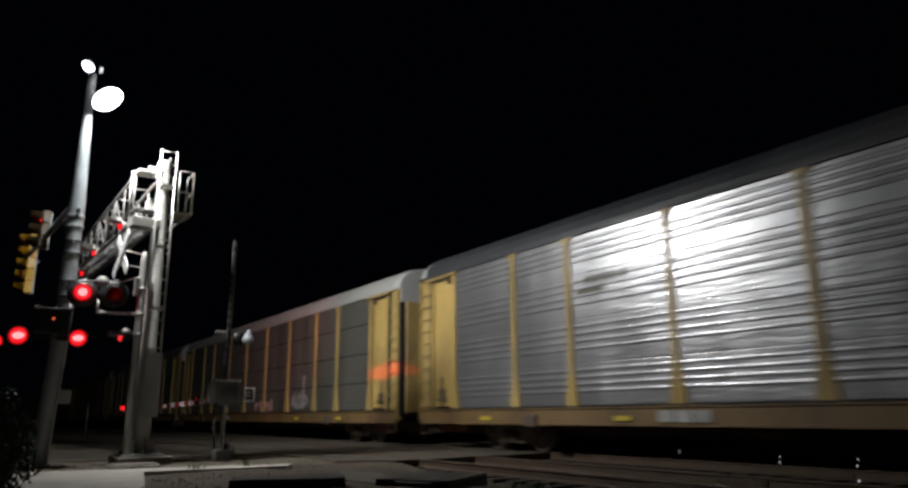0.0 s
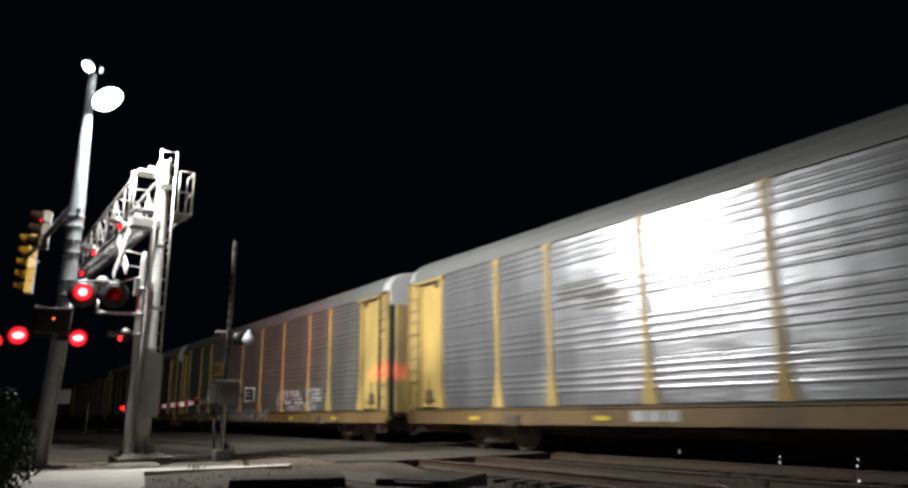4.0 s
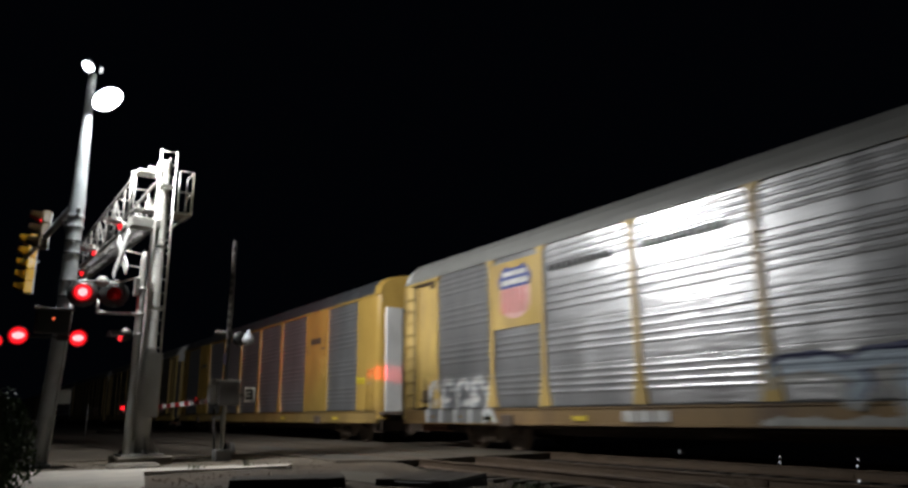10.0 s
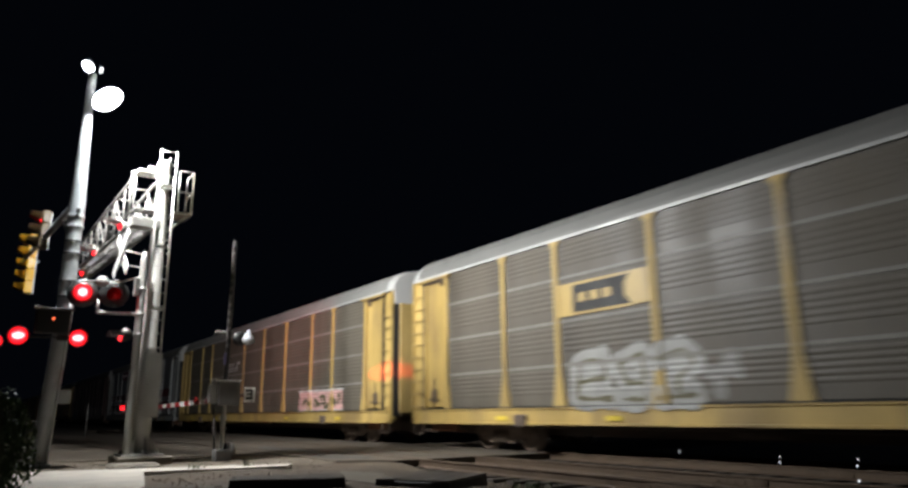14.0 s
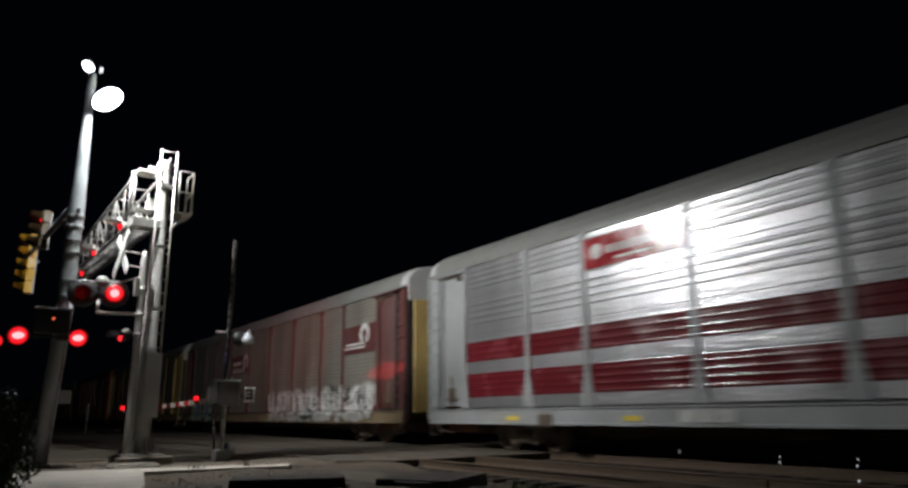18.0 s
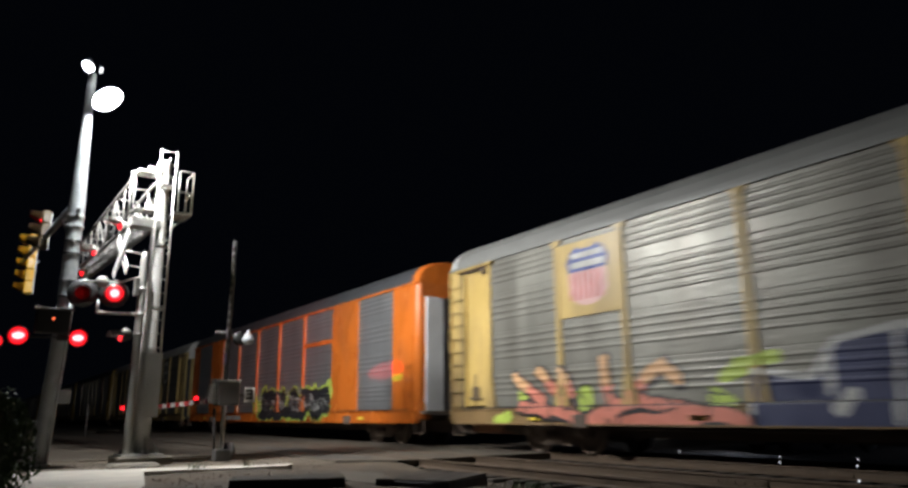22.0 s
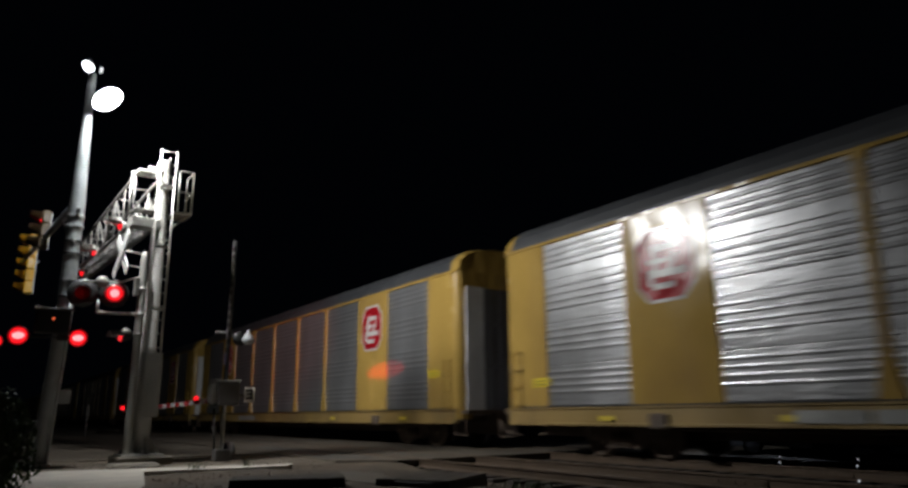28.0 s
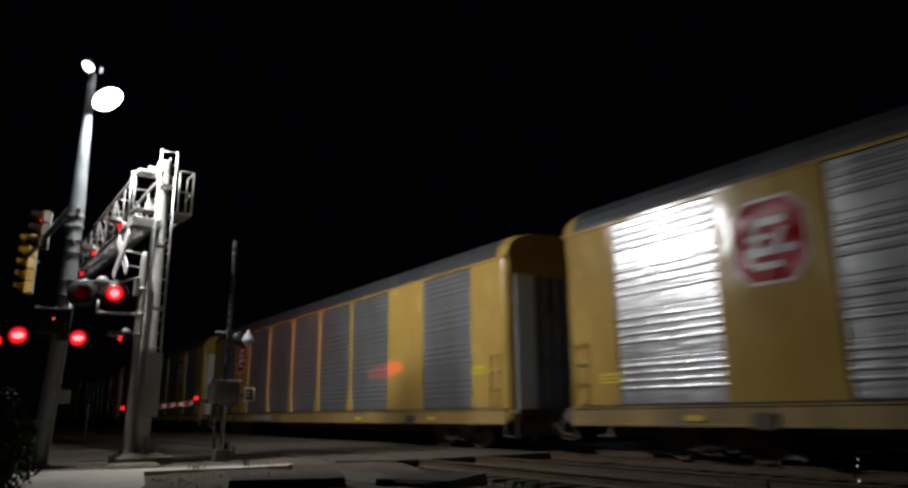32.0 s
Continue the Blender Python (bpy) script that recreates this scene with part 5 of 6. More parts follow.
sheet("pavement", [(-15.45, 0.3), (-14.25, 5.55), (-13.75, 5.25), (-13.95, 2.7), (-11.2, 2.2), (-8.0, 1.2), (-8.0, -1.2), (-13.0, -1.0)], -0.3, -0.02, CONCRETE, "pale concrete footpath by the masts", "pavement")
sheet("concrete_apron", [(-12.3, 5.7), (-11.3, 6.0), (-9.7, 5.5), (-9.6, 5.0), (-10.6, 4.95)], -0.3, -0.045, ASPHALT_PALE, "pale worn concrete patch", "pavement")


def patch(name, pts, z, material, label):
    return sheet(name, pts, z - 0.05, z, material, label, "road")


patch("tar_patch", [(-21.5, 7.2), (-16.6, 7.6), (-16.2, 8.0), (-19.2, 8.3), (-22.5, 7.9)], -0.008, ASPHALT_DARK, "black tar patch in the asphalt")
patch("tar_patch", [(-17.4, 6.75), (-15.4, 6.8), (-14.6, 7.4), (-15.0, 7.8), (-16.6, 7.4)], -0.008, ASPHALT_DARK, "black tar patch in the asphalt")
patch("pale_patch", [(-19.5, 8.9), (-15.0, 8.7), (-14.2, 9.4), (-18.0, 9.5)], -0.008, ASPHALT_PALE, "pale worn asphalt patch")
patch("pale_patch", [(-17.6, 6.65), (-16.5, 6.65), (-15.4, 7.9), (-15.9, 8.1)], -0.0075, ASPHALT_PALE, "pale worn asphalt patch")
patch("pale_patch", [(-34, 8.2), (-24, 9.2), (-23, 9.8), (-34, 9.0)], -0.008, ASPHALT_PALE, "pale worn asphalt patch")
patch("stop_line", [(-30, 5.4), (-20.5, 5.9), (-20.5, 6.25), (-30, 5.8)], -0.022, ASPHALT_PALE, "faded stop line on the asphalt")

# ballast bed, sleepers and rails of both tracks
def ballast(name, yc, seed):
    prof = [(-2.4, -0.36), (-1.75, -0.26), (-1.0, -0.225), (0, -0.23), (1.0, -0.225), (1.75, -0.26), (2.4, -0.36)]
    bm = bmesh.new()
    xs = [-14.3 + i * 0.4 for i in range(70)]
    rows = [[bm.verts.new((x, yc + y, z + 0.02 * noise.noise((x * 2, y * 2, seed)))) for y, z in prof] for x in xs]
    for a, b in zip(rows, rows[1:]):
        for i in range(len(prof) - 1):
            bm.faces.new((a[i], b[i], b[i + 1], a[i + 1])).smooth = True
    return tagged(part(name, bm, GRAVEL), "grey crushed stone track bed", "ballast", kind="structure")


NEAR_TRACK = 8.90
for yc, s in ((NEAR_TRACK, 1.0), (TRACK_Y, 4.0)):
    ballast("ballast_bed", yc, s)


def rail_bmesh(x0, x1):
    prof = [(-0.07, -0.17), (0.07, -0.17), (0.07, -0.155), (0.012, -0.13), (0.012, -0.035), (0.036, -0.028), (0.036, -0.006), (0.03, 0.0), (-0.03, 0.0), (-0.036, -0.006), (-0.036, -0.028), (-0.012, -0.035), (-0.012, -0.13), (-0.07, -0.155)]
    bm = bmesh.new()
    extrude_x(bm, prof, x0, x1)
    bm.normal_update()
    for f in bm.faces:
        if f.normal.z > 0.6 and f.calc_center_median().z > -0.02:
            f.material_index = 1
    return bm


def joint_bar_bmesh():
    """A bolted joint bar on either side of the web."""
    bm = boxes(((-0.45, -0.034, -0.135), (0.45, -0.013, -0.045)), ((-0.45, 0.013, -0.135), (0.45, 0.034, -0.045)), bevel=0.006)
    for k in range(6):
        tube(bm, (-0.375 + 0.15 * k, -0.048, -0.09), (-0.375 + 0.15 * k, -0.03, -0.09), 0.018, seg=6)
    return bm


RAIL_PIECE = share("rail_section", rail_bmesh(-5.97, 5.97), [RAIL, RAILTOP])
JOINT_BAR = share("joint_bar", joint_bar_bmesh(), RAIL)
for yc in (NEAR_TRACK, TRACK_Y):
    for side in (-0.7535, 0.7535):
        line = thing("rail", pose(0, yc + side, 0), "rusty steel rail with a polished head", "rail", "rails of the two tracks")
        for k in range(14):
            x = 23.0 - 11.95 * k
            add("rail_section", RAIL_PIECE, line, pose(x, 0, 0))
            if k:
                add("joint_bar", JOINT_BAR, line, pose(x + 5.975, 0, 0))
SLEEPER = None
r = random.Random(4)
for yc in (NEAR_TRACK, TRACK_Y):
    for k in range(36):
        x = -14.0 + k * 0.52
        m = pose(x, yc + r.uniform(-0.06, 0.06), -0.255, 0, 0, 90 + r.uniform(-1.5, 1.5))
        if SLEEPER is None:
            bm = boxes(((-1.30, -0.115, -0.09), (1.30, 0.115, 0.09)), bevel=0.012)
            SLEEPER = tagged(part("sleeper", bm, TIMBER, None, at=m), "dark weathered timber sleeper", "sleeper", "sleepers under the rails")
        else:
            copy_thing(SLEEPER, m)


def stones(name, n, seed, where, size, material, label, category):
    """Many small angular stones in one mesh."""
    rr = random.Random(seed)
    vs, fs = [], []
    base = [Vector(v).normalized() for v in ((1, 1, 1), (1, -1, -1), (-1, 1, -1), (-1, -1, 1), (0, 0, 1.4), (0.2, 1.3, 0), (1.3, 0, 0.2), (-1.2, 0.2, 0))]
    hull = ((0, 4, 6), (0, 6, 5), (0, 5, 4), (4, 3, 6), (6, 3, 1), (6, 1, 5), (5, 1, 2), (5, 2, 7), (4, 5, 7), (4, 7, 3), (7, 2, 3), (1, 3, 2))
    for _ in range(n):
        x, y, z = where(rr)
        q = Euler((rr.uniform(0, 6), rr.uniform(0, 6), rr.uniform(0, 6))).to_matrix()
        s = size * rr.uniform(0.5, 1.35)
        k = len(vs)
        vs.extend([tuple(Vector((x, y, z)) + q @ (b * s * rr.uniform(0.8, 1.1))) for b in base])
        fs.extend([tuple(k + i for i in f) for f in hull])
    me = bpy.data.meshes.new(name)
    me.from_pydata(vs, [], fs)
    me.materials.append(material)
    return tagged(new(name, me), label, category, kind="stuff")


STONE = surface("crushed_stone", (0.112, 0.088, 0.066), 0.95, 0.0, 0.35, 9.0, 40, 0.4)


def on_bed(rr):
    x = rr.uniform(-14.2, -2.0)
    y = rr.choice((rr.uniform(6.6, 7.9), rr.uniform(7.5, 10.4), rr.uniform(10.4, 11.6)))
    return x, y, -0.24 - 0.11 * max(0, (7.2 - y))


stones("ballast_stones", 7000, 5, on_bed, 0.032, STONE, "loose grey crushed ballast stones", "gravel")
stones("verge_gravel", 1800, 6, lambda q: (q.uniform(-14.5, -7), q.uniform(2.6, 6.1), -0.072 + q.uniform(-0.012, 0.012)), 0.015, STONE, "scattered gravel on the dirt verge", "gravel")
stones("island_gravel", 900, 7, lambda q: (q.uniform(-18.4, -14.6), q.uniform(1.8, 6.5), -0.055 + q.uniform(-0.012, 0.01)), 0.018, STONE, "scattered gravel round the masts", "gravel")


def timber_block(name, m, size, label):
    t = thing(name, m, label, "timber")
    bm = boxes(((-size[0] / 2, -size[1] / 2, 0), (size[0] / 2, size[1] / 2, size[2])), bevel=0.015)
    part("plank_cover", bm, RUBBER, t)
    for i in range(4):
        y = -size[1] / 2 + size[1] * (i + 0.5) / 4
        part("board", boxes(((-size[0] / 2 + 0.02 * (i % 3), y - size[1] / 8 + 0.006, size[2]), (size[0] / 2 - 0.03 * (i % 2), y + size[1] / 8 - 0.006, size[2] + 0.022)), bevel=0.004), TIMBER, t)
    return t


timber_block("timber_stack", pose(-10.20, 3.92, -0.09, 0, 0, 69), (1.57, 0.80, 0.14), "low dark stack of old timbers lying on the verge")
timber_block("timber_stack", pose(-9.30, 5.80, -0.15, 0, 0, 122), (1.40, 1.15, 0.17), "dark rubber-edged slab lying near the ballast")

# small glowing beads on stems, added for the white glints low by the far track
GLINT_GLOW = glowing("rail_glint_glow", (0.9, 0.95, 1.0), 0.8)
for x, y, z in ((-11.8, 14.3, 0.0), (-9.1, 14.15, 0.0), (-8.1, 12.57, 0.0), (-7.62, 14.38, 0.0), (-6.77, 12.74, 0.0), (-5.35, 10.06, 0.0)):
    mk = thing("marker_light", pose(x, y, z), "small glowing bead added for a white glint low between the rails", "marker light", "marker lights by the track")
    bm = bmesh.new()
    lathe(bm, [(0.03, -0.2), (0.03, -0.02), (0.022, -0.01), (0.0, -0.01)], None, 10)
    part("stem", bm, BLACK, mk)
    bm = bmesh.new()
    lathe(bm, [(0.014, -0.01), (0.016, 0.004), (0.010, 0.014), (0.0, 0.018)], None, 10)
    part("bulb", bm, GLINT_GLOW, mk)

# weeds at the edge of the ballast
def tuft_bmesh(seed, n=26, h=0.22, spread=0.16):
    rr = random.Random(seed)
    bm = bmesh.new()
    for _ in range(n):
        a, b = rr.uniform(0, 6.28), rr.uniform(0, spread)
        x, y = b * math.cos(a), b * math.sin(a)
        hh = h * rr.uniform(0.5, 1.2)
        dx, dy = rr.uniform(-0.09, 0.09), rr.uniform(-0.09, 0.09)
        w = 0.008
        t = rr.uniform(0, 3.14)
        ux, uy = w * math.cos(t), w * math.sin(t)
        v = [bm.verts.new(p) for p in ((x - ux, y - uy, 0), (x + ux, y + uy, 0), (x + dx * 0.5 + ux * 0.7, y + dy * 0.5 + uy * 0.7, hh * 0.6), (x + dx * 0.5 - ux * 0.7, y + dy * 0.5 - uy * 0.7, hh * 0.6), (x + dx * 1.4, y + dy * 1.4, hh))]
        bm.faces.new(v[:4])
        bm.faces.new((v[3], v[2], v[4]))
    return bm


TUFT = None
rr = random.Random(8)
for k in range(7):
    x, y = rr.uniform(-9.6, -6.0), rr.uniform(6.0, 7.3)
    if k > 4:
        x, y = rr.uniform(-14.8, -12), rr.uniform(2.9, 4.6)
    m = pose(x, y, -0.10 - 0.17 * min(1.0, max(0.0, (y - 6.1) / 1.1)), 0, 0, rr.uniform(0, 360))
    if TUFT is None:
        TUFT = tagged(part("weed_tuft", tuft_bmesh(2), GRASS, None, at=m), "small tuft of dark green weeds", "weed", "weeds on the verge")
    else:
        copy_thing(TUFT, m)

# ---- lamp pole with two floodlights and a signal arm ----
pole = thing("lamp_pole", pose(POLE.x, POLE.y, -0.03), "tall galvanized pole with two lit floodlights and a signal arm", "lamp pole")
SHAFT = pose(0, 0, 0)
bm = bmesh.new()
lathe(bm, [(0.0, 0), (0.165, 0), (0.162, 0.5), (0.160, 1.2), (0.160, 2.0), (0.160, 3.0), (0.160, 4.9), (0.162, 5.45), (0.150, 5.75), (0.100, 7.5), (0.085, 8.55), (0.0, 8.58)], SHAFT, 20)
for v in bm.verts:
    k = max(0.0, 1.0 - v.co.z / 3.2)
    v.co += Vector((-0.08, -0.16, 0)) * k ** 1.3
part("shaft", bm, POLE_GREY, pole)
for z in (4.35, 4.62, 4.95, 5.18, 3.42, 3.75):
    bm = bmesh.new()
    lathe(bm, [(0.15, z - 0.02), (0.182, z - 0.02), (0.182, z + 0.02), (0.15, z + 0.02)], SHAFT, 20)
    part("band_clamp", bm, BLACK if z < 4.9 else POLE_GREY, pole)
part("conduit", tubes(((0.07, -0.02, 0.0), (0.12, 0.07, 1.9), 0.028), ((0.12, 0.07, 1.9), (0.14, 0.09, 3.4), 0.028)), POLE_GREY, pole)
part("hand_hole_cover", boxes(((0.12, -0.02, 5.22), (0.20, 0.06, 5.33)), bevel=0.01), BLACK, pole)
part("base_flange", boxes(((-0.31, -0.39, -0.02), (0.15, 0.07, 0.05)), bevel=0.02), POLE_GREY, pole)
part("junction_box", boxes(((-0.12, 0.07, 1.22), (0.10, 0.29, 1.50)), bevel=0.015), POLE_GREY, pole, "grey metal junction box")


def floodlight(at, target, size, glow, owner):
    """A flood head with a glowing face, fixed to its pole by a yoke."""
    m = look(at - owner.matrix_basis.translation, Vector(target) - owner.matrix_basis.translation) @ Matrix.Diagonal((1.0, 1.50, 1, 1))
    bm = bmesh.new()
    lathe(bm, [(size * 0.25, 0.26), (size * 0.62, 0.18), (size, 0.05), (size * 1.04, 0.0), (size * 0.96, 0.0), (size * 0.94, 0.02)], m, 24)
    head = part("flood_head", bm, POLE_GREY, owner, "round floodlight head")
    bm = bmesh.new()
    lathe(bm, [(0.0, -size * 0.22), (size * 0.45, -size * 0.16), (size * 0.8, -size * 0.05), (size * 0.93, 0.018)], m, 24)
    part("flood_lens", bm, glow, head, "brightly lit white lens")
    p = m @ Vector((0, 0, 0.2))
    part("yoke", tubes((p, (0.0, 0.0, p.z - 0.05), 0.03)), POLE_GREY, owner)


floodlight(LAMP_A + Vector((-0.06, -0.08, -0.07)), (-13.4, 2.6, 0.0), 0.27, LAMP_GLOW, pole)
floodlight(LAMP_B + Vector((-0.06, -0.05, 0.02)), (-13.5, 0.2, 0.0), 0.12, LAMP_GLOW_SMALL, pole)
# no lamp: a cap with emission for the small bright spot by the heads
part("photocell", tubes(((0.02, 0.16, 8.62), (0.02, 0.16, 8.74), 0.035)), CAP_GLOW, pole, "small cap made to glow for a bright spot between the floodlights")

# signal arm
# signal yellow darkened to offset the near floodlight, so this head looks dimly lit
SIGNAL_YELLOW_DARK = surface("darkened_signal_yellow", (0.050, 0.031, 0.010), 0.5, 0.0, 0.15, 4, 30, 0.08)
A0, A1 = Vector((0, 0, 5.50)), Vector((-12.0, -0.57, 6.18))
bm = bmesh.new()
tube(bm, A0, A1, 0.10, 0.055, 12)
part("signal_arm", bm, POLE_GREY, pole)
part("arm_brace", tubes((Vector((0, 0, 4.55)), Vector((-1.6, -0.12, 5.42)), 0.035)), POLE_GREY, pole)


def signal_head(at, facing, sections, housing, lit=None, scale=1.0, label=""):
    """A column of hooded lamp sections, facing along facing (degrees about z from -y)."""
    t = thing("traffic_signal", pose(*at, 0, 0, facing), label, "traffic signal", "signals on the arm")
    h = 0.345 * scale
    for k in range(sections):
        z = (sections / 2 - k - 0.5) * h
        bm = boxes(((-0.17 * scale, -0.02, z - h * 0.48), (0.17 * scale, 0.19 * scale, z + h * 0.48)), bevel=0.02)
        sec = part("section", bm, housing, t)
        bm = bmesh.new()
        n = 14
        inner, outer = [], []
        for i in range(n + 1):
            a = radians(-40 + 260 * i / n)
            dx, dz = math.cos(a) * 0.15 * scale, math.sin(a) * 0.15 * scale
            cut = 0.26 if math.sin(a) > -0.2 else 0.12
            inner.append(bm.verts.new((dx, -0.02, z + dz)))
            outer.append(bm.verts.new((dx * 1.03, -0.02 - cut * scale, z + dz * 1.03 - 0.015)))
        for i in range(n):
            bm.faces.new((inner[i], inner[i + 1], outer[i + 1], outer[i])).smooth = True
        bmesh.ops.solidify(bm, geom=list(bm.faces), thickness=0.006)
        part("visor", bm, housing, sec)
        bm = bmesh.new()
        lathe(bm, [(0.0, 0.035), (0.08 * scale, 0.025), (0.135 * scale, 0.0)], pose(0, -0.02, z, 90), 16)
        part("lens", bm, RED_GLOW if lit == k else BLACK, sec)
    bm = bmesh.new()
    box(bm, (-0.03, 0.19 * scale, -sections * h / 2), (0.03, 0.23 * scale, sections * h / 2))
    tube(bm, (0, 0.21 * scale, 0.1), (0, 0.30 * scale, 0.1), 0.03)
    part("mounting_bar", bm, POLE_GREY, t)
    return t


signal_head((-22.2, 1.06, 5.98), 6, 3, SIGNAL_YELLOW_DARK, 0, 1.05, "yellow three-section traffic signal showing red on its arm")
signal_head((-28.0, 1.07, 6.07), 2, 5, SIGNAL_YELLOW, None, 1.2, "yellow hooded traffic signal hanging on its arm")

# red beacons and dark signal box on the lamp pole
def hooded_lamp(name, owner, at, facing, radius, lens, label="", hood=True, disc=0.0):
    """A round lamp: housing, lens and a hood over it; faces along facing (degrees about z from +x)."""
    m = pose(*at, 0, 0, facing) @ pose(0, 0, 0, 0, 90, 0)
    bm = bmesh.new()
    lathe(bm, [(0.0, -0.16), (radius * 0.6, -0.15), (radius * 1.02, -0.05), (radius * 1.05, 0.0), (radius * 0.98, 0.0), (radius * 0.95, -0.015)], m, 20)
    house = part(name, bm, BLACK, owner, label)
    bm = bmesh.new()
    lathe(bm, [(0.0, 0.012), (radius * 0.5, 0.008), (radius * 0.95, -0.008)], m, 20)
    part("lens", bm, RED_RIM if lens is RED_CORE else lens, house, "red glass lens")
    if lens is RED_CORE:
        bm = bmesh.new()
        lathe(bm, [(0.0, 0.014), (radius * 0.5, 0.012), (radius * 0.78, 0.002)], m, 18)
        part("reflector_glow", bm, RED_GLOW, house, "bright red middle of the lens")
        bm = bmesh.new()
        lathe(bm, [(0.0, 0.020), (radius * 0.35, 0.018), (radius * 0.52, 0.010)], m @ Matrix.Diagonal((0.8, 1.12, 1, 1)), 18)
        part("lamp_filament", bm, lens, house, "white-hot centre of the lamp")
    if hood:
        bm = bmesh.new()
        a_, b_ = [], []
        for i in range(13):
            a = radians(180 * i / 12 - 0)
            y, z = math.cos(a) * radius * 1.05, math.sin(a) * radius * 1.05
            f = pose(*at, 0, 0, facing)
            a_.append(bm.verts.new(f @ Vector((0.0, y, z))))
            b_.append(bm.verts.new(f @ Vector((0.24, y * 1.03, z * 1.0 - 0.02))))
        for i in range(12):
            bm.faces.new((a_[i], a_[i + 1], b_[i + 1], b_[i])).smooth = True
        bmesh.ops.solidify(bm, geom=list(bm.faces), thickness=0.005)
        part("hood", bm, BLACK, house)
    if disc:
        bm = bmesh.new()
        lathe(bm, [(radius, -0.03), (disc, -0.02), (disc, -0.028), (radius, -0.04)], m, 28)
        part("target_disc", bm, BLACK, house, "round black backing disc")
    return house


beacon = thing("red_beacon_pair", pose(-16.72, 1.43, 2.52), "pair of lit red lamps either side of a dark signal box", "signal")
part("cross_bar", tubes(((0, -0.85, -0.02), (0, 0.32, 0.02), 0.025)), BLACK, beacon)
hooded_lamp("left_lamp", beacon, (0.05, -0.785, 0.0), -12, 0.19, RED_CORE, hood=False)
hooded_lamp("right_lamp", beacon, (0.05, 0.285, 0.0), -12, 0.18, RED_CORE, hood=False)
hooded_lamp("outer_lamp", beacon, (-0.05, -1.16, -0.12), -12, 0.14, RED_CORE, hood=False)
part("clamp", boxes(((-0.36, -0.1, -0.06), (0.02, 0.1, 0.06)), bevel=0.01), BLACK, beacon)
pedbox = thing("pedestrian_signal", pose(-16.62, 1.20, 2.82), "dark boxed pedestrian signal with a small orange light", "signal")
part("case", boxes(((-0.14, -0.30, -0.24), (0.10, 0.34, 0.24)), bevel=0.025), BLACK, pedbox)
part("brim", boxes(((0.0, -0.34, 0.24), (0.26, 0.38, 0.262)), bevel=0.004), BLACK, pedbox)
bm = bmesh.new()
lathe(bm, [(0.0, 0.01), (0.03, 0.0)], pose(0.10, 0.02, 0.06, 0, 90, 0), 12)
part("hand_light", bm, AMBER_FAINT, pedbox)

# ---- signal mast with cantilever truss ----
MX, MY = -16.66, 3.09
mast = thing("cantilever_mast", pose(MX, MY, 0.0), "silver-painted cantilever signal mast on a concrete base", "signal mast")
bm = bmesh.new()
lathe(bm, [(0.0, 0.13), (0.20, 0.13), (0.19, 2.3), (0.165, 2.35), (0.155, 6.6), (0.11, 6.66), (0.0, 6.68)], None, 22)
part("column", bm, STEEL_PAINT, mast)
for k in range(6):
    a = 2 * math.pi * k / 6 + 0.3
    bm = bmesh.new()
    c, s = math.cos(a), math.sin(a)
    p = [(0.18, 0.55), (0.40, 0.17), (0.18, 0.17)]
    va = [bm.verts.new((c * q - s * 0.012, s * q + c * 0.012, z)) for q, z in p]
    vb = [bm.verts.new((c * q + s * 0.012, s * q - c * 0.012, z)) for q, z in p]
    bm.faces.new(va)
    bm.faces.new(vb[::-1])
    for i in range(3):
        bm.faces.new((va[i], vb[i], vb[(i + 1) % 3], va[(i + 1) % 3]))
    part("gusset", bm, STEEL_PAINT, mast)
part("base_plate", boxes(((-0.42, -0.42, 0.13), (0.42, 0.42, 0.17)), bevel=0.008), STEEL_PAINT, mast)
for k in range(8):
    a = 2 * math.pi * k / 8
    part("anchor_bolt", tubes(((0.37 * math.cos(a), 0.37 * math.sin(a), 0.17), (0.37 * math.cos(a), 0.37 * math.sin(a), 0.25), 0.025), seg=6), STEEL_PAINT, mast)
base = tagged(part("concrete_base", boxes(((-0.55, -0.50, -0.25), (0.55, 0.58, 0.13)), bevel=0.03), OLD_CONCRETE, None, at=pose(MX, MY, 0)), "square concrete foundation block under the mast", "foundation", kind="structure")
step = tagged(part("concrete_step", boxes(((-0.35, -0.62, -0.25), (0.35, 0.30, 0.03)), bevel=0.05), OLD_CONCRETE, None, at=pose(MX + 1.0, MY - 0.1, 0)), "low concrete step before the mast foundation", "foundation", kind="structure")

ladder = thing("mast_ladder", pose(MX + 0.36, MY, 0), "silver steel ladder fixed up the mast", "ladder")
for y in (-0.15, 0.19):
    part("ladder_rail", tubes(((0, y, 2.25), (0, y, 6.82), 0.022), seg=8), STEEL_PAINT, ladder)
for k in range(16):
    z = 2.36 + 0.295 * k
    part("rung", tubes(((0, -0.15, z), (0, 0.19, z), 0.014), seg=6), STEEL_PAINT, ladder)
for z in (3.2, 4.6, 6.0):
    part("standoff", boxes(((-0.22, -0.08, z - 0.02), (0.0, 0.20, z + 0.02))), STEEL_PAINT, ladder)
part("ladder_guard", boxes(((-0.01, -0.08, 0.9), (0.015, 0.24, 2.25)), bevel=0.005), STEEL_PAINT, ladder, "plain steel climbing guard plate")

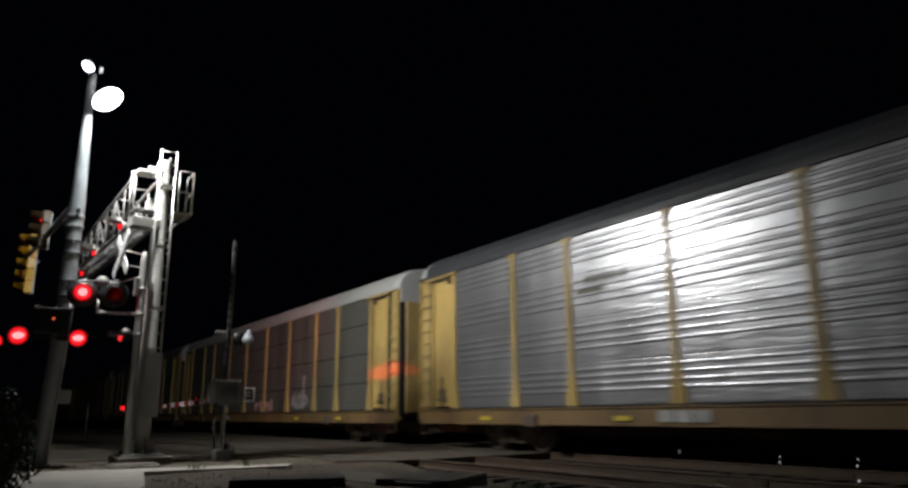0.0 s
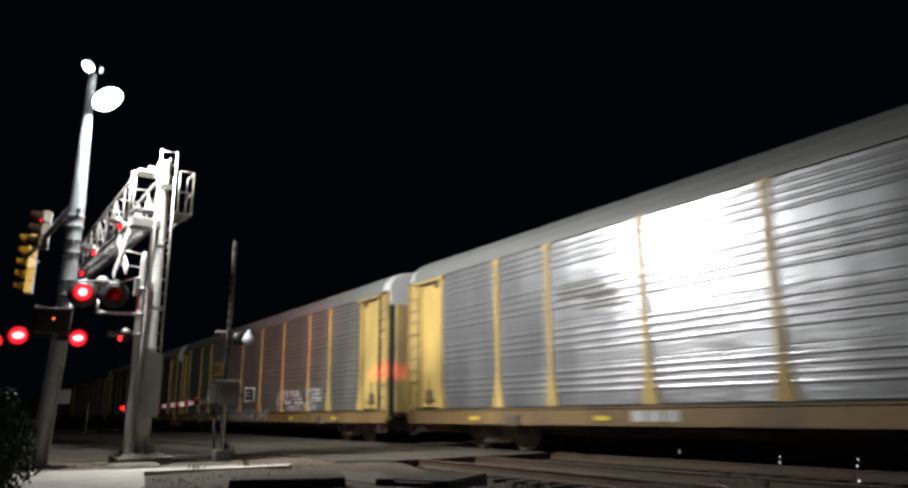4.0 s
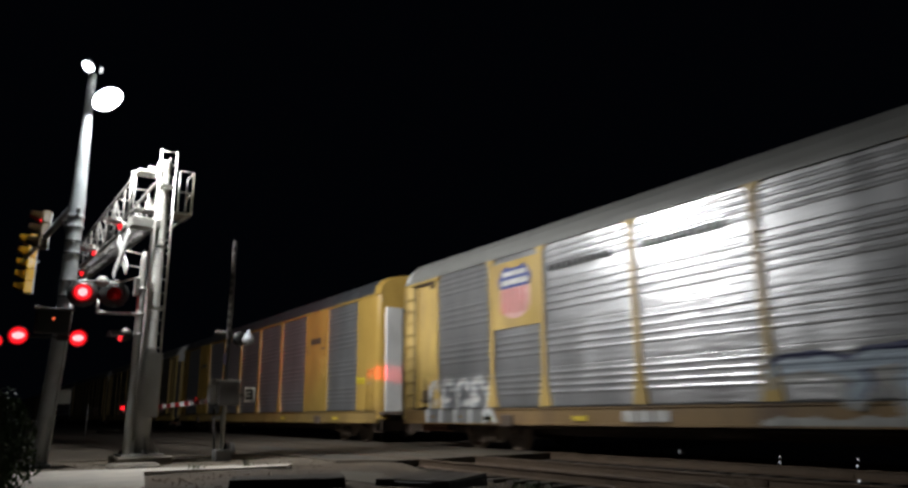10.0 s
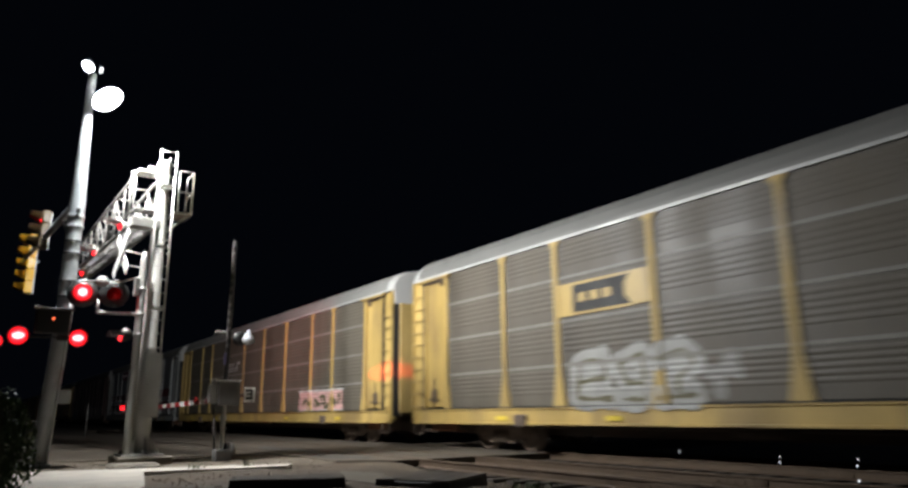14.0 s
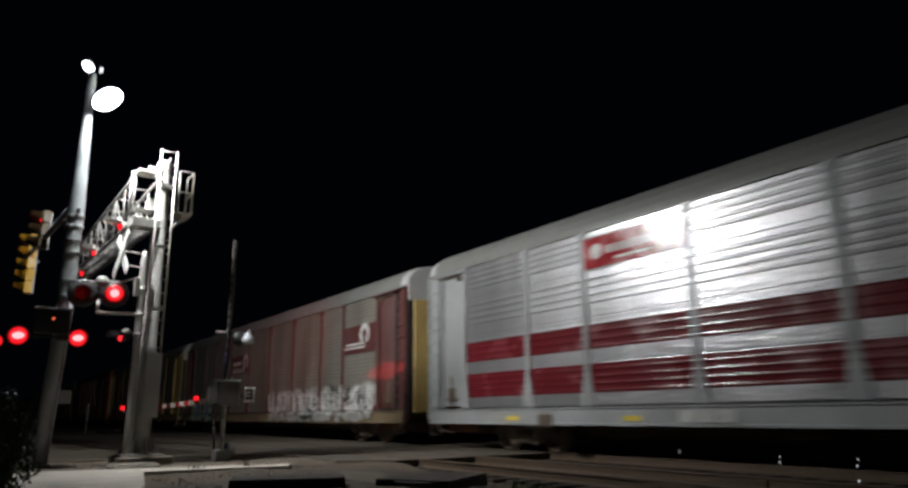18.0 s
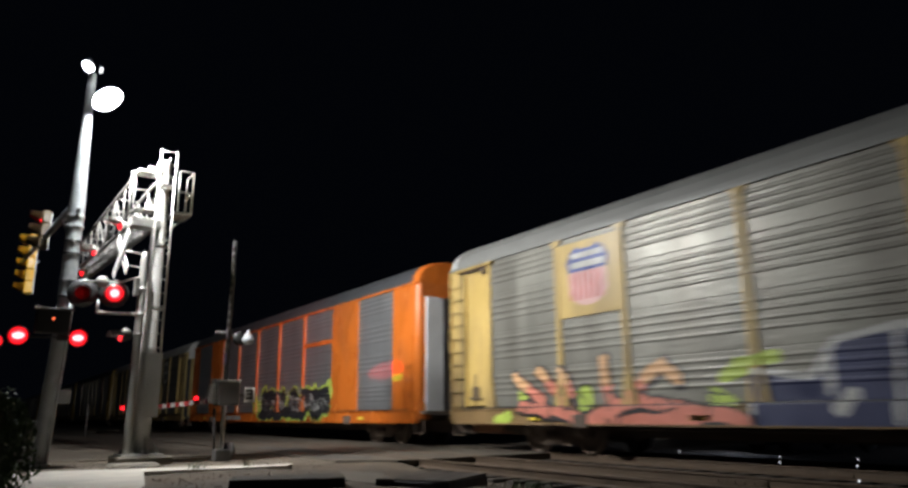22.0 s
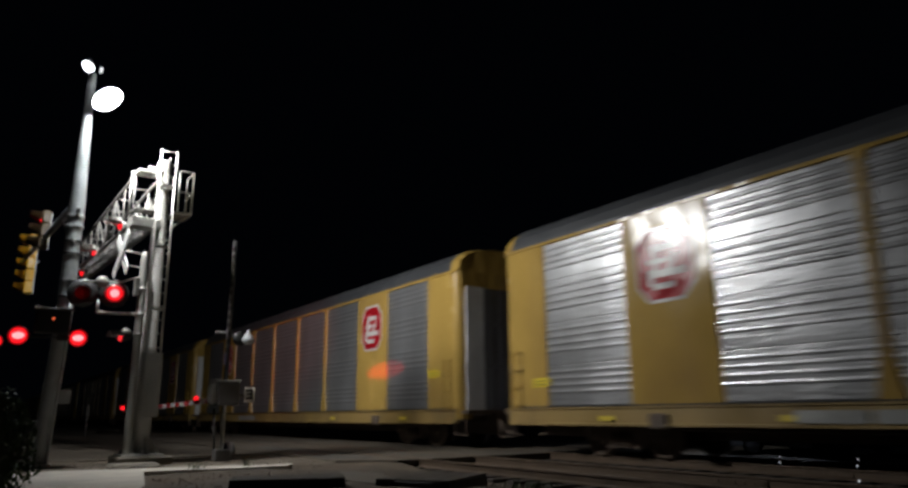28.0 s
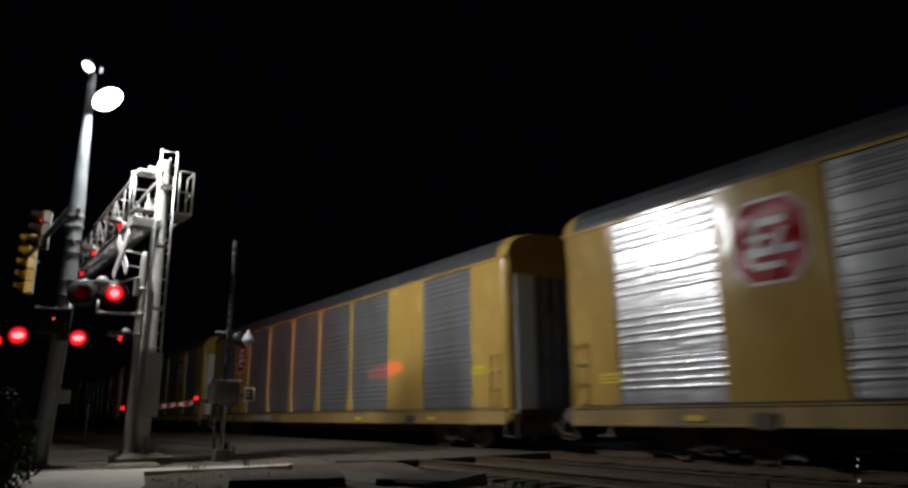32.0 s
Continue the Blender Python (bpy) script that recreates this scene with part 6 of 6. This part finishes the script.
plat = thing("service_platform", pose(MX, MY, 0), "small railed service platform beside the mast top", "platform")
part("deck", boxes(((-0.35, 0.22, 5.38), (0.35, 0.62, 5.42)), bevel=0.006), STEEL_PAINT, plat)
for x, y in ((-0.3, 0.30), (0.3, 0.30), (0.3, 0.60), (-0.3, 0.60)):
    part("rail_post", tubes(((x, y, 5.42), (x, y, 6.40), 0.022), seg=8), STEEL_PAINT, plat)
for z in (5.90, 6.40):
    part("guard_rail", tubes(((0.3, 0.30, z), (0.3, 0.60, z), 0.02), seg=8), STEEL_PAINT, plat)
    part("guard_rail", tubes(((-0.3, 0.60, z), (0.3, 0.60, z), 0.02), seg=8), STEEL_PAINT, plat)
part("deck_bracket", tubes(((0, 0.15, 5.0), (0.2, 0.55, 5.38), 0.025), seg=8), STEEL_PAINT, plat)

T0 = Vector((MX - 0.15, MY - 0.30, 0))
TD = Vector((-6.9, -0.42, 0)).normalized()
truss = thing("cantilever_truss", Matrix.Translation(T0) @ Matrix.Rotation(math.atan2(TD.y, TD.x), 4, "Z"), "grey lattice truss reaching out over the road", "truss")
L = 7.4
ZB, ZT, ZE = 5.12, 6.28, 5.80
def top_z(s):
    return ZT + (ZE - ZT) * s / L
for y in (-0.26, 0.26):
    part("top_chord", tubes(((-0.1, y, ZT), (L, y, ZE), 0.038)), TRUSS_GREY, truss)
    part("bottom_chord", tubes(((-0.1, y, ZB), (L, y, ZB), 0.045)), TRUSS_GREY, truss)
    for k in range(9):
        s = L * k / 8
        part("upright", tubes(((s, y, ZB), (s, y, top_z(s)), 0.022), seg=6), TRUSS_GREY, truss)
        if k < 8:
            s2 = L * (k + 1) / 8
            part("diagonal", tubes(((s, y, ZB if k % 2 else top_z(s)), (s2, y, top_z(s2) if k % 2 else ZB), 0.02), seg=6), TRUSS_GREY, truss)
for k in range(9):
    s = L * k / 8
    part("cross_tie", tubes(((s, -0.26, ZB), (s, 0.26, ZB), 0.02), seg=6), TRUSS_GREY, truss)
    part("cross_tie", tubes(((s, -0.26, top_z(s)), (s, 0.26, top_z(s)), 0.02), seg=6), TRUSS_GREY, truss)
walkway = part("walkway", boxes(((0.3, -0.22, ZB + 0.03), (L - 0.1, -0.20, ZB + 0.07)), ((0.3, 0.20, ZB + 0.03), (L - 0.1, 0.22, ZB + 0.07)), ((0.3, -0.01, ZB + 0.03), (L - 0.1, 0.01, ZB + 0.05))), TRUSS_GREY, truss, "open grating walkway")
for k in range(58):
    part("grating_bar", boxes(((0.34 + 0.12 * k, -0.20, ZB + 0.05), (0.375 + 0.12 * k, 0.20, ZB + 0.065))), TRUSS_GREY, walkway)
part("mast_collar", boxes(((-0.38, -0.28, ZB - 0.12), (0.0, 0.34, ZB + 0.10)), bevel=0.015), STEEL_PAINT, truss)
part("mast_collar", boxes(((-0.38, -0.10, ZT - 0.03), (0.0, 0.30, ZT + 0.05)), bevel=0.015), STEEL_PAINT, truss)
part("shelf_plate", boxes(((-0.3, -0.38, ZB + 0.3), (0.10, 0.30, ZB + 0.32))), STEEL_PAINT, truss)
part("shelf_rail", tubes(((0.26, -0.36, ZT + 0.12), (-0.30, -0.34, ZT + 0.12), 0.024), ((-0.30, -0.34, ZT + 0.12), (-0.34, 0.1, ZT + 0.12), 0.024), seg=8), STEEL_PAINT, truss)
part("shelf_rail", tubes(((0.26, -0.36, ZT - 0.16), (-0.30, -0.34, ZT - 0.16), 0.020), seg=8), STEEL_PAINT, truss)
for x, y, top in ((0.26, -0.36, 0.14), (0.26, 0.28, 0.14), (-0.10, -0.40, 0.38)):
    part("shelf_post", tubes(((x, y, ZB + 0.3), (x, y, ZT + top), 0.026), seg=8), STEEL_PAINT, truss)
part("shelf_rail", tubes(((-0.10, -0.40, ZT + 0.38), (-0.42, -0.34, ZT + 0.38), 0.022), seg=8), STEEL_PAINT, truss)
part("shelf_rail", tubes(((0.26, -0.36, ZT + 0.14), (0.26, 0.28, ZT + 0.14), 0.022), seg=8), STEEL_PAINT, truss)
part("relay_box", boxes(((-0.20, -0.36, ZB + 0.32), (0.04, 0.0, ZB + 0.60)), bevel=0.015), STEEL_PAINT, truss)

# pairs of flashers under the truss
for px, py, pz in ((-17.55, 2.39, 5.21), (-20.35, 2.22, 5.10), (-22.55, 2.21, 4.93)):
    tf = thing("truss_flasher", pose(px, py, pz), "pair of hooded crossing lamps hung from the truss, glowing red inside", "crossing lamp", "crossing lamps on the truss")
    part("hanger", tubes(((0.0, 0.36, 0.35), (0.0, 0.10, 0.0), 0.022), ((0, 0.10, 0), (0, 0.10, 0.12), 0.05)), STEEL_PAINT, tf)
    for dx, dz, fc in ((0.12, 0.0, -70), (-0.25, 0.16, -100)):
        m = pose(dx, 0.0, dz, 0, 0, fc) @ pose(0, 0, 0, 0, 90, 0)
        bm = bmesh.new()
        lathe(bm, [(0.0, -0.15), (0.07, -0.14), (0.11, -0.04), (0.115, 0.0), (0.105, 0.0)], m, 16)
        hs = part("lamp_housing", bm, STEEL_PAINT, tf)
        bm = bmesh.new()
        lathe(bm, [(0.0, 0.02), (0.06, 0.012), (0.10, -0.005)], m, 16)
        part("lens", bm, RED_GLOW if dx > 0 else RED_FAINT, hs, "red glass lens")
        bm = bmesh.new()
        a_, b_ = [], []
        f = pose(dx, 0, dz, 0, 0, fc)
        for i in range(11):
            a = radians(180 * i / 10)
            y, z = math.cos(a) * 0.115, math.sin(a) * 0.115
            a_.append(bm.verts.new(f @ Vector((0.0, y, z))))
            b_.append(bm.verts.new(f @ Vector((0.32, y * 1.05, z))))
        for i in range(10):
            bm.faces.new((a_[i], a_[i + 1], b_[i + 1], b_[i])).smooth = True
        bmesh.ops.solidify(bm, geom=list(bm.faces), thickness=0.005)
        part("hood", bm, STEEL_PAINT, hs)

# ---- crossing post with crossbuck and flashers ----
cpost = thing("crossing_post", pose(-16.40, 2.81, 0.0), "white crossing signal post with a crossbuck sign and brackets", "crossing signal")
bm = bmesh.new()
lathe(bm, [(0.0, 0.0), (0.085, 0.0), (0.085, 0.5), (0.075, 4.28), (0.04, 4.42), (0.0, 4.45)], None, 14)
part("post", bm, STEEL_PAINT, cpost)
part("footing", boxes(((-0.14, -0.14, 0.10), (0.14, 0.14, 0.16)), bevel=0.01), STEEL_PAINT, cpost)
for z, lean in ((4.28, 1), (4.28, -1)):
    bm = boxes(((-0.61, -0.012 + lean * 0.014, -0.10), (0.61, 0.012 + lean * 0.014, 0.10)), bevel=0.004)
    part("crossbuck_blade", bm, WHITE, cpost, "white crossbuck blade", at=pose(-0.05, -0.46, 4.34, 0, 0, 7) @ pose(0, 0, 0, 0, lean * 45, 0))
for z in (4.12, 4.42):
    part("blade_bracket", tubes(((0, 0, z - 0.05), (-0.05, -0.53, z), 0.014), seg=6), STEEL_PAINT, cpost)
part("lower_arm", tubes(((0, 0, 3.06), (-0.1, -0.81, 3.06), 0.034)), STEEL_PAINT, cpost)
part("arm_upright", tubes(((-0.1, -0.81, 3.04), (-0.12, -0.81, 3.32), 0.03)), STEEL_PAINT, cpost)
part("upper_arm", tubes(((-0.1, -0.41, 3.74), (-0.2, -1.17, 3.70), 0.022)), STEEL_PAINT, cpost)
part("arm_link", tubes(((0, 0, 3.9), (-0.1, -0.43, 3.73), 0.018)), STEEL_PAINT, cpost)
bm = bmesh.new()
lathe(bm, [(0, -0.03), (0.12, -0.03), (0.13, 0.0), (0.12, 0.03), (0, 0.03)], pose(-0.14, -0.77, 3.72, 0, 90, 0), 18)
part("cable_hub", bm, STEEL_PAINT, cpost, at=pose(0, 0, 0))
part("terminal_box", boxes(((-0.08, -0.16, 3.45), (0.08, -0.07, 3.85)), bevel=0.01), STEEL_PAINT, cpost)
for z in (3.06, 2.63, 3.6):
    bm = bmesh.new()
    lathe(bm, [(0.08, z - 0.04), (0.10, z - 0.04), (0.10, z + 0.04), (0.08, z + 0.04)], None, 14)
    part("clamp_ring", bm, STEEL_PAINT, cpost)

BLINKERS = []


def flasher(at, facing, first, label):
    """A crossing lamp: target disc, housing, hood, red lens, and a glowing disc that swings edge-on to go dark."""
    t = thing("crossing_flasher", pose(*at, 0, 0, facing), label, "crossing lamp", "flashing crossing lamps")
    h = hooded_lamp("housing", t, (0, 0, 0), 0, 0.15, RED_LENS, "black lamp housing", True, 0.30)
    bm = bmesh.new()
    lathe(bm, [(0.0, -0.001), (0.19, -0.001), (0.19, 0.001), (0.148, 0.001)], pose(0, 0, 0, 0, 90, 0), 22, 2)
    lathe(bm, [(0.148, 0.001), (0.088, 0.001)], pose(0, 0, 0, 0, 90, 0), 22)
    lathe(bm, [(0.088, 0.001), (0.0, 0.001)], pose(0, 0, 0, 0, 90, 0), 22, 1)
    core = part("lamp_disc", bm, [RED_GLOW, RED_CORE, RED_RIM], t, "glowing red lamp disc", at=pose(0.20, 0, -0.01))
    BLINKERS.append((core, first, -89.8 if first else 88.1))
    return t


flasher((-16.62, 1.70, 3.46), -6, 1, "round crossing lamp with a black disc, flashing red")
flasher((-16.58, 2.30, 3.48), -6, 0, "round crossing lamp with a black disc, flashing red in turn")
low = thing("lower_flasher", pose(-16.45, 2.50, 2.60), "pair of side-on crossing lamps on the post", "crossing lamp")
part("bracket", tubes(((0.05, 0.2, 0.03), (0.0, -0.12, 0.03), 0.025)), STEEL_PAINT, low)
for y, fc in ((0.05, -100), (-0.02, -75)):
    hh = hooded_lamp("lamp_housing", low, (0.0, y, 0.0 if fc < -90 else -0.02), fc, 0.115, RED_FAINT)
bm = bmesh.new()
lathe(bm, [(0.0, 0.09), (0.05, 0.085), (0.11, 0.03), (0.12, -0.02), (0.0, -0.03)], pose(0.02, 0.08, 0.06), 14)
part("bell_cap", bm, STEEL_PAINT, low)

PURPLE = surface("faded_purple_plastic", (0.035, 0.028, 0.06), 0.5, 0.0, 0.2, 4, 30, 0.05)
# ---- crossing gate ----
gate = thing("crossing_gate", pose(-16.62, 4.80, 0.0), "crossing gate machine on a post with its striped arm down", "crossing gate")
part("post", tubes(((0, 0, 0.0), (0, 0, 1.68), 0.055)), STEEL_PAINT, gate)
part("post_base", boxes(((-0.16, -0.16, -0.05), (0.16, 0.18, 0.20)), bevel=0.02), TRUSS_GREY, gate)
part("cable_boot", tubes(((-0.1, -0.12, 0.0), (-0.06, -0.20, 1.1), 0.03)), TRUSS_GREY, gate)
bm = bmesh.new()
lathe(bm, [(0, -0.05), (0.17, -0.05), (0.19, 0.0), (0.17, 0.05), (0, 0.05)], pose(0.05, 0.16, 0.19, 90, 0, 20), 18)
part("counterweight_disc", bm, TRUSS_GREY, gate)
# dark grey front, paler side cover: the lit left side is put into the colours
part("machine_case", boxes(((-0.22, -0.20, 1.15), (0.20, 0.29, 1.68)), bevel=0.03), TRUSS_GREY, gate, "grey gate machine case")
part("case_lid", boxes(((-0.24, -0.22, 1.68), (0.22, 0.31, 1.715)), bevel=0.01), STEEL_PAINT, gate)
part("side_cover", boxes(((-0.16, -0.36, 1.20), (0.16, -0.21, 1.62)), bevel=0.03), STEEL_PAINT, gate)
part("hub", tubes(((0.0, -0.25, 1.60), (0.0, -0.25, 1.74), 0.07)), STEEL_PAINT, gate)
part("notice_plate", boxes(((0.12, 0.40, 1.22), (0.135, 0.66, 1.56)), bevel=0.004), WHITE, gate, "white notice plate")
part("plate_bracket", boxes(((0.0, 0.28, 1.35), (0.12, 0.42, 1.41))), TRUSS_GREY, gate)
for z0, z1, y0, y1 in ((1.46, 1.51, 0.43, 0.58), (1.38, 1.42, 0.46, 0.56), (1.28, 1.35, 0.43, 0.60), (1.35, 1.48, 0.55, 0.59)):
    part("plate_bar", boxes(((0.135, y0, z0), (0.139, y1, z1))), BLACK, gate)
part("mast_tube", tubes(((0, 0.0, 1.65), (0.0, 0.02, 4.97), 0.052)), BLACK, gate, "dark upright mast tube")
for k in range(13):
    z = 2.45 + 0.19 * k
    part("reflective_band", boxes(((0.035, -0.045, z), (0.062, 0.005, z + 0.085)), bevel=0.004), TRUSS_GREY, gate)
part("mast_crossarm", tubes(((0, -0.30, 2.80), (0, 0.36, 2.76), 0.022)), TRUSS_GREY, gate)
part("cable_clip", boxes(((0.04, -0.09, 2.05), (0.09, -0.02, 2.32)), bevel=0.01), PURPLE, gate, "faded purple cable sleeve")
bm = bmesh.new()
lathe(bm, [(0.0, -0.02), (0.16, -0.02), (0.17, 0.0), (0.10, 0.05), (0.0, 0.06)], pose(0.08, 0.24, 2.66, 0, 90, 0), 20)
part("back_disc", bm, BLACK, gate)
bm = bmesh.new()
lathe(bm, [(0.0, 0.22), (0.04, 0.21), (0.045, 0.15), (0.09, 0.11), (0.15, 0.0), (0.155, -0.06), (0.09, -0.13), (0.0, -0.14)], pose(0.12, 0.42, 2.66), 18)
part("bell", bm, POLE_GREY, gate, "pale crossing bell")
ARM0, ARM1 = Vector((-0.05, -0.28, 1.26)), Vector((-9.6, -0.55, 1.10))
NARM = 22
for k in range(NARM):
    a, b = ARM0.lerp(ARM1, k / NARM), ARM0.lerp(ARM1, (k + 1) / NARM - 0.0008)
    part("arm_stripe", boxes(((min(a.x, b.x), a.y - 0.02, a.z - 0.055), (max(a.x, b.x), a.y + 0.02, a.z + 0.055))), WHITE if k % 2 else RED_SHEET, gate)
part("tip_light", tubes((ARM1 + Vector((0.06, -0.02, 0.05)), ARM1 + Vector((0.06, -0.02, 0.16)), 0.06)), RED_GLOW, gate, "small steady red tip light")
part("arm_light_socket", tubes((ARM0.lerp(ARM1, 0.13) + Vector((0, 0, 0.05)), ARM0.lerp(ARM1, 0.13) + Vector((0, 0, 0.10)), 0.05)), RED_LENS, gate)
bm = bmesh.new()
lathe(bm, [(0.0, 0.001), (0.055, 0.001), (0.055, -0.001), (0.0, -0.001)], pose(0, 0, 0, 0, 90, 0), 16)
ARM_LIGHT = part("arm_light", bm, RED_GLOW, gate, "flashing red arm light", at=Matrix.Translation(ARM0.lerp(ARM1, 0.13) + Vector((0.07, 0.0, 0.10))))
BLINKERS.append((ARM_LIGHT, 0, 76.0))

tagged(part("marker_post", tubes(((0, 0, -0.05), (0, 0, 1.55), 0.035)), TRUSS_GREY, None, at=pose(-42, 5.15, 0)), "thin grey marker post across the road", "post")

# ---- bush ----
bush = thing("bush", pose(-9.1, -0.08, -0.1), "dense dark leafy bush by the footpath", "bush")
rr = random.Random(12)
bm = bmesh.new()
for k in range(9):
    a = rr.uniform(0, 6.28)
    tip = Vector((0.45 * math.cos(a), 0.45 * math.sin(a), rr.uniform(0.7, 1.2)))
    tube(bm, (0.05 * math.cos(a), 0.05 * math.sin(a), 0), tip, 0.02, 0.006, 6)
part("stems", bm, BARK, bush)
vs, fs = [], []
for k in range(7000):
    a, u = rr.uniform(0, 6.28), rr.uniform(-0.75, 1)
    d = Vector((math.cos(a) * math.sqrt(1 - u * u), math.sin(a) * math.sqrt(1 - u * u), u))
    lump = 1 + 0.22 * noise.noise(d * 2.2) + 0.12 * noise.noise(d * 6)
    q = d * lump * rr.uniform(0.72, 1.0)
    c = Vector((q.x * 0.70, q.y * 0.74, 0.70 + q.z * 0.74))
    if c.z < 0.03:
        continue
    R = Euler((rr.uniform(0, 6.3), rr.uniform(0, 6.3), rr.uniform(0, 6.3))).to_matrix()
    s = rr.uniform(0.022, 0.045)
    k0 = len(vs)
    for p in ((-s, 0, 0), (0, -s * 0.45, 0.006), (s * 1.1, 0, 0), (0, s * 0.45, 0.006)):
        vs.append(tuple(c + R @ Vector(p)))
    fs.append((k0, k0 + 1, k0 + 2, k0 + 3))
me = bpy.data.meshes.new("leaves")
me.from_pydata(vs, [], fs)
me.materials.append(FOLIAGE)
lv = new("leaves", me)
lv.parent = bush
tagged(lv, kind="stuff")

# ---- vehicles' lights and a lamp beyond the train ----
def headlamp_car(x, y, turn, label):
    """A dark car standing beyond the tracks with its headlights on."""
    t = thing("waiting_car", pose(x, y, -0.30, 0, 0, turn), label, "car", "cars waiting beyond the train")
    bm = bmesh.new()
    side = [(-2.1, 0.25), (-2.15, 0.70), (-1.6, 0.92), (-0.9, 1.40), (0.6, 1.42), (1.2, 0.98), (2.0, 0.86), (2.15, 0.55), (2.1, 0.25)]
    a = [bm.verts.new((px, -0.85, pz)) for px, pz in side]
    b = [bm.verts.new((px, 0.85, pz)) for px, pz in side]
    n = len(side)
    for i in range(n):
        bm.faces.new((a[i], a[(i + 1) % n], b[(i + 1) % n], b[i]))
    bm.faces.new(a[::-1])
    bm.faces.new(b)
    part("body", bm, BLACK, t)
    for wx in (-1.3, 1.3):
        for wy in (-0.84, 0.84):
            bm = bmesh.new()
            lathe(bm, [(0, -0.1), (0.26, -0.1), (0.32, -0.06), (0.32, 0.06), (0.26, 0.1), (0, 0.1)], pose(wx, wy, 0.32, 90), 16)
            part("wheel", bm, RUBBER, t)
    for wy in (-0.6, 0.6):
        bm = bmesh.new()
        lathe(bm, [(0.0, 0.02), (0.07, 0.015), (0.115, 0.0)], pose(2.13, wy, 0.62, 0, 90, 0), 14)
        part("headlight", bm, WHITE_GLOW, t, "lit white headlight")
    return t


WAITING = [(headlamp_car(-13.55, 20.95, -114, "dark car drawing up beyond the train with headlights on"), ((0.0, 60), (10.0, 50), (19.0, 14), (20.4, 5.0), (22.4, 0.9), (24.0, 0.15), (26.0, 0.0), (32.0, 0.0))),
           (headlamp_car(-10.96, 20.95, -114, "dark car stopping second beyond the train with headlights on"), ((0.0, 60), (10.0, 50), (21.0, 16), (22.6, 4.0), (24.0, 0.3), (26.0, 0.0), (32.0, 0.0)))]
sl = thing("street_lamp", pose(-14.0, 33.0, -0.1), "distant street lamp with a bright white head", "street lamp")
part("pole", tubes(((0, 0, 0), (0, 0, 8.9), 0.08, 0.05)), POLE_GREY, sl)
part("arm", tubes(((0, 0, 8.8), (0.2, -1.0, 9.0), 0.03)), POLE_GREY, sl)
bm = bmesh.new()
lathe(bm, [(0, 0.05), (0.08, 0.04), (0.11, 0.0), (0.09, -0.04), (0.0, -0.06)], pose(0.2, -1.1, 8.95), 16)
part("lamp_head", bm, WHITE_GLOW, sl, "bright lamp head")


def blink_rows(home, first, turn):
    """Lit while facing out, dark while edge-on; two lamps take turns."""
    period, start = 1.237, 0.49
    lit, dark = home, home @ pose(0, 0, 0, 0, 0, turn)
    phase = start + (period / 2 if first else 0.0)
    rows, k = [], -2
    on0 = ((0.0 - phase) % period) < period / 2
    rows.append((0.0, lit if on0 else dark))
    while True:
        t = phase + k * period / 2
        k += 1
        if t < 0.1:
            continue
        if t > 31.9:
            break
        now_on = ((t + 0.02 - phase) % period) < period / 2
        at = math.ceil(t * FPS) / FPS
        rows.append((at - 1 / FPS, dark if now_on else lit))
        rows.append((at, lit if now_on else dark))
    rows.append((32.0, rows[-1][1]))
    return rows


def wagon_x(n, t):
    return float(np.interp(t, [r[0] for r in TRAVEL], [r[1] for r in TRAVEL])) - along(n)


def rolling_rows(n):
    """Times and wheel angles: the wheels are keyed at every step while their wagon passes the crossing."""
    times = [k / FPS for k in range(32 * FPS + 1)]
    near = [t for t in times if -48.0 < wagon_x(n, t) < 14.0]
    if len(near) < 2:
        return []
    rows = [(t, math.degrees(wagon_x(n, t) / 0.46)) for t in near]
    if near[0] > 0:
        rows.insert(0, (0.0, rows[0][1]))
    if near[-1] < 32.0:
        rows.append((32.0, rows[-1][1]))
    return rows


def motions():
    turns = {n: rolling_rows(n) for n in CARS}
    for n, side, wheel in WHEELS:
        home = Matrix.Translation(wheel.matrix_basis.translation)
        if turns[n]:
            walk(wheel, [(t, home @ Matrix.Rotation(radians(a % 360), 4, "Y") @ Matrix.Rotation(radians(side), 4, "Z")) for t, a in turns[n]])
    for n, c in CARS.items():
        d = along(n)
        walk(c, [(t, pose(x - d, TRACK_Y, 0)) for t, x in TRAVEL])
    for waiting, rows in WAITING:
        home = waiting.matrix_basis.copy()
        walk(waiting, [(t, home @ pose(-back, 0, 0)) for t, back in rows])
    for disc_ob, first, turn in BLINKERS:
        walk(disc_ob, blink_rows(disc_ob.matrix_basis.copy(), first, turn))


motions()
